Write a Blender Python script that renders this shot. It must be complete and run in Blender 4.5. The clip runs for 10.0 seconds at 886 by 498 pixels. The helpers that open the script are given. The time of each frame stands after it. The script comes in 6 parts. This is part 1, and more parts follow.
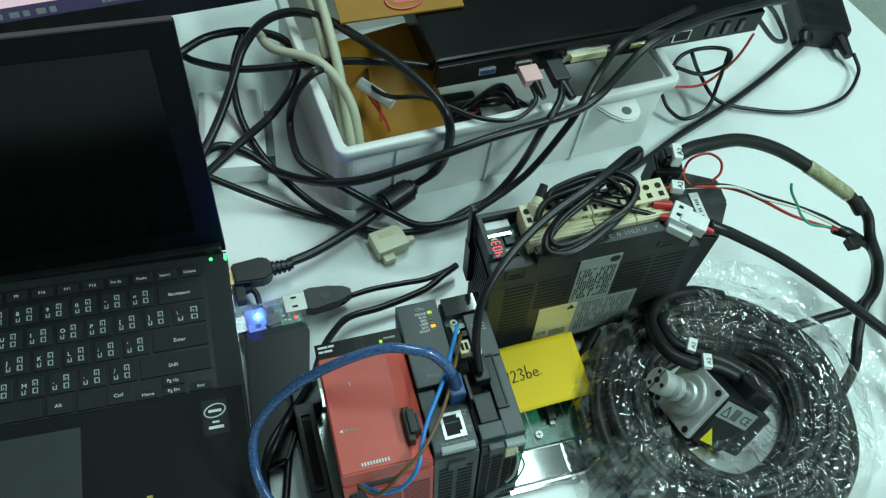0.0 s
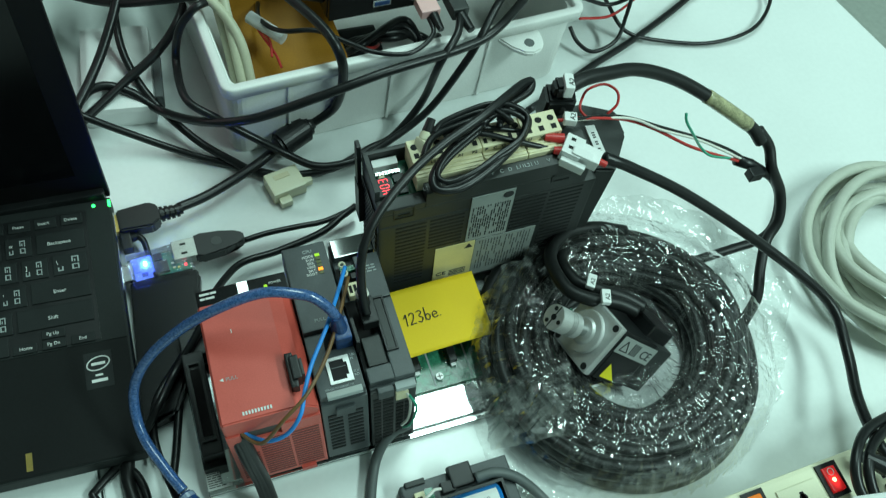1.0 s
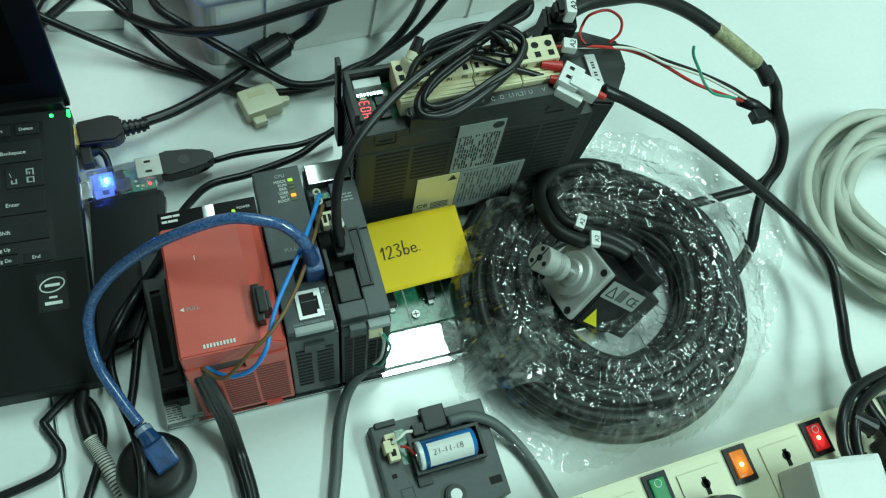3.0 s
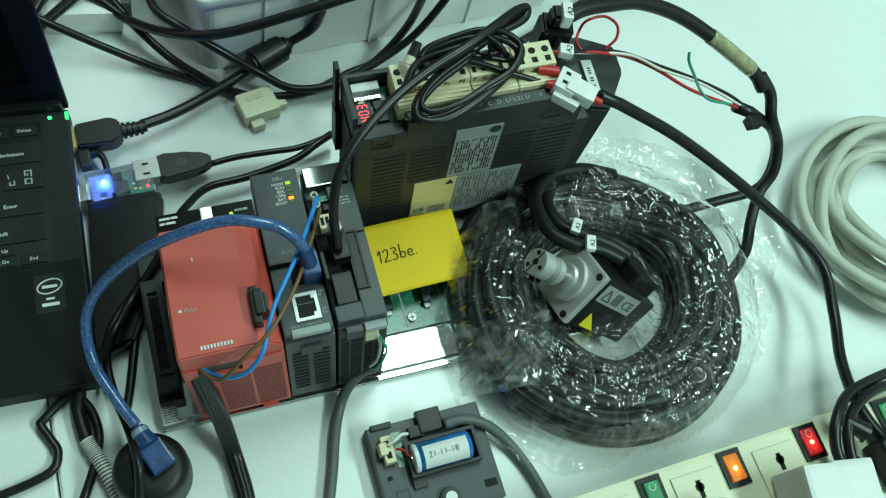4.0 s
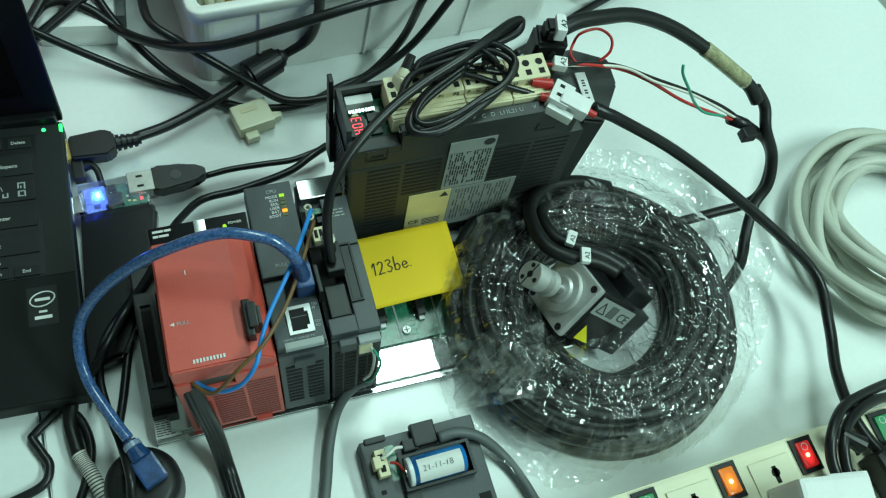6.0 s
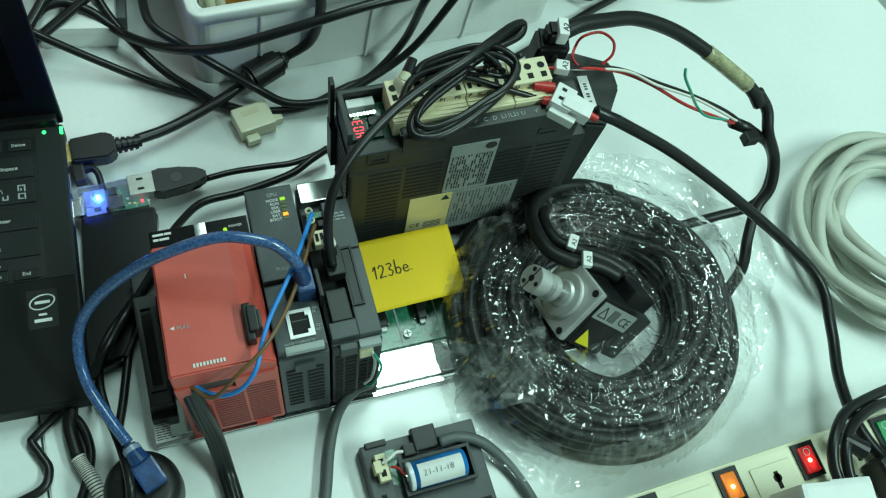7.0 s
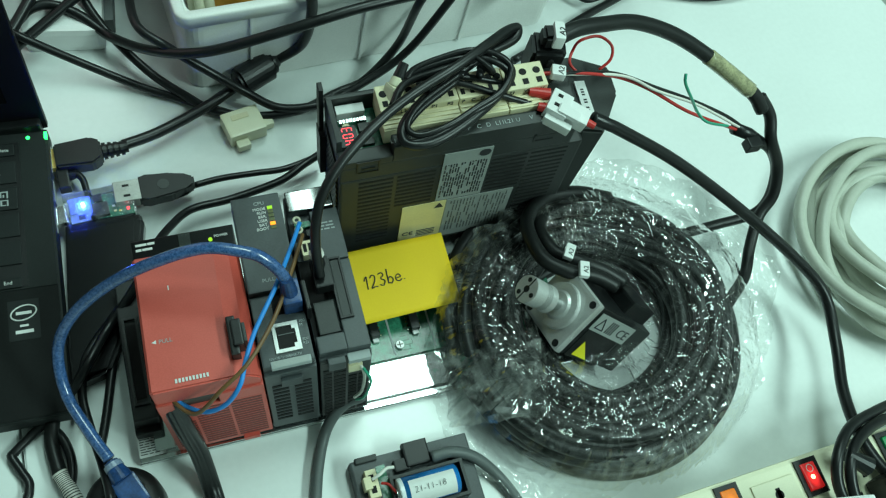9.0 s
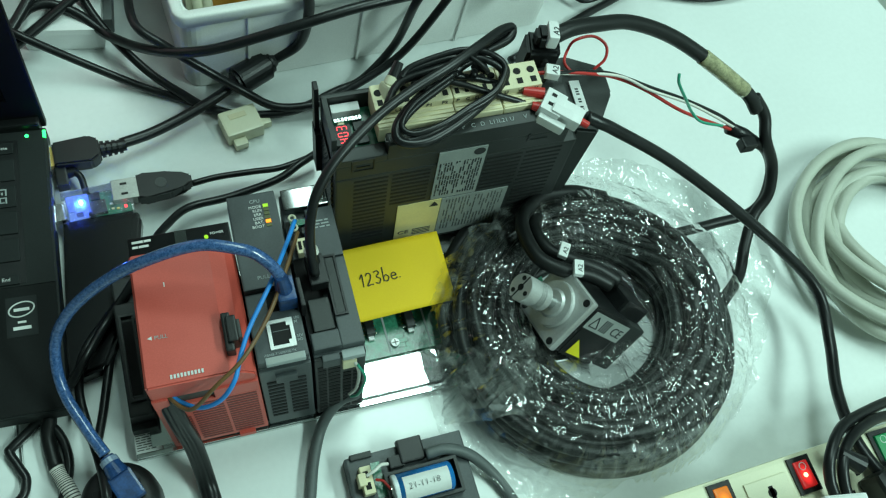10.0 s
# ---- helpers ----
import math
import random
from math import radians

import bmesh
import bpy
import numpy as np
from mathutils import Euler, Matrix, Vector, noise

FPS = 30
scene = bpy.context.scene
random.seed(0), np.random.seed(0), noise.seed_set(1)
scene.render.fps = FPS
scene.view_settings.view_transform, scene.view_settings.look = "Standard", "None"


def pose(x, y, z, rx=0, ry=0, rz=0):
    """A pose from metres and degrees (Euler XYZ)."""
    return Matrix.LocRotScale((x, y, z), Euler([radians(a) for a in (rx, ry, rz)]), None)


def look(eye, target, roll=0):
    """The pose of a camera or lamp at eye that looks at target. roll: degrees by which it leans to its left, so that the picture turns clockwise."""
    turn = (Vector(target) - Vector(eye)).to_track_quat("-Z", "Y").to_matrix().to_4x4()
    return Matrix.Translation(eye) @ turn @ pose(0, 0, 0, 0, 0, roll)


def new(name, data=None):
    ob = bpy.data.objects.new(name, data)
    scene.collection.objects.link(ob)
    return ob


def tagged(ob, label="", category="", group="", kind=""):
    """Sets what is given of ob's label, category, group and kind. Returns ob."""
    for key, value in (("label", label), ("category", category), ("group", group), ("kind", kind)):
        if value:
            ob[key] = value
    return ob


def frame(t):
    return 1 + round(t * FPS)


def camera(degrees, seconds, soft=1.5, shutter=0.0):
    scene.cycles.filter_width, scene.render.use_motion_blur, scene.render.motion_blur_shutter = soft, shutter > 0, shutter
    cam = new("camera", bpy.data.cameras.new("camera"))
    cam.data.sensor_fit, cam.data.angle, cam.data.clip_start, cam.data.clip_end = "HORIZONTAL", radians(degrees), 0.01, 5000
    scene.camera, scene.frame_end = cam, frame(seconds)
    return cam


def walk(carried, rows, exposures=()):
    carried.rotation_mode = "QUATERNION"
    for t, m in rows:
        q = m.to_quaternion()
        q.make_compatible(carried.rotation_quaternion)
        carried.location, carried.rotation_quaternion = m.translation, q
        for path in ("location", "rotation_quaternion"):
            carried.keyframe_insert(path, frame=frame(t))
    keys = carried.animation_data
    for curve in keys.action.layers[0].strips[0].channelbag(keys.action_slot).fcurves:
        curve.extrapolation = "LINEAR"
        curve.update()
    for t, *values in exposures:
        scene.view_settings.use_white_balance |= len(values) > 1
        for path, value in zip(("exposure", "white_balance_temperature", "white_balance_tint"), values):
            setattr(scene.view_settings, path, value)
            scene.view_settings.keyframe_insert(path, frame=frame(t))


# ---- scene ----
cam = camera(53.5, 10.0, soft=1.2, shutter=0.3)
PATH = [
    (0, (-0.031, -0.148, 0.575), (0.44, 0.846, -1.096), 11.2),
    (0.5, (-0.013, -0.147, 0.572), (0.481, 0.785, -1.127), 12.6),
    (1, (0.009, -0.154, 0.561), (0.561, 0.706, -1.159), 16.0),
    (1.5, (0.002, -0.153, 0.547), (0.537, 0.632, -1.213), 17.1),
    (2, (0.012, -0.139, 0.521), (0.571, 0.582, -1.259), 21.4),
    (2.5, (0.018, -0.139, 0.528), (0.579, 0.567, -1.257), 23.2),
    (4, (0.016, -0.141, 0.534), (0.591, 0.577, -1.242), 24.2),
    (4.5, (0.015, -0.142, 0.534), (0.593, 0.579, -1.24), 24.3),
    (5, (0.016, -0.14, 0.533), (0.592, 0.583, -1.24), 24.1),
    (5.5, (0.018, -0.14, 0.534), (0.602, 0.591, -1.234), 24.1),
    (7, (0.019, -0.138, 0.533), (0.602, 0.602, -1.231), 23.9),
    (7.5, (0.022, -0.136, 0.53), (0.601, 0.603, -1.236), 23.7),
    (8, (0.026, -0.134, 0.526), (0.604, 0.609, -1.239), 23.5),
    (8.5, (0.028, -0.129, 0.524), (0.604, 0.611, -1.243), 23.7),
    (9, (0.03, -0.129, 0.524), (0.606, 0.612, -1.242), 23.7),
    (9.5, (0.032, -0.132, 0.526), (0.605, 0.609, -1.241), 23.7),
    (10, (0.033, -0.133, 0.527), (0.604, 0.612, -1.239), 23.5),
]
walk(cam, [(t, look(eye, target, roll)) for t, eye, target, roll in PATH], [(0, 0.03, 6320, 18), (0.6, 0.02, 6350, 16), (1.4, 0, 6500, 10), (10, 0, 6500, 10)])

# ---- light ----
WARM, GREEN = (1.0, 0.97, 0.93), (0.67, 1.0, 0.90)
world = bpy.data.worlds.new("room_air")
scene.world = world
world.use_nodes = True
world.node_tree.nodes["Background"].inputs[0].default_value = (0.62, 0.95, 0.88, 1)
world.node_tree.nodes["Background"].inputs[1].default_value = 0.08


def area_lamp(name, x, y, z, sx, sy, watts):
    data = bpy.data.lights.new(name, "AREA")
    data.shape, data.size, data.size_y, data.energy, data.color = "RECTANGLE", sx, sy, watts, GREEN
    ob = new(name, data)
    ob.matrix_world = pose(x, y, z)
    return tagged(ob, kind="structure")


# unseen fittings: three placed from reflections and shadows, the last added as faint fill
LAMPS = [(0.54, 0.80, 0.34, 19.5), (0.10, 0.95, 0.06, 2.0), (1.50, -0.95, 0.30, 49.0), (-1.5, 0.62, 0.30, 0.6)]
for lx, ly, wide, watts in LAMPS:
    area_lamp("lamp_tube", lx, ly, 1.93, wide, 1.2, watts)

# ---- materials ----
def shader(name, color, rough=0.5, metal=0.0, vary=0.12, scale=60.0, bump=0.05, grain=900.0, spec=0.5, coat=0.0, alpha=1.0, wear=0.0, emit=None, power=0.0, trans=0.0):
    m = bpy.data.materials.new(name)
    m.use_nodes = True
    nt = m.node_tree
    b = nt.nodes["Principled BSDF"]
    b.inputs["Metallic"].default_value = metal
    b.inputs["Specular IOR Level"].default_value = spec
    b.inputs["Coat Weight"].default_value = coat
    b.inputs["Coat Roughness"].default_value = 0.08
    b.inputs["Alpha"].default_value = alpha
    b.inputs["Transmission Weight"].default_value = trans
    tc = nt.nodes.new("ShaderNodeTexCoord")
    n1 = nt.nodes.new("ShaderNodeTexNoise")
    n1.inputs["Scale"].default_value, n1.inputs["Detail"].default_value = scale, 5
    n2 = nt.nodes.new("ShaderNodeTexNoise")
    n2.inputs["Scale"].default_value, n2.inputs["Detail"].default_value = grain, 2
    for n in (n1, n2):
        nt.links.new(tc.outputs["Object"], n.inputs["Vector"])
    ramp = nt.nodes.new("ShaderNodeMix")
    ramp.data_type = "RGBA"
    lo = [c * (1 - vary) for c in color]
    hi = [min(1, c * (1 + vary) + wear) for c in color]
    ramp.inputs[6].default_value, ramp.inputs[7].default_value = (*lo, 1), (*hi, 1)
    mix = nt.nodes.new("ShaderNodeMath")
    mix.operation = "MULTIPLY_ADD"
    mix.inputs[1].default_value, mix.inputs[2].default_value = 0.35, 0.0
    nt.links.new(n2.outputs[0], mix.inputs[0])
    add = nt.nodes.new("ShaderNodeMath")
    add.operation = "MULTIPLY_ADD"
    add.inputs[1].default_value = 0.65
    nt.links.new(n1.outputs[0], add.inputs[0])
    nt.links.new(mix.outputs[0], add.inputs[2])
    spread = nt.nodes.new("ShaderNodeMapRange")
    spread.inputs[1].default_value, spread.inputs[2].default_value = 0.36, 0.64
    nt.links.new(add.outputs[0], spread.inputs[0])
    nt.links.new(spread.outputs[0], ramp.inputs[0])
    nt.links.new(ramp.outputs[2], b.inputs["Base Color"])
    rr = nt.nodes.new("ShaderNodeMapRange")
    rr.inputs[3].default_value, rr.inputs[4].default_value = max(0.02, rough * 0.8), min(1, rough * 1.2)
    nt.links.new(n1.outputs[0], rr.inputs[0])
    nt.links.new(rr.outputs[0], b.inputs["Roughness"])
    if bump:
        bp = nt.nodes.new("ShaderNodeBump")
        bp.inputs["Strength"].default_value, bp.inputs["Distance"].default_value = bump, 0.0006
        nt.links.new(n2.outputs[0], bp.inputs["Height"])
        nt.links.new(bp.outputs[0], b.inputs["Normal"])
    if emit:
        b.inputs["Emission Color"].default_value, b.inputs["Emission Strength"].default_value = (*emit, 1), power
    return m


TABLE = shader("table_laminate", (0.80, 0.84, 0.83), 0.24, vary=0.03, scale=9, bump=0.06, grain=240)
PLASTER = shader("wall_paint", (0.72, 0.74, 0.72), 0.8, vary=0.04, scale=4, grain=200)
# ceiling is out of view; dark grey so glossy surfaces mirror less of it
CEILING = shader("unseen_ceiling_grey", (0.36, 0.38, 0.37), 0.9, vary=0.08, scale=6, grain=160)
FLOOR = shader("floor_vinyl", (0.42, 0.46, 0.42), 0.45, vary=0.12, scale=5, grain=80)
BLACK = shader("black_plastic", (0.008, 0.009, 0.0095), 0.40, vary=0.25, bump=0.04, spec=0.4)
GLOSSBLACK = shader("glossy_black_plastic", (0.004, 0.0045, 0.005), 0.25, vary=0.2, scale=20, bump=0.015, spec=0.25)
DARK = shader("dark_grey_plastic", (0.024, 0.028, 0.027), 0.48, vary=0.14, bump=0.08, wear=0.004)
GREY = shader("module_grey_plastic", (0.050, 0.060, 0.064), 0.42, vary=0.12, bump=0.08, wear=0.006)
# slots and holes are shallow solid pieces; their inner shade is this near-black
PIT = shader("slot_black", (0.006, 0.006, 0.006), 0.8, vary=0.2)
CABLE = shader("black_cable_sheath", (0.009, 0.010, 0.0105), 0.34, vary=0.25, scale=90, bump=0.05, spec=0.4)
CABLE_SOFT = shader("black_rubber_sheath", (0.0075, 0.0085, 0.0085), 0.45, vary=0.2, bump=0.06, spec=0.4)
GREYCABLE = shader("dark_grey_cable_sheath", (0.10, 0.115, 0.115), 0.5, vary=0.1)
PALECABLE = shader("pale_grey_cable_sheath", (0.50, 0.52, 0.45), 0.42, vary=0.06)
CREAMCABLE = shader("cream_cable_sheath", (0.50, 0.50, 0.37), 0.45, vary=0.08)
SLEEVE = shader("yellowed_clear_sleeve", (0.36, 0.35, 0.20), 0.22, vary=0.35, scale=260, coat=0.6)
BLUECABLE = shader("translucent_blue_cable", (0.016, 0.080, 0.245), 0.24, vary=0.35, scale=700, grain=2200, coat=0.6, wear=0.06)
BLUEPLUG = shader("translucent_blue_plug", (0.013, 0.052, 0.165), 0.35, vary=0.4, scale=200, coat=0.15)
BLUEWIRE = shader("blue_wire", (0.02, 0.25, 0.72), 0.4, vary=0.08)
BROWNWIRE = shader("brown_wire", (0.16, 0.085, 0.03), 0.45, vary=0.1)
REDWIRE = shader("red_wire", (0.55, 0.03, 0.025), 0.4, vary=0.1)
WHITEWIRE = shader("white_wire", (0.75, 0.74, 0.68), 0.4, vary=0.05)
GREENWIRE = shader("green_wire", (0.02, 0.35, 0.22), 0.4, vary=0.1)
REDBODY = shader("red_moulded_plastic", (0.60, 0.085, 0.060), 0.46, vary=0.06, scale=25, bump=0.07, grain=1400, wear=0.02)
# shade inside the vent slots, put into a darker copy of the red
REDDARK = shader("red_slot_shade", (0.17, 0.018, 0.014), 0.5, vary=0.1, bump=0.2)
BEIGE = shader("beige_connector_plastic", (0.74, 0.68, 0.45), 0.5, vary=0.07, bump=0.06)
CREAM = shader("cream_strip_plastic", (0.78, 0.76, 0.56), 0.35, vary=0.04, scale=20)
WHITE = shader("white_plastic", (0.78, 0.80, 0.79), 0.38, vary=0.04)
BOXWHITE = shader("white_abs_box", (0.76, 0.77, 0.75), 0.40, vary=0.06, scale=18, wear=0.02)
METAL = shader("zinc_plated_steel", (0.70, 0.72, 0.72), 0.22, metal=1.0, vary=0.06, scale=30, bump=0.04)
CHROME = shader("polished_plate", (0.88, 0.89, 0.89), 0.06, metal=1.0, vary=0.02, bump=0)
HALFMIRROR = shader("dark_mirror_pane", (0.34, 0.35, 0.35), 0.05, metal=1.0, vary=0.04, bump=0)
ALU = shader("machined_aluminium", (0.66, 0.67, 0.66), 0.42, metal=0.65, vary=0.08, bump=0.1)
GOLD = shader("gilt_contact", (0.70, 0.52, 0.16), 0.3, metal=1.0)
PCB = shader("green_circuit_board", (0.030, 0.175, 0.105), 0.24, vary=0.5, scale=180, bump=0.1, spec=0.6)
PCBTRACK = shader("green_board_track", (0.010, 0.075, 0.045), 0.3, vary=0.2)
SILK = shader("printed_white_ink", (0.72, 0.74, 0.72), 0.6, vary=0.03)
SILKDIM = shader("printed_grey_ink", (0.36, 0.40, 0.40), 0.6, vary=0.05)
INK = shader("black_ink", (0.03, 0.032, 0.035), 0.6)
LABEL = shader("silver_label_film", (0.34, 0.37, 0.355), 0.36, vary=0.06)
FAINT = shader("faded_grey_print", (0.13, 0.14, 0.135), 0.6)
LABELWHITE = shader("white_label_paper", (0.74, 0.76, 0.74), 0.5, vary=0.03)
LABELYELLOW = shader("pale_yellow_label", (0.84, 0.72, 0.34), 0.42, vary=0.06)
YELLOW = shader("warning_yellow", (0.82, 0.72, 0.02), 0.45, vary=0.04)
NOTE = shader("yellow_note_paper", (1.0, 0.665, 0.016), 0.75, vary=0.05, scale=14, grain=1200, bump=0.1)
BOARD = shader("brown_phenolic_board", (0.34, 0.155, 0.014), 0.5, spec=0.2, vary=0.15, scale=30)
LAPTOP = shader("laptop_deck_black", (0.0170, 0.0205, 0.0200), 0.6, spec=0.2, vary=0.15, scale=14, bump=0.04, wear=0.001)
PALM = shader("laptop_palmrest_black", (0.0080, 0.0095, 0.0094), 0.6, spec=0.16, vary=0.2, scale=14, bump=0.05, wear=0.001)
KEYTOP = shader("key_black", (0.0165, 0.0195, 0.0195), 0.55, spec=0.2, vary=0.15, bump=0.04)
LIDBLACK = shader("display_frame_black", (0.003, 0.003, 0.0033), 0.5, vary=0.2, spec=0.2)
GLASS = shader("screen_glass_off", (0.0022, 0.0024, 0.0025), 0.20, vary=0.3, scale=3, bump=0, spec=0.25)
PADGREY = shader("touchpad_grey", (0.030, 0.034, 0.036), 0.42, vary=0.08)
SCREENLIT = shader("monitor_picture", (0.1, 0.1, 0.1), 0.3, emit=(0.86, 0.72, 0.74), power=0.75)
TASKBAR = shader("monitor_taskbar", (0.02, 0.02, 0.03), 0.3, emit=(0.05, 0.05, 0.11), power=0.6)
LEDGREEN = shader("led_green", (0.05, 0.5, 0.1), 0.4, emit=(0.02, 1.0, 0.14), power=4)
LEDLIME = shader("led_lime", (0.3, 0.5, 0.02), 0.4, emit=(0.40, 0.9, 0.0), power=0.55)
LEDAMBER = shader("led_amber", (0.6, 0.25, 0.02), 0.4, emit=(1.0, 0.28, 0.0), power=1.6)
LEDBLUE = shader("led_blue", (0.05, 0.1, 0.9), 0.4, emit=(0.02, 0.08, 1.0), power=900)
# blue tint helps the dongle's plate read as lit by its lamp
FROST = shader("bluish_frosted_plastic", (0.20, 0.26, 0.36), 0.3, vary=0.3, scale=350, bump=0.1)
DULLMETAL = shader("dull_tinned_steel", (0.36, 0.37, 0.35), 0.38, metal=0.85, vary=0.15, scale=120)
LEDRED = shader("led_red", (0.6, 0.05, 0.05), 0.4, emit=(1.0, 0.04, 0.06), power=2.2)
LAMPOFF = shader("led_window_off", (0.10, 0.11, 0.03), 0.4)
SWRED = shader("lit_red_rocker", (0.55, 0.02, 0.02), 0.42, emit=(1.0, 0.02, 0.02), power=0.42, coat=0.08)
SWORANGE = shader("lit_orange_rocker", (0.55, 0.16, 0.01), 0.42, emit=(1.0, 0.22, 0.003), power=0.55, coat=0.08)
# green rockers count as unlit; a faint even emission is added to them
SWGREEN = shader("green_rocker", (0.01, 0.22, 0.07), 0.42, emit=(0.0, 0.6, 0.2), power=0.06, coat=0.08)
NEON = shader("neon_glow", (0.9, 0.7, 0.5), 0.4, emit=(1.0, 0.70, 0.30), power=2.5)
for lens, low, high in ((SWRED, 0.25, 1.8), (SWORANGE, 0.35, 1.7)):
    # the lamp inside shows brightest mid-lens; this fall-off is painted into the lens's emission
    nt = lens.node_tree
    tc = nt.nodes.new("ShaderNodeTexCoord")
    far = nt.nodes.new("ShaderNodeVectorMath")
    far.operation = "DISTANCE"
    far.inputs[1].default_value = (0.48, 0.46, 0.95)
    nt.links.new(tc.outputs["Generated"], far.inputs[0])
    fall = nt.nodes.new("ShaderNodeMapRange")
    fall.interpolation_type = "SMOOTHSTEP"
    fall.inputs[1].default_value, fall.inputs[2].default_value = 0.0, 0.45
    fall.inputs[3].default_value, fall.inputs[4].default_value = high, low
    nt.links.new(far.outputs["Value"], fall.inputs[0])
    nt.links.new(fall.outputs[0], nt.nodes["Principled BSDF"].inputs["Emission Strength"])
BATBLUE = shader("battery_blue_film", (0.01, 0.17, 0.48), 0.25, vary=0.1, coat=0.3)
BATWHITE = shader("battery_white_film", (0.74, 0.80, 0.82), 0.3, vary=0.03)
PINK = shader("pink_usb_shell", (0.78, 0.46, 0.45), 0.4, vary=0.05)
LAMPWHITE = shader("lamp_housing", (0.8, 0.82, 0.8), 0.5)


FOLDS = ((6.5, 13.0, 0.9, -1.45), (12.5, 22.0, 0.8, -0.80), (0.0, 70.0, 1.0, -0.70))


def film(name, color, cover, rough, crinkle, gloss, pass_=0.94, folds=FOLDS):
    """Thin clear plastic: mostly see-through, a little milky, with sharp highlights on its creases."""
    m = bpy.data.materials.new(name)
    m.use_nodes = True
    nt = m.node_tree
    nt.nodes.remove(nt.nodes["Principled BSDF"])
    out = nt.nodes["Material Output"]
    clear = nt.nodes.new("ShaderNodeBsdfTransparent")
    clear.inputs[0].default_value = (pass_, pass_ + 0.01, pass_ + 0.005, 1)
    milk = nt.nodes.new("ShaderNodeBsdfDiffuse")
    milk.inputs[0].default_value = (*color, 1)
    shine = nt.nodes.new("ShaderNodeBsdfGlossy")
    shine.inputs["Roughness"].default_value = rough
    shine.inputs[0].default_value = (1, 1, 1, 1)
    tc = nt.nodes.new("ShaderNodeTexCoord")
    # folds: flat flanks that meet in sharp lines, pulled across the coil, in loose bunches
    flat = nt.nodes.new("ShaderNodeVectorMath")
    flat.operation = "MULTIPLY"
    flat.inputs[1].default_value = (1, 1, 0)
    nt.links.new(tc.outputs["Object"], flat.inputs[0])
    unit = nt.nodes.new("ShaderNodeVectorMath")
    unit.operation = "NORMALIZE"
    nt.links.new(flat.outputs[0], unit.inputs[0])
    size = nt.nodes.new("ShaderNodeVectorMath")
    size.operation = "LENGTH"
    nt.links.new(flat.outputs[0], size.inputs[0])
    out_z = nt.nodes.new("ShaderNodeCombineXYZ")
    nt.links.new(size.outputs["Value"], out_z.inputs["Z"])
    total = None
    for turns, reach, warp, high in folds:
        spin = nt.nodes.new("ShaderNodeVectorMath")
        spin.operation = "SCALE"
        spin.inputs["Scale"].default_value = turns
        nt.links.new(unit.outputs[0], spin.inputs[0])
        go = nt.nodes.new("ShaderNodeVectorMath")
        go.operation = "SCALE"
        go.inputs["Scale"].default_value = reach
        nt.links.new(out_z.outputs[0] if turns else tc.outputs["Object"], go.inputs[0])
        where = nt.nodes.new("ShaderNodeVectorMath")
        where.operation = "ADD"
        nt.links.new(spin.outputs[0], where.inputs[0])
        nt.links.new(go.outputs[0], where.inputs[1])
        line = nt.nodes.new("ShaderNodeTexNoise")
        line.inputs["Scale"].default_value, line.inputs["Detail"].default_value, line.inputs["Distortion"].default_value = 1.0, 0.0, warp
        nt.links.new(where.outputs[0], line.inputs["Vector"])
        off = nt.nodes.new("ShaderNodeMath")
        off.operation = "SUBTRACT"
        off.inputs[1].default_value = 0.5
        nt.links.new(line.outputs[0], off.inputs[0])
        dist = nt.nodes.new("ShaderNodeMath")
        dist.operation = "ABSOLUTE"
        nt.links.new(off.outputs[0], dist.inputs[0])
        crest = nt.nodes.new("ShaderNodeMath")
        crest.operation = "MULTIPLY"
        crest.inputs[1].default_value = high
        nt.links.new(dist.outputs[0], crest.inputs[0])
        if total is None:
            total = crest.outputs[0]
        else:
            more = nt.nodes.new("ShaderNodeMath")
            more.operation = "ADD"
            nt.links.new(total, more.inputs[0])
            nt.links.new(crest.outputs[0], more.inputs[1])
            total = more.outputs[0]
    bunch = nt.nodes.new("ShaderNodeTexNoise")
    bunch.inputs["Scale"].default_value, bunch.inputs["Detail"].default_value = 30, 2
    nt.links.new(tc.outputs["Object"], bunch.inputs["Vector"])
    amount = nt.nodes.new("ShaderNodeMapRange")
    amount.inputs[1].default_value, amount.inputs[2].default_value = 0.40, 0.58
    amount.inputs[3].default_value, amount.inputs[4].default_value = 0.2, 1.3
    nt.links.new(bunch.outputs[0], amount.inputs[0])
    height = nt.nodes.new("ShaderNodeMath")
    height.operation = "MULTIPLY"
    nt.links.new(total, height.inputs[0])
    nt.links.new(amount.outputs[0], height.inputs[1])
    bp = nt.nodes.new("ShaderNodeBump")
    bp.inputs["Strength"].default_value, bp.inputs["Distance"].default_value = 1.0, crinkle
    nt.links.new(height.outputs[0], bp.inputs["Height"])
    nt.links.new(bp.outputs[0], shine.inputs["Normal"])
    cloud = nt.nodes.new("ShaderNodeTexNoise")
    cloud.inputs["Scale"].default_value, cloud.inputs["Detail"].default_value, cloud.inputs["Distortion"].default_value = 48, 5, 1.6
    nt.links.new(tc.outputs["Object"], cloud.inputs["Vector"])
    span = nt.nodes.new("ShaderNodeMapRange")
    span.inputs[1].default_value, span.inputs[2].default_value = 0.42, 0.72
    span.inputs[3].default_value, span.inputs[4].default_value = 0.2 * cover, 2.6 * cover
    nt.links.new(cloud.outputs[0], span.inputs[0])
    one = nt.nodes.new("ShaderNodeMixShader")
    nt.links.new(span.outputs[0], one.inputs[0])
    nt.links.new(clear.outputs[0], one.inputs[1])
    nt.links.new(milk.outputs[0], one.inputs[2])
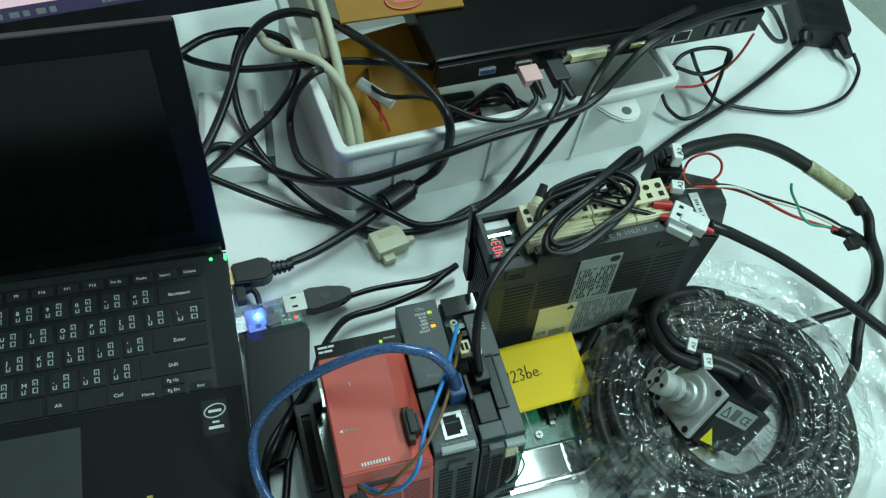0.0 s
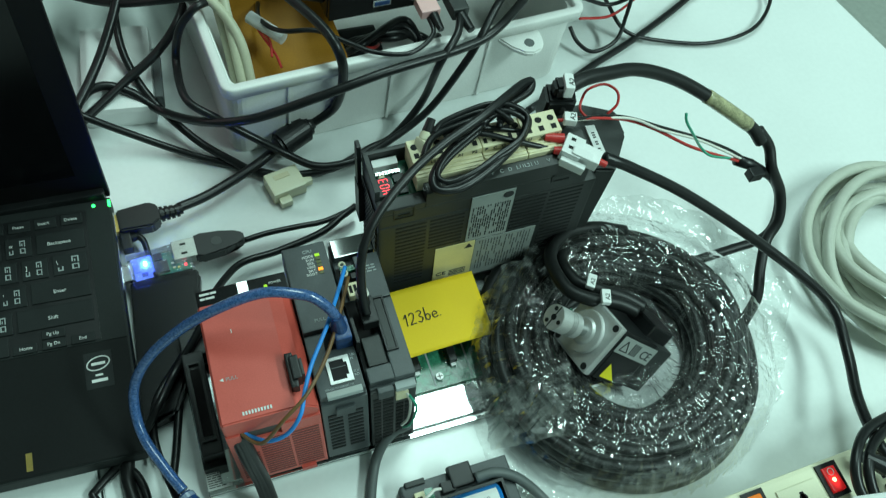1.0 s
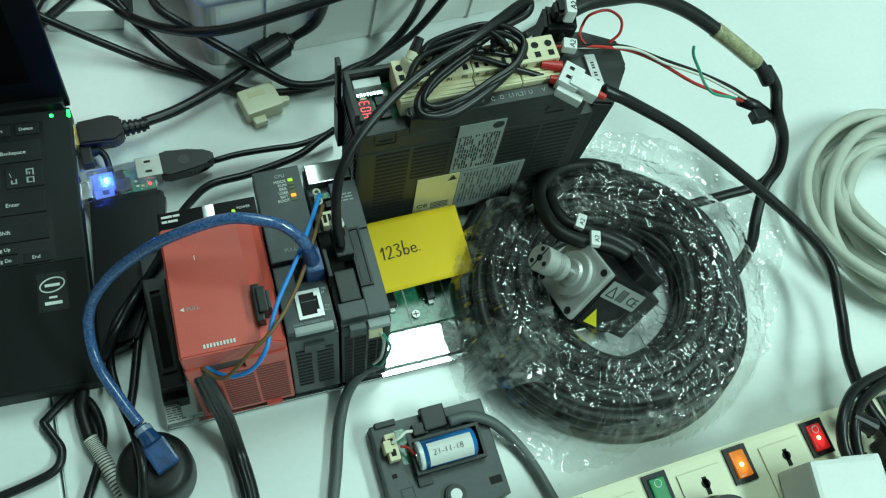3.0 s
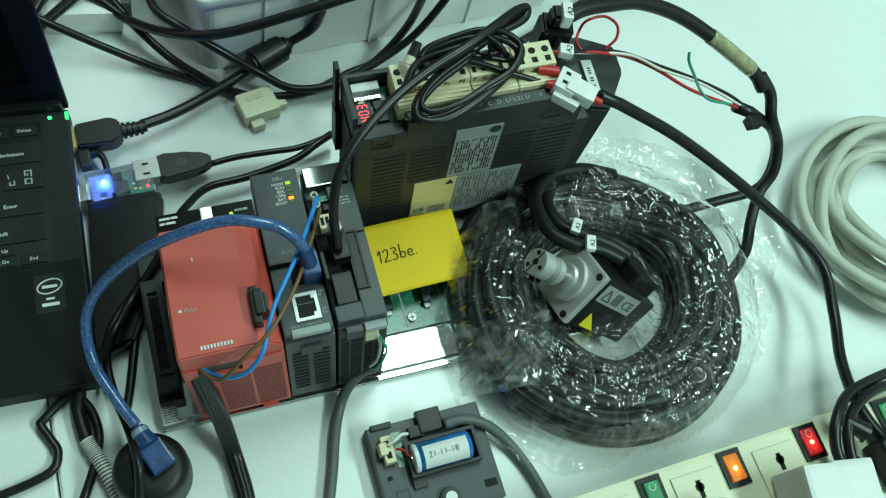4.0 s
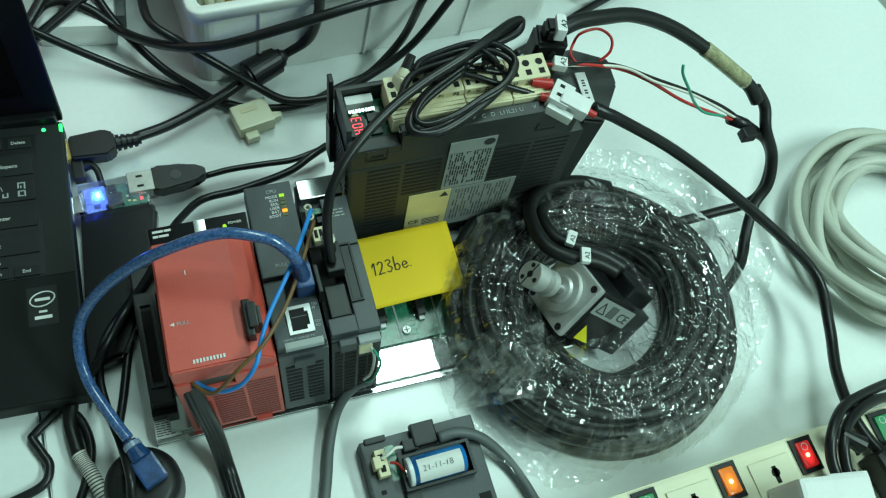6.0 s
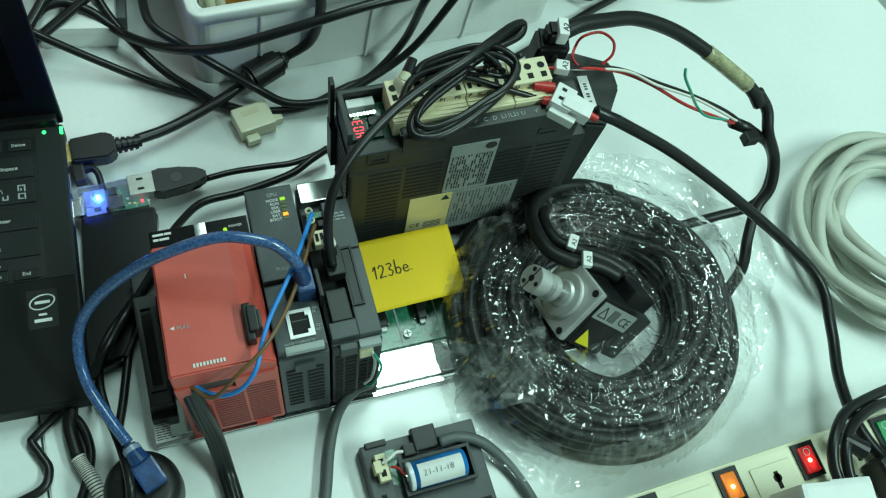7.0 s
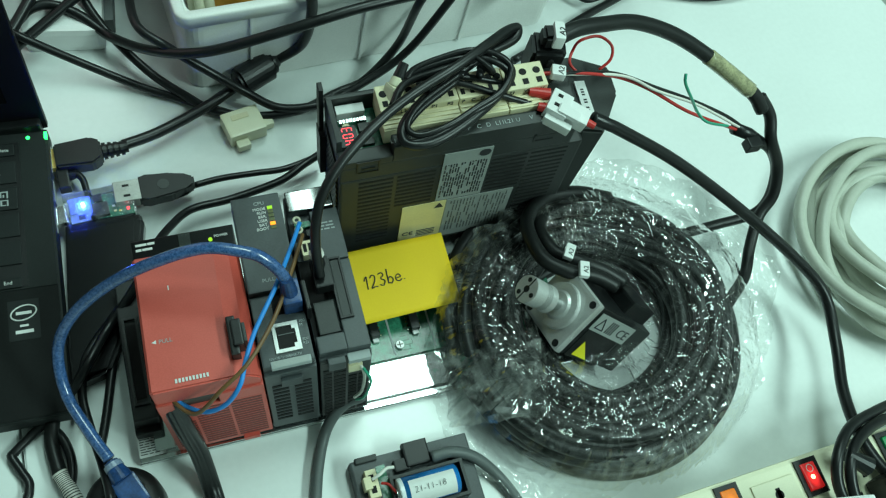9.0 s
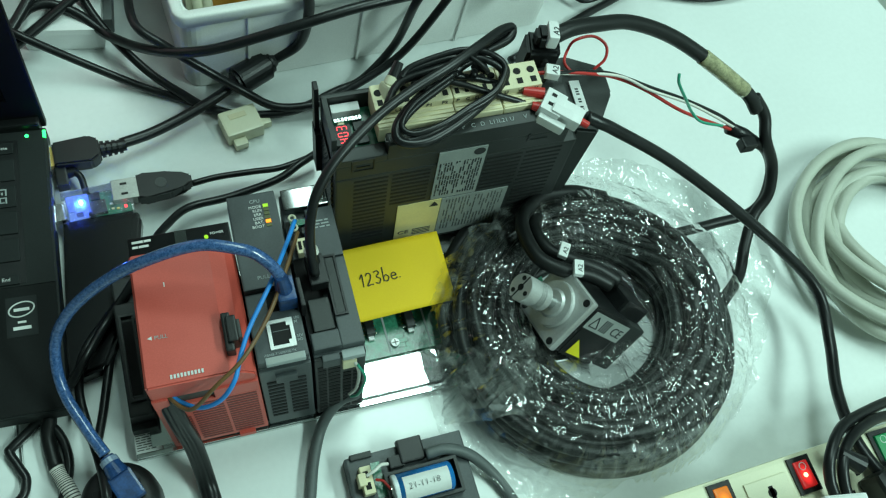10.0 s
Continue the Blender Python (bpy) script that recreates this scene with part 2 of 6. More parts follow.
    two = nt.nodes.new("ShaderNodeMixShader")
    fr = nt.nodes.new("ShaderNodeFresnel")
    fr.inputs[0].default_value = 1.45
    nt.links.new(bp.outputs[0], fr.inputs["Normal"])
    sc = nt.nodes.new("ShaderNodeMath")
    sc.operation = "MULTIPLY"
    sc.use_clamp = True
    sc.inputs[1].default_value = gloss
    nt.links.new(fr.outputs[0], sc.inputs[0])
    nt.links.new(sc.outputs[0], two.inputs[0])
    nt.links.new(one.outputs[0], two.inputs[1])
    nt.links.new(shine.outputs[0], two.inputs[2])
    nt.links.new(two.outputs[0], out.inputs["Surface"])
    return m


BAG = film("clear_bag_film", (0.80, 0.84, 0.80), 0.012, 0.06, 0.0027, 2.3)
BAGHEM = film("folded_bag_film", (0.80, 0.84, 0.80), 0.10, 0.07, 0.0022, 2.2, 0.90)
BAGWAD = film("bunched_bag_film", (0.80, 0.84, 0.80), 0.10, 0.12, 0.0006, 5.0, 0.86)
CLEARCASE = film("clear_dongle_case", (0.7, 0.8, 0.9), 0.07, 0.12, 0.0004, 0.8)

# ---- building helpers ----
def thing(name, label, category, m=None, group=""):
    ob = new(name)
    ob.empty_display_size = 0.02
    ob.matrix_world = m if m is not None else Matrix()
    return tagged(ob, label, category, group)


def part(name, bm, material, parent=None, label="", smooth=False):
    me = bpy.data.meshes.new(name)
    bm.normal_update()
    bm.to_mesh(me)
    bm.free()
    me.materials.append(material)
    if smooth:
        me.polygons.foreach_set("use_smooth", [True] * len(me.polygons))
    ob = new(name, me)
    if parent:
        ob.parent = parent
    if label:
        ob["label"] = label
    return ob


def add_box(bm, x0, x1, y0, y1, z0, z1, bevel=0.0, m=None):
    mat = Matrix.Translation(((x0 + x1) / 2, (y0 + y1) / 2, (z0 + z1) / 2)) @ Matrix.Diagonal((x1 - x0, y1 - y0, z1 - z0, 1))
    if m is not None:
        mat = m @ mat
    geo = bmesh.ops.create_cube(bm, size=1, matrix=mat)
    if bevel:
        edges = list({e for v in geo["verts"] for e in v.link_edges})
        bmesh.ops.bevel(bm, geom=edges, offset=bevel, segments=2, affect="EDGES", profile=0.7)
    return bm


def box(x0, x1, y0, y1, z0, z1, bevel=0.0, m=None):
    return add_box(bmesh.new(), x0, x1, y0, y1, z0, z1, bevel, m)


def add_rod(bm, a, b, r, r2=None, seg=20, bevel=0.0):
    a, b = Vector(a), Vector(b)
    d = b - a
    turn = d.to_track_quat("Z", "Y").to_matrix().to_4x4()
    geo = bmesh.ops.create_cone(bm, cap_ends=True, segments=seg, radius1=r, radius2=r if r2 is None else r2, depth=d.length, matrix=Matrix.Translation((a + b) / 2) @ turn)
    if bevel:
        caps = [e for v in geo["verts"] for e in v.link_edges if len([f for f in e.link_faces if len(f.verts) > 4]) == 1]
        bmesh.ops.bevel(bm, geom=list(set(caps)), offset=bevel, segments=2, affect="EDGES")
    return bm


def rod(a, b, r, r2=None, seg=20, bevel=0.0):
    return add_rod(bmesh.new(), a, b, r, r2, seg, bevel)


def frame_plate(bm, x0, x1, y0, y1, z0, z1, w):
    """A flat rectangular frame of bar width w."""
    add_box(bm, x0, x1, y0, y0 + w, z0, z1)
    add_box(bm, x0, x1, y1 - w, y1, z0, z1)
    add_box(bm, x0, x0 + w, y0 + w, y1 - w, z0, z1)
    add_box(bm, x1 - w, x1, y0 + w, y1 - w, z0, z1)
    return bm


def prism(points, z0, z1, bevel=0.0):
    """An upright prism over a plan outline."""
    bm = bmesh.new()
    low = [bm.verts.new((x, y, z0)) for x, y in points]
    high = [bm.verts.new((x, y, z1)) for x, y in points]
    n = len(points)
    bm.faces.new(low[::-1])
    bm.faces.new(high)
    for i in range(n):
        bm.faces.new((low[i], low[(i + 1) % n], high[(i + 1) % n], high[i]))
    if bevel:
        bmesh.ops.bevel(bm, geom=list(bm.edges), offset=bevel, segments=2, affect="EDGES")
    return bm


def glide(points, steps=8):
    """A smooth run of points through the given ones."""
    p = [Vector(q) for q in points]
    p = [2 * p[0] - p[1]] + p + [2 * p[-1] - p[-2]]
    out = []
    for i in range(1, len(p) - 2):
        a, b, c, d = p[i - 1:i + 3]
        for k in range(steps):
            t = k / steps
            out.append(0.5 * (2 * b + (c - a) * t + (2 * a - 5 * b + 4 * c - d) * t * t + (3 * b - a - 3 * c + d) * t ** 3))
    out.append(p[-2])
    return out


def sweep(path, r, sides=10, bm=None, closed=False):
    """A tube along a run of points; r is a number or a function of the share of the way."""
    bm = bm or bmesh.new()
    n = len(path)
    up = Vector((0.1, 0.2, 1)).normalized()
    rings = []
    for i, p in enumerate(path):
        d = (path[min(i + 1, n - 1)] - path[max(i - 1, 0)])
        if closed:
            d = path[(i + 1) % n] - path[i - 1]
        d.normalize()
        side = d.cross(up)
        if side.length < 1e-4:
            side = d.orthogonal()
        side.normalize()
        up = side.cross(d).normalized()
        rad = r(i / max(1, n - 1)) if callable(r) else r
        rings.append([bm.verts.new(p + (side * math.cos(a) + up * math.sin(a)) * rad) for a in (2 * math.pi * k / sides for k in range(sides))])
    for i in range(n if closed else n - 1):
        a, b = rings[i], rings[(i + 1) % n]
        for k in range(sides):
            bm.faces.new((a[k], a[(k + 1) % sides], b[(k + 1) % sides], b[k]))
    if not closed:
        bm.faces.new(rings[0][::-1])
        bm.faces.new(rings[-1])
    return bm


def cable(name, points, r, material, label, category="cable", parent=None, group=""):
    ob = part(name, sweep(glide(points), r), material, parent, smooth=True)
    if parent is None:
        tagged(ob, label, category, group)
    elif label:
        ob["label"] = label
    return ob


def text(name, words, size, material, parent, m, label="", depth=0.00012, align="LEFT", thin=0.0):
    cu = bpy.data.curves.new(name, "FONT")
    cu.body, cu.size, cu.extrude, cu.align_x, cu.resolution_u = words, size, depth, align, 3
    cu.offset = thin
    tmp = bpy.data.objects.new(name, cu)
    scene.collection.objects.link(tmp)
    me = bpy.data.meshes.new_from_object(tmp)
    bpy.data.objects.remove(tmp)
    bpy.data.curves.remove(cu)
    me.materials.clear()
    me.materials.append(material)
    ob = new(name, me)
    ob.parent, ob.matrix_local = parent, m
    if label:
        ob["label"] = label
    return ob


def lathe(profile, seg=56):
    """A round body turned about z; profile: steps of (radius, height)."""
    bm = bmesh.new()
    loops = [[bm.verts.new((r * math.cos(a), r * math.sin(a), z)) for a in (2 * math.pi * k / seg for k in range(seg))] for r, z in profile]
    for low, high in zip(loops, loops[1:]):
        for k in range(seg):
            k2 = (k + 1) % seg
            bm.faces.new((low[k], low[k2], high[k2], high[k]))
    bm.faces.new(loops[0][::-1])
    bm.faces.new(loops[-1])
    return bm


def bars(bm, x0, x1, y0, y1, rows, thick, z0, z1, rng, m=None, gap=0.0016):
    """Rows of unreadable small print as short bars."""
    for k in range(rows):
        y = y1 - (k + 0.5) * (y1 - y0) / rows
        x = x0
        end = x1 - rng.random() * 0.3 * (x1 - x0)
        while x < end:
            w = min(end - x, rng.uniform(0.0015, 0.006))
            add_box(bm, x, x + w, y - thick / 2, y + thick / 2, z0, z1, m=m)
            x += w + gap * 0.5
    return bm


def slits(bm, x0, x1, z0, z1, rows, cols, y, depth=0.0012, fill=0.55, m=None):
    """Rows of slots on an upright face that looks to -y."""
    for i in range(cols):
        for k in range(rows):
            cx0 = x0 + i * (x1 - x0) / cols
            cw = (x1 - x0) / cols * 0.9
            cz = z0 + (k + 0.5) * (z1 - z0) / rows
            ch = (z1 - z0) / rows * fill
            add_box(bm, cx0, cx0 + cw, y - depth, y + 0.0002, cz - ch / 2, cz + ch / 2, m=m)
    return bm


RNG = random.Random(4)

# ---- room and table ----
def structure(name, bm, material, label, category):
    return tagged(part(name, bm, material), label, category, kind="structure")


FLOOR_Z, CEIL_Z = -0.75, 1.95
structure("floor", box(-3.2, 3.2, -3.2, 3.2, FLOOR_Z - 0.1, FLOOR_Z), FLOOR, "grey green vinyl floor", "floor")
structure("ceiling", box(-3.2, 3.2, -3.2, 3.2, CEIL_Z + 0.06, CEIL_Z + 0.16), CEILING, "unseen ceiling, dark grey to weaken reflections", "ceiling")
structure("wall_north", box(-3.3, 3.3, 3.2, 3.35, FLOOR_Z - 0.1, CEIL_Z + 0.16), PLASTER, "plain painted wall", "wall")
structure("wall_south", box(-3.3, 3.3, -3.35, -3.2, FLOOR_Z - 0.1, CEIL_Z + 0.16), PLASTER, "plain painted wall", "wall")
structure("wall_west", box(-3.35, -3.2, -3.2, 3.2, FLOOR_Z - 0.1, CEIL_Z + 0.16), PLASTER, "plain painted wall", "wall")
structure("wall_east", box(3.2, 3.35, -3.2, 3.2, FLOOR_Z - 0.1, CEIL_Z + 0.16), PLASTER, "plain painted wall", "wall")
for lx, ly, wide, watts in LAMPS:
    hw = wide / 2 + 0.02
    lamp = thing("ceiling_light", "unseen long white fluorescent ceiling fitting", "ceiling light", pose(lx, ly, 1.94), "ceiling lights")
    part("housing", box(-hw, hw, -0.64, 0.64, 0.0, 0.07, 0.01), LAMPWHITE, lamp)
    part("end_cap", box(-hw, hw, -0.655, -0.64, -0.01, 0.07), LAMPWHITE, lamp)
    part("end_cap", box(-hw, hw, 0.64, 0.655, -0.01, 0.07), LAMPWHITE, lamp)

table = thing("work_table", "white laminate work table with a joint across its top", "table")
part("tabletop", prism([(-0.0690, -1.2), (1.0, -1.2), (0.70, 0.10), (0.628, 0.40), (0.50, 1.0), (-0.0690, 1.0)], -0.03, 0.0, 0.0012), TABLE, table)
part("tabletop", prism([(-1.1, -1.2), (-0.0705, -1.2), (-0.0705, 1.0), (-1.1, 1.0)], -0.03, 0.0, 0.0012), TABLE, table)
for lx, ly in ((-1.0, -1.1), (0.7, -1.1), (-1.0, 0.9), (0.42, 0.9)):
    part("leg", box(lx - 0.025, lx + 0.025, ly - 0.025, ly + 0.025, FLOOR_Z, -0.03, 0.003), METAL, table)

# ---- programmable controller rack ----
def controller_rack():
    rack = thing("controller_rack", "open metal backplane rack with green circuit board", "controller rack")
    part("base_plate", box(-0.009, 0.262, -0.006, 0.098, 0.0, 0.004, 0.0005), METAL, rack)
    lip = bmesh.new()
    add_box(lip, -0.0085, 0.2615, -0.0055, -0.0035, 0.004, 0.0065)
    add_box(lip, 0.0, 0.262, -0.001, 0.020, 0.0045, 0.0075, 0.0006)
    part("front_rail", lip, CHROME, rack, "bright plated front rail")
    rear = bmesh.new()
    add_box(rear, 0.0, 0.262, 0.082, 0.097, 0.0045, 0.0095, 0.0008)
    part("rear_rail", rear, METAL, rack)
    part("circuit_board", box(0.114, 0.262, 0.022, 0.081, 0.0045, 0.0072), PCB, rack, "green circuit board with solder pads")
    for x in (0.1480, 0.1745, 0.2010):
        part("slot_line", box(x - 0.0006, x + 0.0006, 0.024, 0.080, 0.0072, 0.0076), SILKDIM, rack)
    for x in (0.1380, 0.1640, 0.1900):
        c = part("slot_connector", box(x - 0.0028, x + 0.0028, 0.036, 0.074, 0.0072, 0.0135, 0.0005), BLACK, rack, "black slot connector with rows of pins")
        part("connector_key", box(x - 0.0018, x + 0.0018, 0.0335, 0.0360, 0.0072, 0.0098, 0.0003), WHITE, c)
        for side in (-1, 1):
            pins = bmesh.new()
            for k in range(14):
                y = 0.0375 + k * 0.0026
                add_box(pins, x + side * 0.0028, x + side * 0.0044, y, y + 0.0010, 0.0073, 0.0079)
            part("pin_row", pins, METAL, c)
    track = bmesh.new()
    for x in (0.128, 0.1545, 0.1810):
        for k in range(4):
            y = 0.0255 + 0.0030 * k
            add_box(track, x - 0.010 + 0.003 * k, x + 0.004 + 0.002 * (k % 2), y, y + 0.0004, 0.0072, 0.00735)
            add_box(track, x + 0.004 + 0.002 * (k % 2), x + 0.0044 + 0.002 * (k % 2), y, y + 0.0034, 0.0072, 0.00735)
    part("board_track", track, PCBTRACK, rack, "dark green copper track")
    for x, y in ((0.152, 0.029), (0.210, 0.0895), (0.240, 0.0895), (0.205, 0.029)):
        z = 0.0075 if y < 0.05 else 0.0095
        s = part("screw", rod((x, y, z), (x, y, z + 0.002), 0.0029, 0.0026, 16), ALU, rack, "cross-head screw")
        part("screw_slot", add_box(box(x - 0.002, x + 0.002, y - 0.0003, y + 0.0003, z + 0.0019, z + 0.00215), x - 0.0003, x + 0.0003, y - 0.002, y + 0.002, z + 0.0019, z + 0.00212), PIT, s)
    # extension socket housing at the end
    body = bmesh.new()
    add_box(body, -0.0075, 0.0055, 0.012, 0.080, 0.004, 0.030, 0.001)
    add_box(body, -0.0070, 0.0120, 0.079, 0.098, 0.0095, 0.026, 0.001)
    add_box(body, -0.0085, 0.0055, 0.008, 0.018, 0.004, 0.016, 0.0008)
    sock = part("extension_socket", body, BLACK, rack, "black extension socket housing")
    rim = frame_plate(bmesh.new(), -0.0055, 0.003, 0.020, 0.072, 0.030, 0.0325, 0.0013)
    part("socket_rim", rim, DARK, sock)
    part("socket_slot", box(-0.0040, 0.0015, 0.024, 0.068, 0.030, 0.0308), PIT, sock)
    plate = part("rating_label", box(-0.0088, 0.006, -0.0030, 0.012, 0.0066, 0.0070), LABELWHITE, rack, "white rating label with small print")
    ink = bars(bmesh.new(), -0.008, 0.005, -0.002, 0.0095, 8, 0.0005, 0.0071, 0.0072, RNG)
    part("small_print", ink, INK, plate)
    return rack


def module_m(x, y=-0.006):
    """Modules stand on the backplane, a touch out of upright."""
    return pose(x, y, 0.004, -4.0, -4.0, -1.2)


def power_module():
    w = 0.0526
    mod = thing("power_supply_module", "salmon red power supply module on the backplane", "power supply", module_m(0.0133, -0.0030))
    part("body", box(0, w, 0.0, 0.0865, 0.004, 0.080, 0.001), DARK, mod)
    shell = bmesh.new()
    # cover: flat front that falls away along one edge
    outline = [(0.0, 0.0800), (0.0, 0.0962), (0.0012, 0.0975), (w * 0.76, 0.0970), (w - 0.0050, 0.0938), (w - 0.0010, 0.0900), (w, 0.0880), (w, 0.0800)]
    near = [shell.verts.new((x, -0.001, z)) for x, z in outline]
    far = [shell.verts.new((x, 0.0735, z)) for x, z in outline]
    shell.faces.new(near)
    shell.faces.new(far[::-1])
    for k in range(len(outline)):
        k2 = (k + 1) % len(outline)
        shell.faces.new((near[k2], near[k], far[k], far[k2]))
    rims = [e for e in shell.edges if abs(e.verts[0].co.y - e.verts[1].co.y) < 1e-6]
    bmesh.ops.bevel(shell, geom=rims, offset=0.0009, segments=2, affect="EDGES")
    cover = part("front_cover", shell, REDBODY, mod, "matt salmon red front cover")
    text("cover_word", "PULL", 0.0030, SILKDIM, cover, pose(0.0075, 0.0240, 0.0976))
    arrow = bmesh.new()
    vs = [arrow.verts.new(v) for v in ((0.0042, 0.0251, 0.0977), (0.0064, 0.0240, 0.0977), (0.0064, 0.0262, 0.0977))]
    arrow.faces.new(vs)
    part("arrow_mark", arrow, SILK, cover)
    brand = bmesh.new()
    for i in range(10):
        x = 0.0125 + i * 0.00165
        add_box(brand, x, x + 0.0010, 0.0019, 0.0040, 0.0974, 0.0978)
    part("maker_mark", brand, SILK, cover, "row of small white bars")
    scratch = box(0.0155, 0.0160, 0.052, 0.0546, 0.0976, 0.09768)
    part("scratch", scratch, SILK, cover)
    low = bmesh.new()
    add_box(low, 0.0, w, -0.002, 0.010, 0.006, 0.070, 0.001)
    add_box(low, 0.030, w, -0.0022, 0.006, 0.070, 0.0815, 0.0008)
    add_box(low, 0.0, 0.008, -0.0022, 0.006, 0.070, 0.0815, 0.0008)
    lower = part("vent_housing", low, REDBODY, mod, "red housing with rows of vent slots")
    for x0, x1, z0, z1, rows in ((0.0025, 0.0150, 0.012, 0.052, 11), (0.0165, 0.0330, 0.010, 0.068, 16), (0.0345, 0.0505, 0.010, 0.068, 16)):
        for k in range(rows):
            cz = z0 + (k + 0.5) * (z1 - z0) / rows
            part("vent_slot", box(x0, x1, -0.0022, -0.0018, cz - 0.0010, cz + 0.0010), REDDARK, lower)
    part("wire_opening", box(0.0085, 0.0295, 0.0005, 0.004, 0.070, 0.0815), PIT, mod)
    part("lug", box(0.036, 0.045, -0.004, 0.0, 0.004, 0.008), REDBODY, mod)
    head = part("status_strip", box(0.0, w, 0.0740, 0.0870, 0.080, 0.0915, 0.0006), GLOSSBLACK, mod, "glossy black status strip")
    # lamp's reflection on the black strip, made with an added tilted mirror plate
    part("glint_plate", box(-0.0030, 0.0030, -0.0060, 0.0060, 0.0, 0.0003), HALFMIRROR, head, "added mirror plate for the lamp's reflection").matrix_local = pose(0.0270, 0.0805, 0.0919, 0, 3.2, 0)
    part("power_led", rod((0.0400, 0.0798, 0.0915), (0.0400, 0.0798, 0.0923), 0.0011), LEDLIME, head, "lit yellow green power lamp")
    text("power_word", "POWER", 0.0021, SILK, head, pose(0.0420, 0.0808, 0.0917))
    mark = bmesh.new()
    bars(mark, 0.002, 0.012, 0.0795, 0.0855, 2, 0.0014, 0.0916, 0.0918, RNG, gap=0.0008)
    part("model_mark", mark, SILK, head)
    latch = part("latch", add_box(box(0.0405, 0.0450, 0.008, 0.029, 0.0945, 0.1025, 0.001), 0.0425, 0.0475, 0.012, 0.026, 0.094, 0.1045, 0.0008), BLACK, mod, "black cover latch")
    part("latch_grip", box(0.0475, 0.0492, 0.013, 0.023, 0.0945, 0.1050, 0.0005), DARK, latch)
    return mod


def cpu_module():
    w = 0.0268
    mod = thing("processor_module", "dark grey processor module with status lamps", "controller module", module_m(0.0668))
    part("body", box(0, w, 0.003, 0.1025, 0.004, 0.090, 0.001), GREY, mod)
    door = part("upper_cover", box(0.0003, w - 0.0005, 0.0445, 0.1025, 0.0902, 0.0970, 0.0009), GREY, mod, "grey hinged upper cover")
    for k, word in enumerate(("MODE", "RUN", "ERR.", "USER", "BAT.", "BOOT")):
        y = 0.0935 - k * 0.0025
        text("lamp_word", word, 0.0024, SILK, door, pose(0.0178, y - 0.0008, 0.0971), align="RIGHT")
        mat = {"MODE": LEDLIME, "BAT.": LEDAMBER}.get(word, LAMPOFF)
        part("status_lamp", box(0.0188, 0.0216, y - 0.0009, y + 0.0010, 0.0970, 0.0975, 0.0001), mat, door)
    text("type_word", "CPU", 0.0030, SILKDIM, door, pose(0.0120, 0.0962, 0.0971))
    text("pull_word", "PULL", 0.0030, SILKDIM, door, pose(0.0085, 0.0495, 0.0971))
    low = bmesh.new()
    add_box(low, 0.0003, w - 0.0005, 0.0035, 0.0305, 0.0902, 0.0960, 0.0009)
    add_box(low, 0.0003, 0.0105, 0.0305, 0.0440, 0.0902, 0.0930, 0.0006)
    part("lower_front", low, GREY, mod)
    part("recess", box(0.0108, w - 0.001, 0.0305, 0.0440, 0.0900, 0.0906), PIT, mod)
    jack = part("network_jack", frame_plate(bmesh.new(), 0.0082, 0.0214, 0.0092, 0.0252, 0.0958, 0.0972, 0.0018), ALU, mod, "metal framed network socket")
    part("jack_opening", box(0.0100, 0.0196, 0.0110, 0.0234, 0.0958, 0.0964), PIT, jack)
    part("jack_contact", box(0.0108, 0.0188, 0.0188, 0.0192, 0.0964, 0.0966), GREYCABLE, jack)
    tooth = bmesh.new()
    add_box(tooth, 0.0180, 0.0197, 0.0110, 0.0132, 0.0963, 0.0972)
    add_box(tooth, 0.0180, 0.0197, 0.0212, 0.0234, 0.0963, 0.0972)
    part("jack_notch", tooth, ALU, jack)
    text("jack_word", "10BASE-T/100BASE-TX", 0.0017, SILKDIM, mod, pose(0.0040, 0.0066, 0.0962))
    for word, y in (("100", 0.0240), ("M", 0.0218), ("SD/", 0.0138), ("RD", 0.0116)):
        text("jack_word", word, 0.0021, SILKDIM, mod, pose(0.0222, y, 0.0962))
    tab = part("name_tab", box(0.0045, 0.0245, 0.0020, 0.0058, 0.0930, 0.0966, 0.0004), SILKDIM, mod, "clear name tab")
    part("tab_film", box(0.0055, 0.0235, 0.0024, 0.0054, 0.0966, 0.0968), LABEL, tab)
    lower = part("vent_housing", box(0.0, w, 0.0015, 0.007, 0.006, 0.089, 0.001), GREY, mod)
    s = slits(bmesh.new(), 0.003, 0.0125, 0.018, 0.075, 11, 1, 0.0016, 0.0005, 0.45)
    slits(s, 0.0145, 0.0245, 0.018, 0.075, 11, 1, 0.0016, 0.0005, 0.45)
    part("vent_slot", s, PIT, lower)
    part("release_lever", box(0.008, 0.019, -0.0005, 0.0018, 0.074, 0.083, 0.0006), GREY, lower)
    return mod


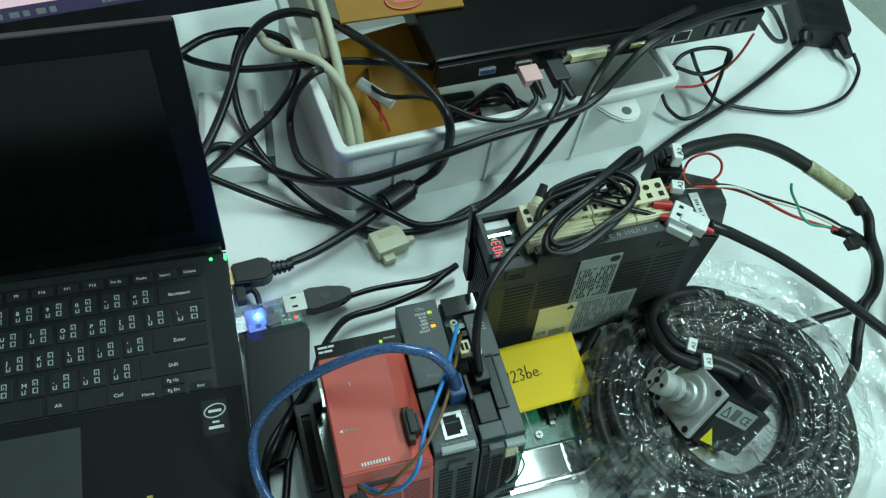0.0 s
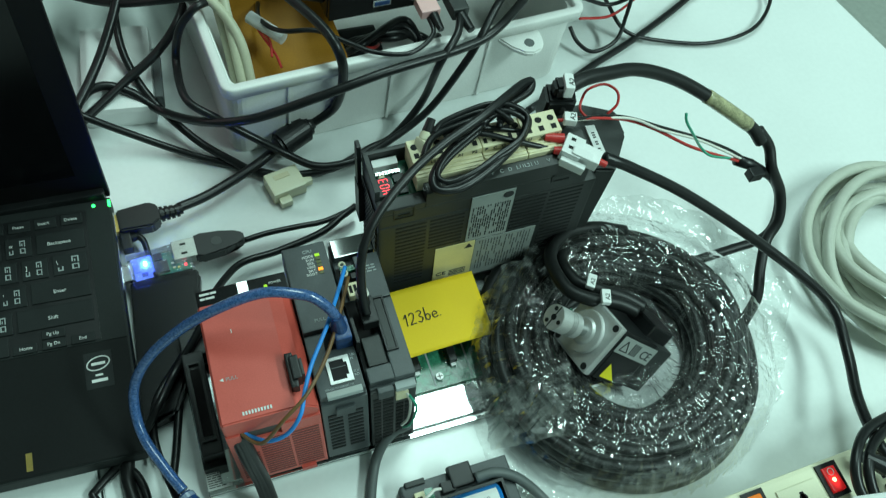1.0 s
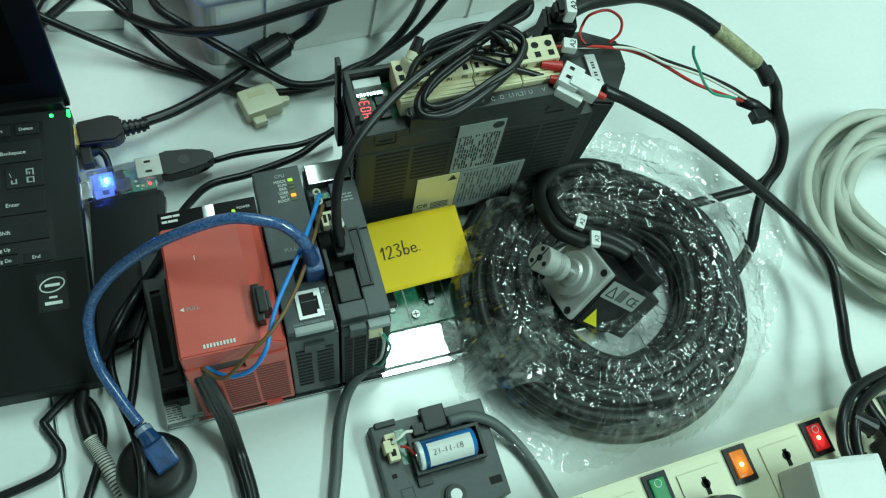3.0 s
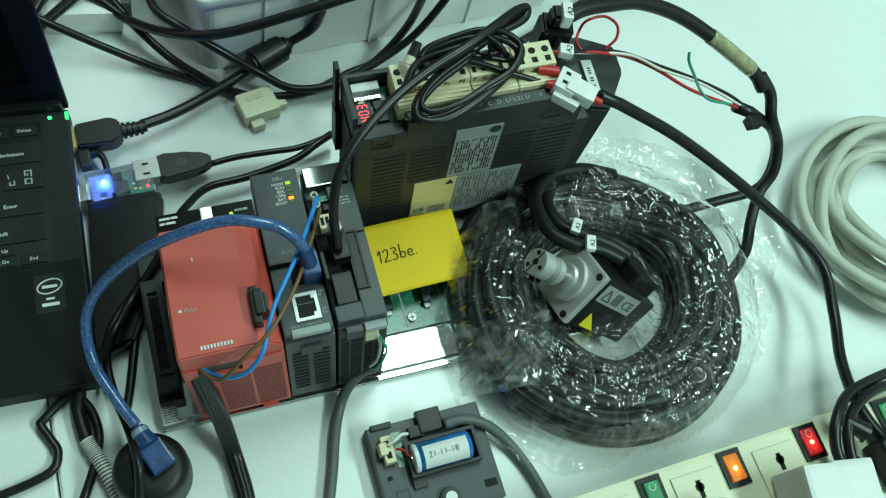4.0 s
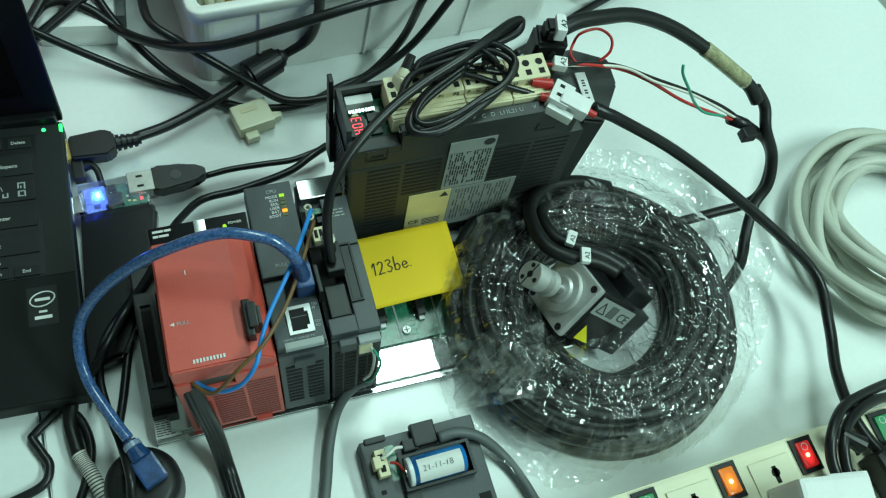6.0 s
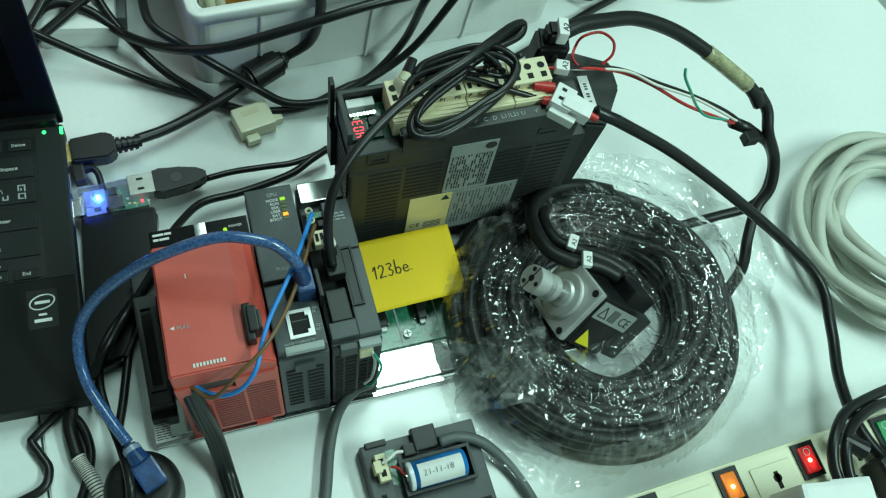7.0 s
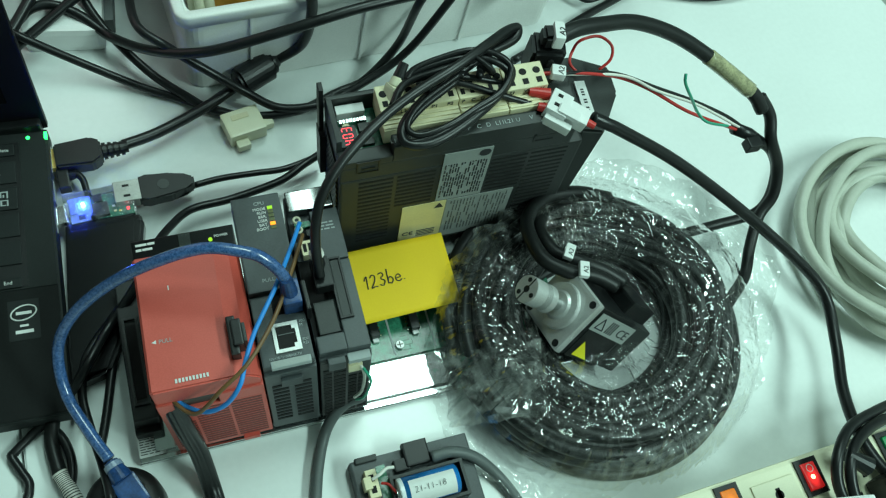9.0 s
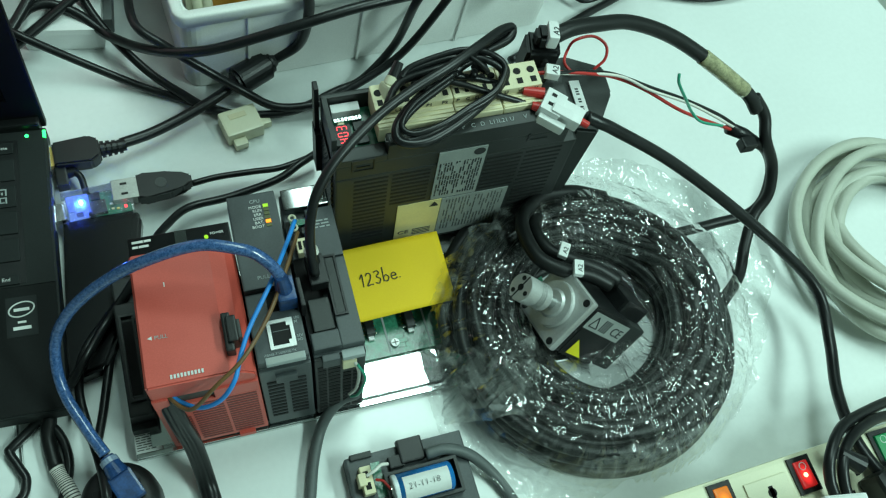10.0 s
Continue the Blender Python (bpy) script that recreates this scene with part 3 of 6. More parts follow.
def io_module():
    w = 0.0272
    mod = thing("control_module", "dark grey control module with open sockets", "controller module", module_m(0.0953))
    part("body", box(0, w, 0.003, 0.1025, 0.004, 0.0905, 0.001), GREY, mod)
    pane = part("display_window", box(-0.0125, 0.0125, -0.0065, 0.0065, -0.0060, 0.0, 0.0006), HALFMIRROR, mod, "dark glossy display window")
    pane.matrix_local = pose(0.0136, 0.0955, 0.0968, 0, -1.0, 0)
    front = bmesh.new()
    add_box(front, 0.0120, w, 0.0560, 0.0875, 0.0906, 0.0962, 0.0007)
    add_box(front, 0.0005, 0.0120, 0.0600, 0.0720, 0.0906, 0.0925, 0.0004)
    add_box(front, 0.0005, 0.0150, 0.0045, 0.0140, 0.0906, 0.0962, 0.0007)
    add_box(front, 0.0150, w, 0.0045, 0.0555, 0.0906, 0.0955, 0.0007)
    part("front_block", front, GREY, mod)
    part("open_recess", box(0.0006, 0.0120, 0.0140, 0.0845, 0.0905, 0.0912), PIT, mod)
    door = part("slot_frame", frame_plate(bmesh.new(), 0.0152, 0.0222, 0.0210, 0.0568, 0.0956, 0.0970, 0.0011), BLACK, mod, "black card slot frame")
    part("slot_door", box(0.0166, 0.0208, 0.0225, 0.0553, 0.0956, 0.0962), DARK, door)
    part("hatch", add_box(box(0.0030, 0.0138, 0.0150, 0.0335, 0.0912, 0.0952, 0.0006), 0.0045, 0.0148, 0.0115, 0.0140, 0.0912, 0.0960), DARK, mod, "small hatch")
    conn = part("terminal_block", box(0.0035, 0.0100, 0.0600, 0.0690, 0.0925, 0.0985, 0.0005), BEIGE, mod, "cream terminal block")
    part("terminal_hole", add_box(box(0.0045, 0.0062, 0.0620, 0.0670, 0.0984, 0.0988), 0.0072, 0.0089, 0.0620, 0.0670, 0.0984, 0.0988), PIT, conn)
    part("edge_contact", box(0.0030, 0.0125, 0.0800, 0.0835, 0.0912, 0.0935), PCB, mod, "green board edge")
    part("mode_switch", box(0.0080, 0.0115, 0.0735, 0.0775, 0.0912, 0.0950, 0.0004), BLACK, mod)
    for y in (0.0813, 0.0752):
        ring = bmesh.new()
        pts = [Vector((0.0062 + 0.0017 * math.cos(a) - 0.002, y + 0.0017 * math.sin(a), 0.1000)) for a in (2 * math.pi * k / 18 for k in range(18))]
        part("ring_lug", sweep(pts, 0.0007, 8, ring, True), CREAMCABLE, mod, "cream ring sleeve of a wire", True)
    mark = bmesh.new()
    bars(mark, 0.0150, 0.0250, 0.0740, 0.0800, 3, 0.0008, 0.0963, 0.0964, RNG)
    part("small_print", mark, SILKDIM, mod)
    lower = part("vent_housing", box(0.0, w, 0.0015, 0.007, 0.006, 0.089, 0.001), DARK, mod)
    for x0, x1, z0, z1, rows in ((0.0015, 0.0060, 0.008, 0.080, 14), (0.0070, 0.0135, 0.008, 0.080, 14), (0.0150, 0.0195, 0.008, 0.066, 11), (0.0205, 0.0258, 0.008, 0.066, 11)):
        for k in range(rows):
            cz = z0 + (k + 0.5) * (z1 - z0) / rows
            part("vent_slot", box(x0, x1, 0.0011, 0.0018, cz - 0.0016, cz + 0.0016), PIT, lower)
    part("cable_socket", box(0.0145, 0.0220, -0.0005, 0.003, 0.074, 0.083, 0.0005), BEIGE, mod, "cream wire connector")
    part("name_tab", box(0.0145, 0.0262, -0.0005, 0.0045, 0.0865, 0.0905, 0.0004), SILKDIM, mod, "clear name tab")
    part("clip", box(0.0040, 0.0130, -0.0010, 0.003, 0.083, 0.092, 0.0006), GREY, mod)
    return mod


controller_rack()
power_module()
cpu_module()
io_module()

# cable plug standing in the control module
plug = thing("cable_plug", "black fibre cable plug in the control module", "plug", pose(0.1000, 0.0450, 0.0975, 0, -4, 0))
part("shell", box(-0.0045, 0.0050, -0.007, 0.010, 0.0, 0.009, 0.0008), BLACK, plug)
part("neck", rod((0, 0.006, 0.008), (-0.001, 0.010, 0.020), 0.0034, 0.0026, 14), BLACK, plug)
part("sleeve", rod((-0.0005, 0.008, 0.0150), (-0.001, 0.0095, 0.0175), 0.0038, 0.0038, 14), WHITEWIRE, plug)
usb_plug = thing("usb_plug", "translucent blue plug in the processor module", "plug", pose(0.0820, 0.0365, 0.0960, 0, -4, 0))
part("shell", box(-0.0045, 0.0050, -0.0065, 0.0070, 0.0, 0.0165, 0.0012), BLUEPLUG, usb_plug)
part("boot", rod((0, 0.0, 0.015), (-0.001, 0.003, 0.026), 0.0042, 0.0030, 14), BLUEPLUG, usb_plug)
flap = part("flap", box(0.0062, 0.0085, -0.010, 0.006, -0.002, 0.0135, 0.0006), BLACK, usb_plug, "open black socket flap")

# ---- servo drive ----
def servo_drive():
    m = pose(0.1285, 0.0945, 0.0098, 0, -4.5, -1.2)
    L, D, H = 0.143, 0.0385, 0.126
    dr = thing("servo_drive", "black servo drive standing on its back", "servo drive", m)
    shell = bmesh.new()
    add_box(shell, 0, L, 0, D, 0.0, 0.098, 0.0015)
    add_box(shell, 0, L - 0.008, 0.0004, D, 0.097, H - 0.014, 0.0015)
    body = part("housing", shell, DARK, dr)
    for wall in ((0.0290, L - 0.008, 0.0004, 0.0085, H - 0.0145, H, 0.0010), (0, 0.0290, 0.0004, 0.0085, H - 0.0145, H - 0.0085, 0.0010), (0, L - 0.008, D - 0.003, D, H - 0.0145, H, 0.0010), (0.0, 0.003, 0.0085, D - 0.003, H - 0.0145, H + 0.001, 0.0004)):
        part("rim_wall", box(*wall), DARK, dr)
    for x0, x1, z0, z1, rows in ((0.0107, 0.0305, 0.018, 0.096, 17), (0.0328, 0.0551, 0.057, 0.096, 9), (0.0883, 0.1100, 0.057, 0.096, 9), (0.1120, 0.1345, 0.018, 0.096, 17)):
        for k in range(rows):
            cz = z0 + (k + 0.5) * (z1 - z0) / rows
            part("vent_slot", box(x0, x1, -0.0002, 0.0003, cz - 0.0009, cz + 0.0009), PIT, body)
    fr = bmesh.new()
    for x0, x1, z0, z1 in ((0.0093, 0.0221, 0.1050, 0.1058), (0.0093, 0.0221, 0.1157, 0.1165), (0.0093, 0.0101, 0.1058, 0.1157), (0.0213, 0.0221, 0.1058, 0.1157), (0.0120, 0.0195, 0.1080, 0.1095)):
        add_box(fr, x0, x1, -0.0001, 0.0009, z0, z1)
    part("moulded_catch", fr, BLACK, body)
    part("moulded_catch", add_box(box(0.110, 0.122, -0.0001, 0.0009, 0.1060, 0.1068), 0.110, 0.1112, -0.0001, 0.0009, 0.1068, 0.1130), BLACK, body)
    # labels on the near side
    lab = part("rating_label", box(0.0584, 0.0866, -0.0005, 0.0002, 0.0560, 0.1100), LABEL, dr, "silver rating label with small print")
    ink = bmesh.new()
    for i in range(16):
        x = 0.0600 + i * 0.0016
        z = 0.0600
        while z < 0.098:
            h = RNG.uniform(0.002, 0.007)
            if RNG.random() < 0.82:
                add_box(ink, x, x + 0.0007, -0.0007, -0.0004, z, min(z + h, 0.098))
            z += h + 0.0012
    part("small_print", ink, INK, lab)
    part("round_mark", rod((0.0822, -0.0008, 0.1055), (0.0822, -0.0003, 0.1055), 0.0034), INK, lab)
    warn = part("warning_label", box(0.0384, 0.0658, -0.0005, 0.0002, 0.0040, 0.0545), LABELYELLOW, dr, "pale yellow warning label")
    text("mark_word", "CE", 0.0062, INK, warn, pose(0.0405, -0.0006, 0.0150, 90, 0, 0))
    tri = bmesh.new()
    tri.faces.new([tri.verts.new(v) for v in ((0.0585, -0.0007, 0.0470), (0.0645, -0.0007, 0.0470), (0.0615, -0.0007, 0.0532))])
    part("warning_triangle", tri, INK, warn)
    note = bmesh.new()
    for k in range(4):
        add_box(note, 0.0500, 0.0620, -0.0007, -0.0004, 0.012 + k * 0.0022, 0.0128 + k * 0.0022)
    part("small_print", note, INK, warn)
    cau = part("caution_label", box(0.0662, 0.1085, -0.0004, 0.0002, 0.0040, 0.0545), LABEL, dr, "dull silver caution label with small print")
    ink = bmesh.new()
    for i in range(18):
        x = 0.0690 + i * 0.0021
        z = 0.012
        while z < 0.050:
            h = RNG.uniform(0.003, 0.009)
            if RNG.random() < 0.85:
                add_box(ink, x, x + 0.0006, -0.0006, -0.0003, z, min(z + h, 0.052))
            z += h + 0.0012
    part("small_print", ink, FAINT, cau)
    # open display bay
    part("display_bay", box(0.003, 0.030, 0.0085, D - 0.004, H - 0.0140, H - 0.0120), PCB, dr, "open bay with green board")
    part("bay_label", box(0.0045, 0.0200, 0.0290, 0.0345, H - 0.0110, H - 0.0050, 0.0004), WHITE, dr, "glossy white bay label")
    dips = bmesh.new()
    for i in range(8):
        add_box(dips, 0.0052 + i * 0.0019, 0.0067 + i * 0.0019, 0.0250, 0.0272, H - 0.0120, H - 0.0080)
    part("pin_row", dips, METAL, dr)
    part("chip", add_box(box(0.0150, 0.0215, 0.0190, 0.0240, H - 0.0120, H - 0.0090), 0.0150, 0.0215, 0.0110, 0.0150, H - 0.0120, H - 0.0098), BLACK, dr)
    part("rotary_switch", rod((0.0085, 0.0228, H - 0.0120), (0.0085, 0.0228, H - 0.0088), 0.0022), BEIGE, dr)
    disp = part("display", box(0.0030, 0.0127, 0.0087, 0.0215, H - 0.0120, H - 0.0055, 0.0003), BLACK, dr, "small red digit display")
    seg = bmesh.new()
    for k in range(3):
        y = 0.0100 + k * 0.0039
        top = (H - 0.0055, H - 0.0053)
        # strokes of the digits 4, 0 and 3, whose tops point to the bay's outer wall
        for z in ((1,), (0, 2), (0, 1, 2))[k]:
            add_box(seg, 0.0050 + z * 0.0026, 0.0054 + z * 0.0026, y + 0.0003, y + 0.0021, *top)
        add_box(seg, 0.0055, 0.0075, y + 0.0021, y + 0.0025, *top)
        add_box(seg, 0.0081, 0.0101, y + 0.0021, y + 0.0025, *top)
        if k < 2:
            add_box(seg, 0.0055, 0.0075, y - 0.0001, y + 0.0003, *top)
        if k == 1:
            add_box(seg, 0.0081, 0.0101, y - 0.0001, y + 0.0003, *top)
    part("lit_digit", seg, LEDRED, disp)
    # connector row
    def block(x0, x1, words, holes):
        bm = bmesh.new()
        add_box(bm, x0, x1, 0.0180, D - 0.0045, H - 0.0090, H + 0.0080, 0.0006)
        add_box(bm, x0, x1, 0.0090, 0.0185, H - 0.0090, H + 0.0030, 0.0006)
        for k in range(3):
            add_box(bm, x0 + 0.0004, x1 - 0.0004, 0.0100 + k * 0.0026, 0.0112 + k * 0.0026, H + 0.0028, H + 0.0037)
        c = part("connector", bm, BEIGE, dr, "ribbed beige power connector")
        step = (x1 - x0) / holes
        for k in range(holes):
            pit = rod((x0 + (k + 0.5) * step, 0.0285, H + 0.0074), (x0 + (k + 0.5) * step, 0.0285, H + 0.0083), 0.0021, seg=14)
            part("wire_hole", pit, PIT, c)
            part("release_slot", box(x0 + (k + 0.3) * step, x0 + (k + 0.7) * step, 0.0205, 0.0240, H + 0.0076, H + 0.0083), PIT, c)
        for k, word in enumerate(words):
            text("terminal_word", word, 0.0036, INK, c, pose(x0 + (k + 0.25) * (x1 - x0) / len(words), 0.0178, H + 0.0043, 90, 0, 0))
            text("terminal_word", word, 0.0036, SILKDIM, body, pose(x0 + (k + 0.25) * (x1 - x0) / len(words), 0.0030, H + 0.0002))
    block(0.0255, 0.0682, ("L1", "L2", "N", "P1", "P2"), 6)
    block(0.0687, 0.0948, ("P", "C", "D", "L11", "L21"), 5)
    block(0.0953, 0.1190, ("U", "V", "W"), 3)
    part("end_tab", box(0.1195, L - 0.008, 0.009, D - 0.004, H - 0.006, H - 0.001, 0.0006), DARK, dr)
    tab = bmesh.new()
    add_box(tab, -0.0040, -0.0012, 0.034, 0.0395, 0.060, H + 0.012, 0.0006)
    add_box(tab, -0.0045, 0.001, 0.030, 0.0395, 0.060, 0.100)
    part("mounting_ear", tab, BLACK, dr, "black mounting ear")
    for k in range(14):
        part("side_fin", box(-0.0012, 0.0005, 0.004, 0.033, 0.030 + k * 0.0058, 0.033 + k * 0.0058), BLACK, dr)
    return dr


servo_drive()

# wires standing in the drive's connectors
for hx, hy, bx, by in ((0.0560, 0.0285, 0.050, 0.020), (0.0620, 0.0285, 0.058, 0.022), (0.0720, 0.0285, 0.066, 0.022), (0.0770, 0.0285, 0.070, 0.026), (0.0840, 0.0290, 0.080, 0.024), (0.0910, 0.0290, 0.086, 0.030)):
    cable("supply_wire", [(0.1187 + hx, 0.0935 + hy, 0.136), (0.1187 + hx, 0.0935 + hy, 0.146), (0.1180 + (hx + bx) / 2, 0.0935 + (hy + by) / 2 + 0.002, 0.155), (0.1175 + bx, 0.0935 + by, 0.158)], 0.0019, CABLE, "short black wire standing in the drive's connector", "wire", group="drive supply wires")
cpl = thing("control_plug", "cream control plug standing in the drive", "plug", pose(0.1500, 0.1180, 0.1370, -24, 26, 10))
part("body", box(-0.0042, 0.0042, -0.004, 0.004, 0.0, 0.015, 0.0018), CREAM, cpl)
part("collar", rod((0, 0, 0.014), (0.001, 0.0008, 0.019), 0.0040, 0.0034, 18, 0.0006), CREAM, cpl)
part("latch", box(-0.002, 0.002, -0.0053, -0.004, 0.003, 0.012, 0.0005), CREAM, cpl)
part("neck", rod((0.001, 0.0008, 0.0185), (0.004, 0.003, 0.026), 0.0032, 0.0026, 14), CABLE, cpl)
tie2 = thing("cable_tie", "black cable tie round the wire bundle", "cable tie", pose(0.2000, 0.1230, 0.1610, 0, 62, 40))
part("strap", sweep([Vector((0.0062 * math.cos(a), 0.0075 * math.sin(a), 0)) for a in (2 * math.pi * k / 20 for k in range(20))], 0.0013, 8, None, True), BLACK, tie2, smooth=True)
part("lock", box(0.0055, 0.0095, -0.0025, 0.0025, -0.0022, 0.0022, 0.0005), BLACK, tie2)

# ---- laptop ----
def laptop():
    lap = thing("laptop", "thin black open laptop with its screen off", "laptop", pose(-0.0315, 0.2135, 0.0, 0, 0, -2.2))
    W, D, Z = 0.318, 0.186, 0.0215
    base = part("base", box(-W, 0, -D, 0.0, 0.006, Z - 0.0006, 0.0022), LAPTOP, lap)
    part("palm_rest", box(-W + 0.002, -0.0015, -D + 0.001, -0.1085, Z - 0.0006, Z + 0.0002), PALM, lap, "matt black palm rest")
    part("deck", box(-W + 0.002, -0.0015, -0.1080, -0.004, Z - 0.0006, Z), LAPTOP, lap)
    part("touchpad", box(-0.205, -0.104, -0.180, -0.1180, Z + 0.0002, Z + 0.0006, 0.0001), PADGREY, lap, "dark grey touchpad")
    for x in (-W + 0.03, -0.03):
        for y in (-D + 0.02, -0.02):
            part("foot", rod((x, y, 0), (x, y, 0.0065), 0.006), BLACK, lap)
    # keys
    well = part("key_well", box(-0.304, -0.0170, -0.1065, -0.0085, Z - 0.0004, Z + 0.0003), BLACK, lap)
    rows = [
        (-0.0142, 0.0080, ["Esc", "F1", "F2", "F3", "F4", "F5", "F6", "F7", "F8", "F9", "F10", "F11", "F12", "Prt Sc", "Pause", "Insert", "Delete"], [1] * 17, 0.0166),
        (-0.0300, 0.0150, ["`", "1", "2", "3", "4", "5", "6", "7", "8", "9", "0", "-", "=", "Backspace"], [1] * 13 + [1.75], 0.0190),
        (-0.0482, 0.0150, ["Tab", "Q", "W", "E", "R", "T", "Y", "U", "I", "O", "P", "[", "]", "\\"], [1.45] + [1] * 12 + [1.28], 0.0190),
        (-0.0664, 0.0150, ["Caps", "A", "S", "D", "F", "G", "H", "J", "K", "L", ";", "'", "Enter"], [1.7] + [1] * 11 + [2.05], 0.0190),
        (-0.0846, 0.0150, ["Shift", "Z", "X", "C", "V", "B", "N", "M", ",", ".", "/", "Shift"], [2.2] + [1] * 10 + [2.55], 0.0190),
    ]
    right = -0.0195
    caps = {}

    def key(x0, x1, y0, y1, word):
        h = y1 - y0
        bm = bmesh.new()
        add_box(bm, x0, x1, y0, y1, Z - 0.0003, Z + 0.0013, 0.0005)
        k = part("key", bm, KEYTOP, lap)
        if x1 > -0.215:
            single = len(word) == 1
            size = 0.0043 if single else 0.0036 if h > 0.010 else 0.0031
            lx = x0 + 0.0022 if single else (x0 + x1) / 2 - 0.26 * size * len(word)
            ly = y0 + (y1 - y0) * (0.50 if single else 0.36)
            if word:
                text("key_letter", word, size, SILK, k, pose(lx, ly, Z + 0.00135))
            if single:
                second = bmesh.new()
                for a, b, c, d in ((0.55, 0.76, 0.78, 0.83), (0.55, 0.59, 0.56, 0.78), (0.72, 0.76, 0.52, 0.78), (0.62, 0.66, 0.56, 0.68), (0.55, 0.76, 0.40, 0.44), (0.55, 0.60, 0.18, 0.40), (0.60, 0.70, 0.18, 0.22), (0.72, 0.76, 0.16, 0.40), (0.14, 0.30, 0.18, 0.23), (0.14, 0.18, 0.23, 0.36), (0.26, 0.30, 0.23, 0.40)):
                    add_box(second, x0 + a * (x1 - x0), x0 + b * (x1 - x0), y0 + c * (y1 - y0), y0 + d * (y1 - y0), Z + 0.0013, Z + 0.00145)
                part("second_mark", second, SILKDIM, k)
        return k

    for y, h, words, widths, unit in rows:
        x = right
        for word, wd in reversed(list(zip(words, widths))):
            w = unit * wd if unit > 0.017 else unit
            key(x - w + 0.0028, x, y - h / 2, y + h / 2, word)
            x -= w
    y, x = -0.1002, right
    for word in ("->", "v", "<-"):
        key(x - 0.0152, x - 0.0010, y - 0.0068, y - 0.0006, "End" if word == "->" else "Pg Dn" if word == "v" else "Home")
        x -= 0.0172
    key(right - 0.0324, right - 0.0182, y + 0.0004, y + 0.0064, "Pg Up")
    for word, w in (("Ctrl", 0.0185), ("", 0.0185), ("Alt", 0.0185), ("", 0.100), ("Alt", 0.019), ("Win", 0.019), ("Fn", 0.019), ("Ctrl", 0.022)):
        key(x - w + 0.0028, x, y - 0.0066, y + 0.0066, word)
        x -= w
    # stickers and lamps
    st = part("sticker", box(-0.0290, -0.0125, -0.1395, -0.1150, Z + 0.0002, Z + 0.0004), KEYTOP, lap, "dark processor sticker with an oval mark")
    rim = bmesh.new()
    pts = [Vector((-0.0207 + 0.0068 * math.cos(a), -0.1230 + 0.0044 * math.sin(a) + 0.0010 * math.cos(a), Z + 0.0006)) for a in (2 * math.pi * k / 28 for k in range(28))]
    sweep(pts, 0.00045, 6, rim, True)
    add_box(rim, -0.0248, -0.0165, -0.1240, -0.1222, Z + 0.0004, Z + 0.0006)
    add_box(rim, -0.0230, -0.0185, -0.1315, -0.1302, Z + 0.0004, Z + 0.0006)
    add_box(rim, -0.0255, -0.0160, -0.1355, -0.1335, Z + 0.0004, Z + 0.0006)
    part("sticker_mark", rim, SILK, st)
    part("gilt_mark", box(-0.0665, -0.0630, -0.1820, -0.1710, Z + 0.0002, Z + 0.0006), GOLD, lap, "small gilt badge")
    part("power_lamp", rod((-0.0115, -0.0060, Z - 0.0002), (-0.0115, -0.0060, Z + 0.0004), 0.0012), LEDGREEN, lap, "lit green power lamp")
    part("edge_lamp", box(-0.0022, -0.0004, -0.0080, -0.0030, Z - 0.004, Z + 0.0006), LEDGREEN, lap, "lit green edge lamp")
    ports = bmesh.new()
    add_box(ports, -0.0008, 0.0004, -0.0300, -0.0105, 0.0100, 0.0165)
    add_box(ports, -0.0008, 0.0004, -0.0500, -0.0350, 0.0100, 0.0165)
    add_box(ports, -0.0008, 0.0004, -0.0720, -0.0550, 0.0100, 0.0165)
    part("side_port", ports, METAL, lap)
    # lid
    tilt = pose(0, 0.0035, 0.0160, -9.0, -2.0, 0)
    lid = part("lid", box(-W, 0.0, 0.0, 0.0055, 0.0, 0.198, 0.0015), LIDBLACK, lap, "black display lid")
    lid.matrix_local = tilt
    part("screen", box(-W + 0.017, -0.0175, -0.0004, 0.0006, 0.026, 0.182), GLASS, lid, "dark switched-off screen")
    part("bezel_edge", box(-W + 0.001, -0.001, 0.0006, 0.0050, 0.198, 0.1992), PADGREY, lid)
    part("hinge_cover", box(-W + 0.004, -0.003, -0.006, 0.004, -0.002, 0.010, 0.0015), BLACK, lid)
    mark = bmesh.new()
    for k, (a, b) in enumerate(((0, 0.006), (0.008, 0.013), (0.015, 0.019), (0.021, 0.025))):
        add_box(mark, -0.178 + a, -0.178 + b, -0.0006, 0.0004, 0.0125, 0.0155)
    part("maker_mark", mark, PADGREY, lid)
    return lap


laptop()

# ---- monitor behind it ----
mon = thing("monitor", "black desktop monitor showing a bright picture", "monitor", pose(-0.235, 0.368, 0.092, -6, 0, 5.0))
part("case", box(-0.27, 0.27, 0.004, 0.045, 0.0, 0.31, 0.004), BLACK, mon)
part("bezel", frame_plate(bmesh.new(), -0.27, 0.27, 0.0, 0.31, -0.003, 0.003, 0.016), BLACK, mon, "black bezel").matrix_local = pose(0, 0.003, 0, 90, 0, 0)
scr = part("picture", box(-0.254, 0.254, 0.0022, 0.0045, 0.0275, 0.294), SCREENLIT, mon, "bright pinkish screen picture")
bar = part("taskbar", box(-0.254, 0.254, 0.0022, 0.0045, 0.016, 0.0275), TASKBAR, mon, "dark task bar on the screen")
ic = bmesh.new()
for k in range(7):
    add_box(ic, 0.06 + k * 0.009, 0.0645 + k * 0.009 + 0.002 * (k % 2), 0.0018, 0.0024, 0.0185, 0.0230)
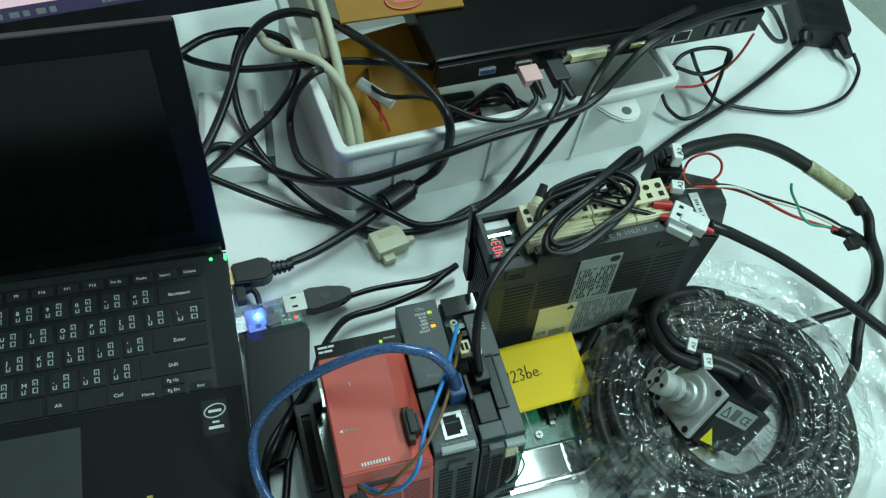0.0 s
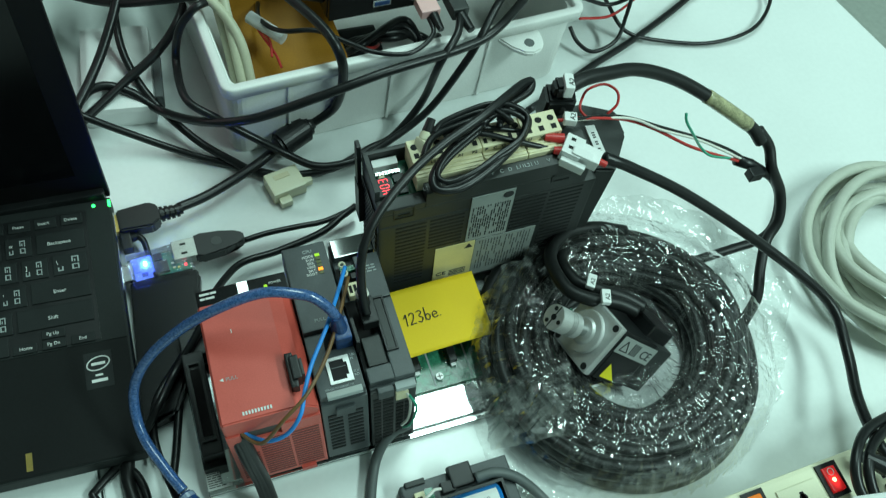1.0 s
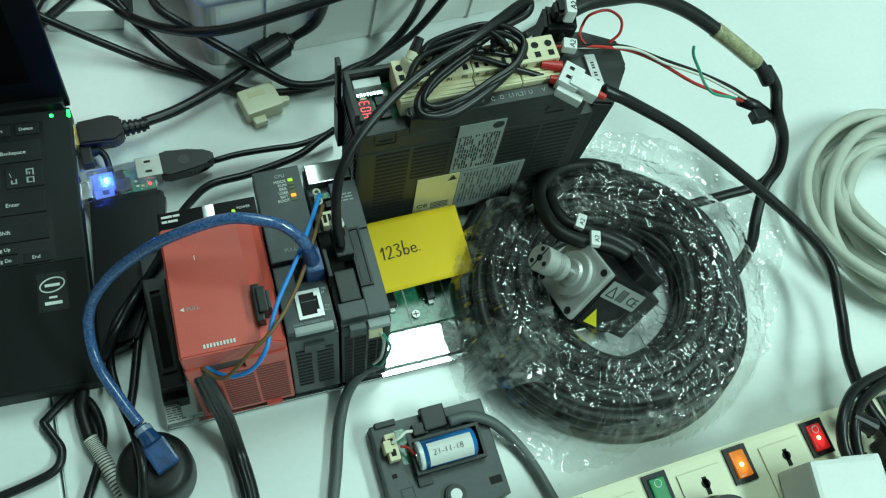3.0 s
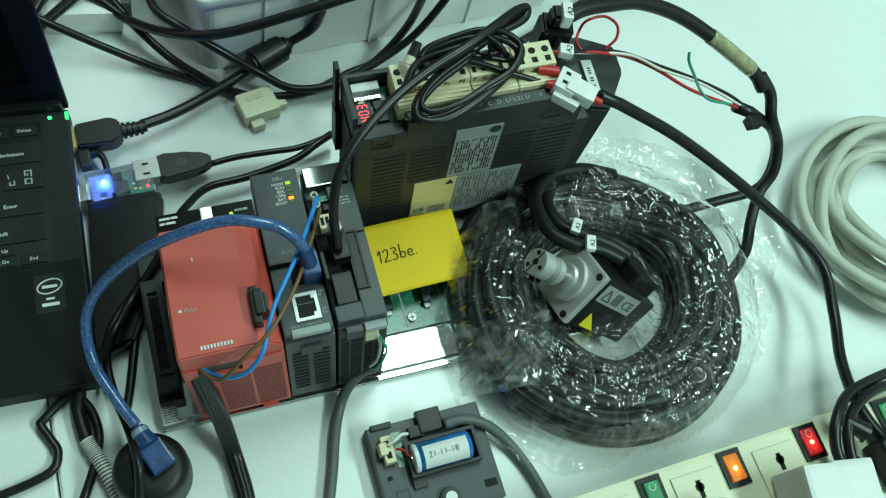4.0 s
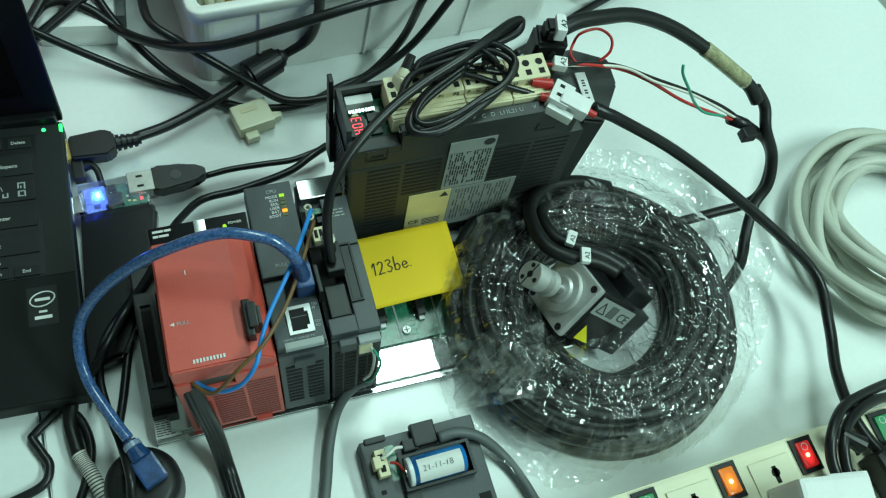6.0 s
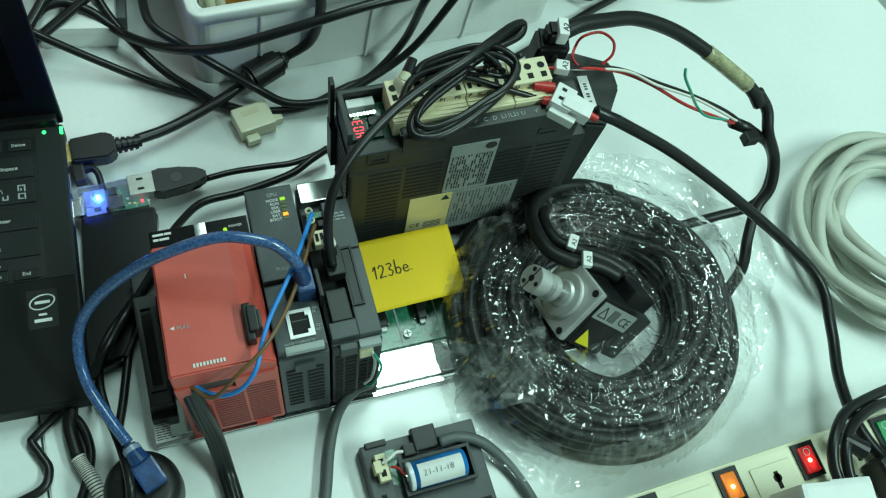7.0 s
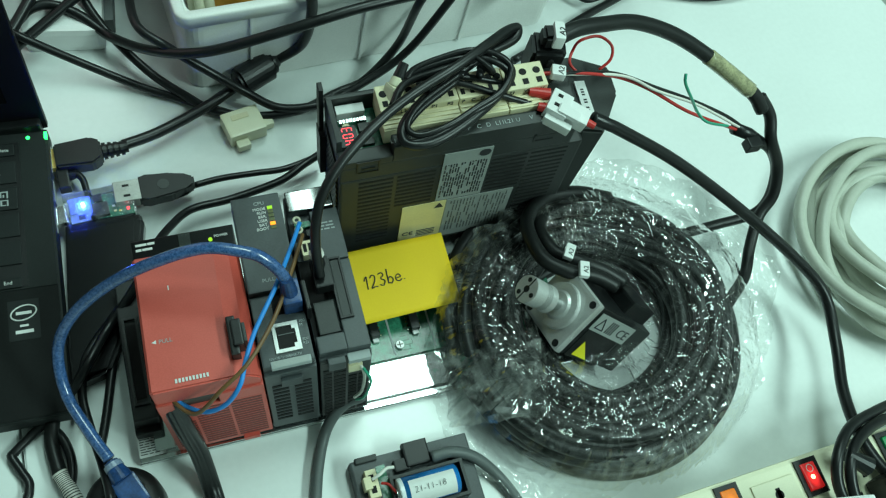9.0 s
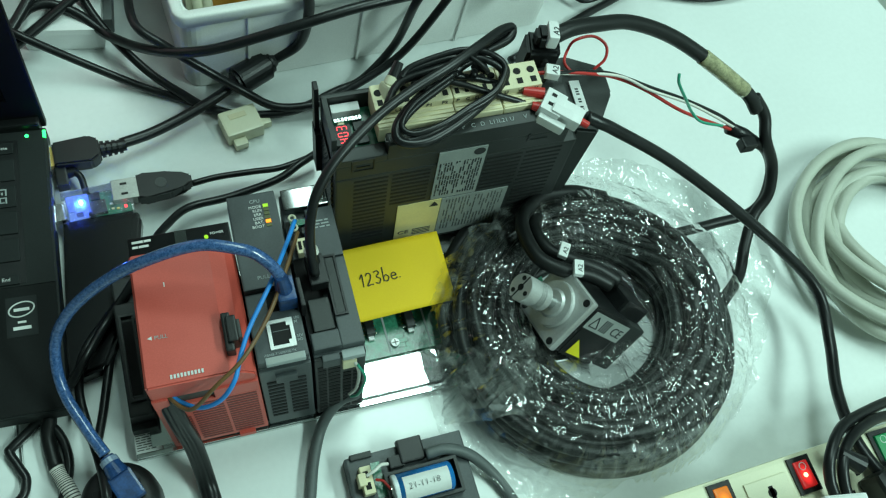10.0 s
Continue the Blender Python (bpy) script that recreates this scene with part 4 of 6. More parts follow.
bars(ic, 0.150, 0.185, 0.0185, 0.0225, 1, 0.0022, 0.0018, 0.0024, RNG, m=Matrix(((1, 0, 0, 0), (0, 0, 1, 0), (0, 1, 0, 0), (0, 0, 0, 1))))
part("taskbar_icon", ic, SILKDIM, bar)
part("neck", box(-0.03, 0.03, 0.045, 0.075, -0.08, 0.12, 0.004), BLACK, mon)
part("foot", box(-0.11, 0.11, 0.0, 0.16, -0.092, -0.078, 0.004), BLACK, mon)

# ---- white box, board and dock behind ----
def rounded_loop(x0, x1, y0, y1, r, n=6):
    pts = []
    for cx, cy, a0 in ((x1 - r, y1 - r, 0), (x0 + r, y1 - r, 90), (x0 + r, y0 + r, 180), (x1 - r, y0 + r, 270)):
        for k in range(n + 1):
            a = radians(a0 + 90 * k / n)
            pts.append((cx + r * math.cos(a), cy + r * math.sin(a)))
    return pts


def ring_wall(x0, x1, y0, y1, r, profile):
    """A closed wall with rounded corners; profile: steps of (inset, height)."""
    bm = bmesh.new()
    loops = []
    for inset, z in profile:
        loops.append([bm.verts.new((x, y, z)) for x, y in rounded_loop(x0 + inset, x1 - inset, y0 + inset, y1 - inset, max(0.001, r - inset))])
    n = len(loops[0])
    for i in range(len(loops)):
        a, b = loops[i], loops[(i + 1) % len(loops)]
        for k in range(n):
            bm.faces.new((a[k], a[(k + 1) % n], b[(k + 1) % n], b[k]))
    return bm


def junction_box():
    m = pose(0.0575, 0.2395, 0.0, 0, 0, 4.6)
    W, D, H = 0.285, 0.200, 0.080
    b = thing("plastic_box", "white open plastic enclosure with mounting ears", "plastic box", m)
    part("bottom", box(0.008, W - 0.008, 0.008, D - 0.008, 0.0, 0.004), BOXWHITE, b)
    part("side", ring_wall(0.003, W - 0.003, 0.003, D - 0.003, 0.012, [(0.002, 0.0), (0.0, 0.002), (0.0, H - 0.006), (0.0045, H - 0.006), (0.0055, 0.003)]), BOXWHITE, b, smooth=False)
    part("rim", ring_wall(-0.0015, W + 0.0015, -0.0015, D + 0.0015, 0.009, [(0.0, H - 0.009), (0.0, H - 0.0015), (0.0004, H - 0.0005), (0.0012, H), (0.0062, H), (0.0070, H - 0.0007), (0.0074, H - 0.009)]), BOXWHITE, b, "rounded white rim", True)
    for x in (0.045, 0.125, 0.205):
        part("rib", box(x, x + 0.002, 0.0012, 0.0040, 0.002, H - 0.012, 0.0006), BOXWHITE, b)
    e = prism([(0.211, 0.001), (0.247, 0.001), (0.245, -0.013), (0.240, -0.019), (0.233, -0.021), (0.226, -0.019), (0.218, -0.011)], H - 0.016, H - 0.011, 0.0012)
    e = part("mounting_ear", e, BOXWHITE, b, "white mounting ear with a hole")
    part("ear_hole", rod((0.233, -0.0105, H - 0.0112), (0.233, -0.0105, H - 0.0106), 0.0040), GREYCABLE, e)
    return b


junction_box()
brd = thing("circuit_card", "brown phenolic card standing in the white box", "circuit board", pose(0.080, 0.262, 0.030, 14, -8, 4))
part("card", box(0.0, 0.080, 0.0, 0.110, 0.0, 0.0022), BOARD, brd)
for hx, hy in ((0.006, 0.006), (0.074, 0.006)):
    part("corner_hole", rod((hx, hy, 0.0021), (hx, hy, 0.0024), 0.0016), PIT, brd)
brd2 = thing("circuit_card", "brown phenolic card with a red stamp", "circuit board", pose(0.080, 0.338, 0.108, 12, 0, 2))
part("card", box(0.0, 0.098, 0.0, 0.075, 0.0, 0.0022), BOARD, brd2)
ring = bmesh.new()
sweep([Vector((0.052 + 0.014 * math.cos(a), 0.012 + 0.008 * math.sin(a), 0.0026)) for a in (2 * math.pi * k / 24 for k in range(24))], 0.0012, 6, ring, True)
add_box(ring, 0.044, 0.060, 0.010, 0.014, 0.0022, 0.0026)
part("stamp", ring, REDWIRE, brd2)
holder = thing("wire_sleeve", "white plastic sleeve with red wire ends", "sleeve", pose(0.098, 0.287, 0.062, 0, 0, 0))
part("tube", rod((-0.008, 0.026, 0.008), (0.012, 0.002, 0.006), 0.0048, 0.0048, 16), WHITE, holder)
part("red_strand", sweep(glide([(-0.006, 0.024, 0.006), (-0.002, 0.010, 0.004), (0.004, -0.006, 0.000), (0.006, -0.016, -0.004)]), 0.0010), REDWIRE, holder)
part("red_strand", sweep(glide([(-0.004, 0.020, 0.006), (0.002, 0.004, 0.004), (0.001, -0.008, 0.000)]), 0.0010), REDWIRE, holder)


loose = thing("wire_bundle", "black wires bunched loosely in the white box", "wires")
for k in range(4):
    part("wire", sweep(glide([(0.150 + 0.004 * k, 0.300 + 0.006 * k, 0.006), (0.172, 0.318 - 0.007 * k, 0.020 + 0.006 * k), (0.205 + 0.005 * k, 0.310 + 0.006 * k, 0.026), (0.232, 0.322 - 0.008 * k, 0.012), (0.250, 0.300 + 0.007 * k, 0.008)]), 0.0030), CABLE, loose, smooth=True)
part("wire", sweep(glide([(0.146, 0.296, 0.008), (0.165, 0.310, 0.022), (0.184, 0.300, 0.030), (0.198, 0.320, 0.012)]), 0.0013), REDWIRE, loose, "thin red wire", True)
part("plug", box(0.160, 0.196, 0.306, 0.334, 0.004, 0.020, 0.003), BLACK, loose)


def dock():
    m = pose(0.1415, 0.2855, 0.0815, 0, 0, 3.0)
    d = thing("docking_station", "long black docking station resting on the white box", "docking station", m)
    W = 0.288
    part("case", box(0, W, 0.004, 0.088, 0.0, 0.0255, 0.0025), GLOSSBLACK, d)
    part("front_panel", box(0.001, W - 0.001, 0.0, 0.0045, 0.001, 0.0225, 0.0008), GLOSSBLACK, d)

    def port(x0, x1, z0, z1, shell, inner, name="port", label=""):
        p = part(name, box(x0, x1, -0.0012, 0.0005, z0, z1, 0.0004), shell, d, label)
        part("port_opening", box(x0 + 0.0012, x1 - 0.0012, -0.0016, -0.0011, z0 + 0.0012, z1 - 0.0012), inner, p)
        return p
    port(0.034, 0.048, 0.008, 0.014, METAL, BLUEPLUG, "usb_port", "blue usb port")
    port(0.064, 0.078, 0.008, 0.014, METAL, PIT, "usb_port")
    p = port(0.107, 0.144, 0.0065, 0.0160, METAL, BEIGE, "dvi_port", "cream dvi port")
    part("port_face", box(0.110, 0.141, -0.0050, -0.0010, 0.0080, 0.0145, 0.0006), BEIGE, p)
    for x in (0.1045, 0.1465):
        part("port_post", rod((x, -0.004, 0.011), (x, 0, 0.011), 0.0024), METAL, p)
    port(0.164, 0.178, 0.008, 0.013, METAL, GOLD, "hdmi_port")
    port(0.203, 0.219, 0.006, 0.0175, METAL, PIT, "network_port")
    for x in (0.236, 0.2505, 0.265):
        port(x, x + 0.0055, 0.005, 0.018, BLACK, GREYCABLE, "usb_port")
    return d


dock()
pk = thing("usb_plug", "pink usb plug with a black cable in the dock", "plug", pose(0.2135, 0.2845, 0.0925, 0, 0, 3))
part("shell", box(-0.0075, 0.0075, -0.016, 0.0, -0.0035, 0.0040, 0.0012), PINK, pk)
part("strain_relief", rod((0.002, -0.016, 0), (0.003, -0.030, -0.002), 0.0036, 0.0024, 14), BLACK, pk)
pk = thing("display_plug", "black video plug in the dock", "plug", pose(0.2365, 0.2855, 0.0925, 0, 0, 3))
part("shell", box(-0.0075, 0.0050, -0.021, 0.0, -0.005, 0.0055, 0.0014), DARK, pk)
part("strain_relief", rod((-0.001, -0.021, 0), (0.001, -0.036, -0.001), 0.0040, 0.0030, 14), BLACK, pk)

ad = thing("power_adapter", "black mains adapter lying on the table", "power adapter", pose(0.535, 0.352, 0.0, 0, 0, -18))
part("case", box(-0.002, 0.048, -0.002, 0.090, 0.0, 0.026, 0.004), BLACK, ad)
part("plug", rod((0.040, 0.002, 0.014), (0.046, -0.022, 0.012), 0.0075, 0.0045, 16), BLACK, ad)
part("collar", rod((0.006, 0.004, 0.014), (0.004, -0.010, 0.012), 0.0085, 0.0060, 16), BLACK, ad)

wa = thing("white_adapter", "off-white power adapter lying behind the laptop", "power adapter", pose(-0.040, 0.290, 0.0, 0, 0, -6))
part("case", box(0.0, 0.052, 0.0, 0.082, 0.0, 0.022, 0.005), WHITE, wa)
part("prong_plate", box(0.052, 0.058, 0.012, 0.060, 0.004, 0.018, 0.001), GREYCABLE, wa)

# ---- motor, bagged cable coil ----
def servo_motor():
    e1, e2, a = Vector((0.652, 0.342, 0.677)), Vector((-0.057, 0.912, -0.406)), Vector((-0.756, 0.227, 0.614))
    m = Matrix((e1, e2, a)).transposed().to_4x4()
    m.translation = Vector((0.2434, 0.0171, 0.0544))
    mo = thing("servo_motor", "small servo motor with a silver flange resting on the coil", "servo motor", m)
    fl = part("flange", box(-0.0200, 0.0200, -0.0200, 0.0200, -0.0060, 0.0, 0.0022), ALU, mo, "square cast aluminium flange")
    part("boss", rod((0, 0, 0), (0, 0, 0.0030), 0.0150, 0.0145, 40, 0.0004), ALU, fl)
    part("boss_step", rod((0, 0, 0.0030), (0, 0, 0.0042), 0.0095, 0.0080, 32), ALU, fl)
    for x in (-0.0162, 0.0162):
        for y in (-0.0162, 0.0162):
            part("bolt_hole", rod((x, y, -0.001), (x, y, 0.0003), 0.0024, seg=14), PIT, fl)
    part("shaft", rod((0, 0, 0.0030), (0, 0, 0.027), 0.0040, 0.0040, 24), METAL, mo)
    cp = bmesh.new()
    for z0, z1, r in ((0.0140, 0.0195, 0.0085), (0.0195, 0.0265, 0.0074), (0.0203, 0.0213, 0.0084), (0.0222, 0.0232, 0.0084), (0.0241, 0.0345, 0.0085)):
        add_rod(cp, (0, 0, z0), (0, 0, z1), r, r, 36, 0.0003)
    c = part("coupling", cp, ALU, mo, "grooved aluminium shaft coupling")
    pit = bmesh.new()
    add_rod(pit, (0, 0, 0.0343), (0, 0, 0.0347), 0.0021)
    for k in range(3):
        an = 0.5 + k * 2.09
        add_rod(pit, (0.0057 * math.cos(an), 0.0057 * math.sin(an), 0.0343), (0.0057 * math.cos(an), 0.0057 * math.sin(an), 0.0347), 0.0015)
    add_box(pit, -0.0084, 0.0084, -0.0004, 0.0004, 0.0343, 0.0347)
    part("coupling_hole", pit, PIT, c)
    part("stator", box(-0.0190, 0.0190, -0.0190, 0.0190, -0.0440, -0.0060, 0.0016), BLACK, mo, "black motor body")
    part("encoder_cover", box(-0.0180, 0.0180, -0.0180, 0.0180, -0.0640, -0.0440, 0.0020), DARK, mo)
    # label on the side that looks to the viewer
    lab = part("warning_label", box(-0.0192, 0.0150, -0.01945, -0.0190, -0.0400, -0.0100), BLACK, mo)
    tri = bmesh.new()
    tri.faces.new([tri.verts.new(p) for p in ((-0.0170, -0.0197, -0.0150), (-0.0170, -0.0197, -0.0300), (-0.0055, -0.0197, -0.0160))])
    part("warning_triangle", tri, YELLOW, lab, "yellow warning triangle")
    pl = part("rating_plate", box(0.0030, 0.0160, -0.0198, -0.0194, -0.0460, -0.0090), LABEL, lab, "dull silver plate")
    text("mark_word", "CE", 0.0090, INK, pl, Matrix(((0, 1, 0, 0.0060), (0, 0, -1, -0.01990), (-1, 0, 0, -0.0330), (0, 0, 0, 1))))
    tri = bmesh.new()
    for k in range(3):
        p = [(0.0055, -0.0120), (0.0135, -0.0150), (0.0055, -0.0200)]
        sweep([Vector((p[k][0], -0.0199, p[k][1])), Vector((p[(k + 1) % 3][0], -0.0199, p[(k + 1) % 3][1]))], 0.0004, 6, tri)
    part("triangle_mark", tri, INK, pl)
    ink = bmesh.new()
    for k in range(4):
        add_box(ink, 0.0050, 0.0140, -0.0200, -0.0197, -0.0235 - k * 0.0020, -0.0225 - k * 0.0020)
    part("small_print", ink, INK, pl)
    for k in range(3):
        part("connector_screw", rod((0.018, -0.006 + k * 0.006, -0.050), (0.021, -0.006 + k * 0.006, -0.050), 0.0016), METAL, mo)
    part("connector", box(0.017, 0.029, -0.012, 0.012, -0.060, -0.036, 0.002), BLACK, mo, "black cable connector")
    return mo


servo_motor()


def coil_of(name, label, centre, R, spread, turns, r, material, seed, squash=1.0, zmin=0.006, height=0.03):
    rng = random.Random(seed)
    th = thing(name, label, "cable coil", pose(*centre))
    for k in range(turns):
        rad = R + spread * rng.uniform(-1, 1)
        dx, dy = rng.uniform(-1, 1) * spread * 0.3, rng.uniform(-1, 1) * spread * 0.3
        z0 = zmin + height * k / turns
        p1, p2, p3 = (rng.uniform(0, 6.28) for _ in range(3))
        n = 72
        pts = []
        for i in range(n):
            a = 2 * math.pi * i / n
            rr = rad * (1 + 0.05 * math.sin(2 * a + p1) + 0.025 * math.sin(3 * a + p2))
            z = z0 + 0.006 * math.sin(a + p3) + 0.003 * math.sin(3 * a + p1)
            pts.append(Vector((dx + rr * math.cos(a), dy + rr * math.sin(a) * squash, max(zmin, z))))
        part("turn", sweep(pts, r, 12, None, True), material, th, smooth=True)
    return th


def bagged_coil():
    """A thick coil packed in layers; each turn wanders between its neighbours' places."""
    rng = random.Random(11)
    th = thing("bagged_cable_coil", "thick coil of black cable inside a clear plastic bag", "cable coil", pose(0.2805, 0.0125, 0.0))
    r = 0.0041
    slots = [(0.0525 + 0.0082 * k, 0.0045) for k in range(6)] + [(0.0565 + 0.0082 * k, 0.0120) for k in range(6)] + [(0.0530 + 0.0084 * k, 0.0195) for k in range(6)] + [(0.0590 + 0.0084 * k, 0.0270) for k in range(5)] + [(0.0640 + 0.0086 * k, 0.0345) for k in range(4)]
    for rad, z0 in slots:
        p1, p2, p3 = (rng.uniform(0, 6.28) for _ in range(3))
        drift, lift = rng.uniform(0.0025, 0.0070), rng.uniform(0.0010, 0.0040)
        stray = rng.uniform(-0.010, 0.012) if z0 < 0.030 else rng.uniform(-0.012, 0.004)
        n, pts = 80, []
        for i in range(n):
            a = 2 * math.pi * i / n
            loose = math.exp(-((a - 0.95) / 0.55) ** 2)
            rr = rad + drift * math.sin(a + p1) + 0.5 * drift * math.sin(2 * a + p2) + stray * loose
            z = z0 + lift * math.sin(2 * a + p3) + 0.5 * lift * math.sin(3 * a + p2) - 0.35 * (z0 - r) * loose
            pts.append(Vector((rr * math.cos(a), rr * math.sin(a) * 0.95, max(r + 0.0004, z))))
        part("turn", sweep(pts, r, 12, None, True), CABLE_SOFT, th, smooth=True)
    return th


bagged_coil()
for pts in ([(0.312, 0.090, 0.036), (0.286, 0.094, 0.045), (0.260, 0.091, 0.050), (0.241, 0.075, 0.055), (0.240, 0.049, 0.060), (0.251, 0.036, 0.062), (0.269, 0.029, 0.060), (0.282, 0.021, 0.056)],
            [(0.316, 0.080, 0.034), (0.289, 0.084, 0.040), (0.264, 0.083, 0.045), (0.250, 0.073, 0.050), (0.251, 0.053, 0.055), (0.264, 0.041, 0.058), (0.278, 0.033, 0.056), (0.290, 0.024, 0.052)]):
    cable("motor_lead", pts, 0.0046, CABLE_SOFT, "short black motor lead with a white marker", "cable")
for x, y, z, a in ((0.2575, 0.0470, 0.0615, -35), (0.2600, 0.0320, 0.0665, -20)):
    tag_ob = thing("wire_marker", "white clip-on wire marker on the motor lead", "wire marker", pose(x, y, z, 0, 0, a))
    part("clip", box(-0.003, 0.003, -0.005, 0.005, -0.001, 0.0032, 0.0008), WHITE, tag_ob)
    text("marker_word", "A2", 0.0042, INK, tag_ob, pose(0.002, -0.003, 0.0033, 0, 0, 90))


BAG_EDGE = [(-3.15, 0.116), (-2.64, 0.126), (-2.19, 0.122), (-1.75, 0.106), (-1.00, 0.108), (-0.47, 0.120), (-0.16, 0.134), (0.07, 0.154), (0.45, 0.149), (0.82, 0.145), (1.29, 0.130), (1.70, 0.098), (2.17, 0.092), (2.70, 0.105), (3.15, 0.116)]


def bag_edge(a):
    for (a0, r0), (a1, r1) in zip(BAG_EDGE, BAG_EDGE[1:]):
        if a0 <= a <= a1:
            t = (a - a0) / (a1 - a0)
            t = t * t * (3 - 2 * t)
            return r0 + (r1 - r0) * t
    return BAG_EDGE[0][1]


def crumple(x, y):
    """Height of a crumpled sheet: soft swells and flat facets that meet in creases."""
    wx, wy = x + 0.007 * noise.noise((x * 34, y * 34, 0.3)), y + 0.007 * noise.noise((x * 34, y * 34, 7.3))
    d1 = noise.voronoi((wx * 48, wy * 48, 0.5))[0]
    d2 = noise.voronoi((wx * 105, wy * 105, 3.5))[0]
    return 0.0050 * (d1[1] - d1[0]) + 0.0026 * (d2[1] - d2[0]) + 0.005 * noise.noise((x * 20, y * 20, 2.0))


def bag():
    """A clear bag pulled round the coil: a crumpled sheet with an uneven hem, open round the motor."""
    b = thing("plastic_bag", "crinkled clear plastic bag round the cable coil", "plastic bag", pose(0.2805, 0.0125, 0.0))
    rings, seg = 150, 640
    grid = []
    for i in range(rings + 1):
        s = i / rings
        ring = []
        for k in range(seg):
            a = -math.pi + 2 * math.pi * k / seg
            edge = bag_edge(a) + 0.005 * noise.noise((math.cos(a) * 9, math.sin(a) * 9, 9.0)) + 0.002 * noise.noise((math.cos(a) * 30, math.sin(a) * 30, 2.0))
            hole = 0.036 + 0.007 * noise.noise((math.cos(a) * 3, math.sin(a) * 3, 1.0))
            x = (1 - s) * (-0.012 + 1.15 * hole * math.cos(a)) + s * edge * math.cos(a)
            y = (1 - s) * (0.008 + hole * math.sin(a) * 0.85) + s * edge * math.sin(a)
            d = math.hypot(x, y / 0.95)
            q = (d - 0.0745) / (0.040 if d > 0.0745 else 0.046)
            z = 0.005 + 0.0415 * max(0.0, 1 - q * q) ** 0.5
            if d < 0.0745:
                z = max(z, 0.030)
            z += crumple(x, y) * (1.0 if d < 0.108 else 0.8)
            ring.append(Vector((x, y, max(0.0012, z))))
        grid.append(ring)
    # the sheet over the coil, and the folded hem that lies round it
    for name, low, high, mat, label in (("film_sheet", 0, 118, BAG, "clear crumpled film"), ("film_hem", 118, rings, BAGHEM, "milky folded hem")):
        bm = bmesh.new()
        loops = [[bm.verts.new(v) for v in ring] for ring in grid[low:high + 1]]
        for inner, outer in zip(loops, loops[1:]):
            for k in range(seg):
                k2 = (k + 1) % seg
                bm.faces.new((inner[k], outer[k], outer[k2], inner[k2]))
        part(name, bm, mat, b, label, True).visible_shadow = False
    # loose film bunched up beside the motor
    wad = bmesh.new()
    n = 15
    jit = random.Random(5)
    mesh = []
    for i in range(n + 1):
        row = []
        for k in range(n + 1):
            u, v = i / n * 2 - 1, k / n * 2 - 1
            x, y = -0.0850 + 0.027 * u + 0.005 * v, -0.0270 + 0.023 * v - 0.006 * u
            x, y = x + jit.uniform(-0.0012, 0.0012), y + jit.uniform(-0.0012, 0.0012)
            z = 0.034 + 0.016 * (1 - u * u) * (1 - v * v) + 0.010 * u + 0.008 * noise.noise((x * 55, y * 55, 6.0)) + jit.uniform(-0.0007, 0.0007)
            row.append(wad.verts.new((x, y, z)))
        mesh.append(row)
    for i in range(n):
        for k in range(n):
            q = (mesh[i][k], mesh[i + 1][k], mesh[i + 1][k + 1], mesh[i][k + 1])
            wad.faces.new((q[0], q[1], q[2]))
            wad.faces.new((q[0], q[2], q[3]))
    part("film_wad", wad, BAGWAD, b, "bunched shiny film").visible_shadow = False
    return b


bag()
coil_of("pale_cable_coil", "coil of pale grey cable on the table", (0.545, 0.023, 0.0), 0.0730, 0.0170, 11, 0.0046, PALECABLE, 12, 0.95, 0.0052, 0.022)

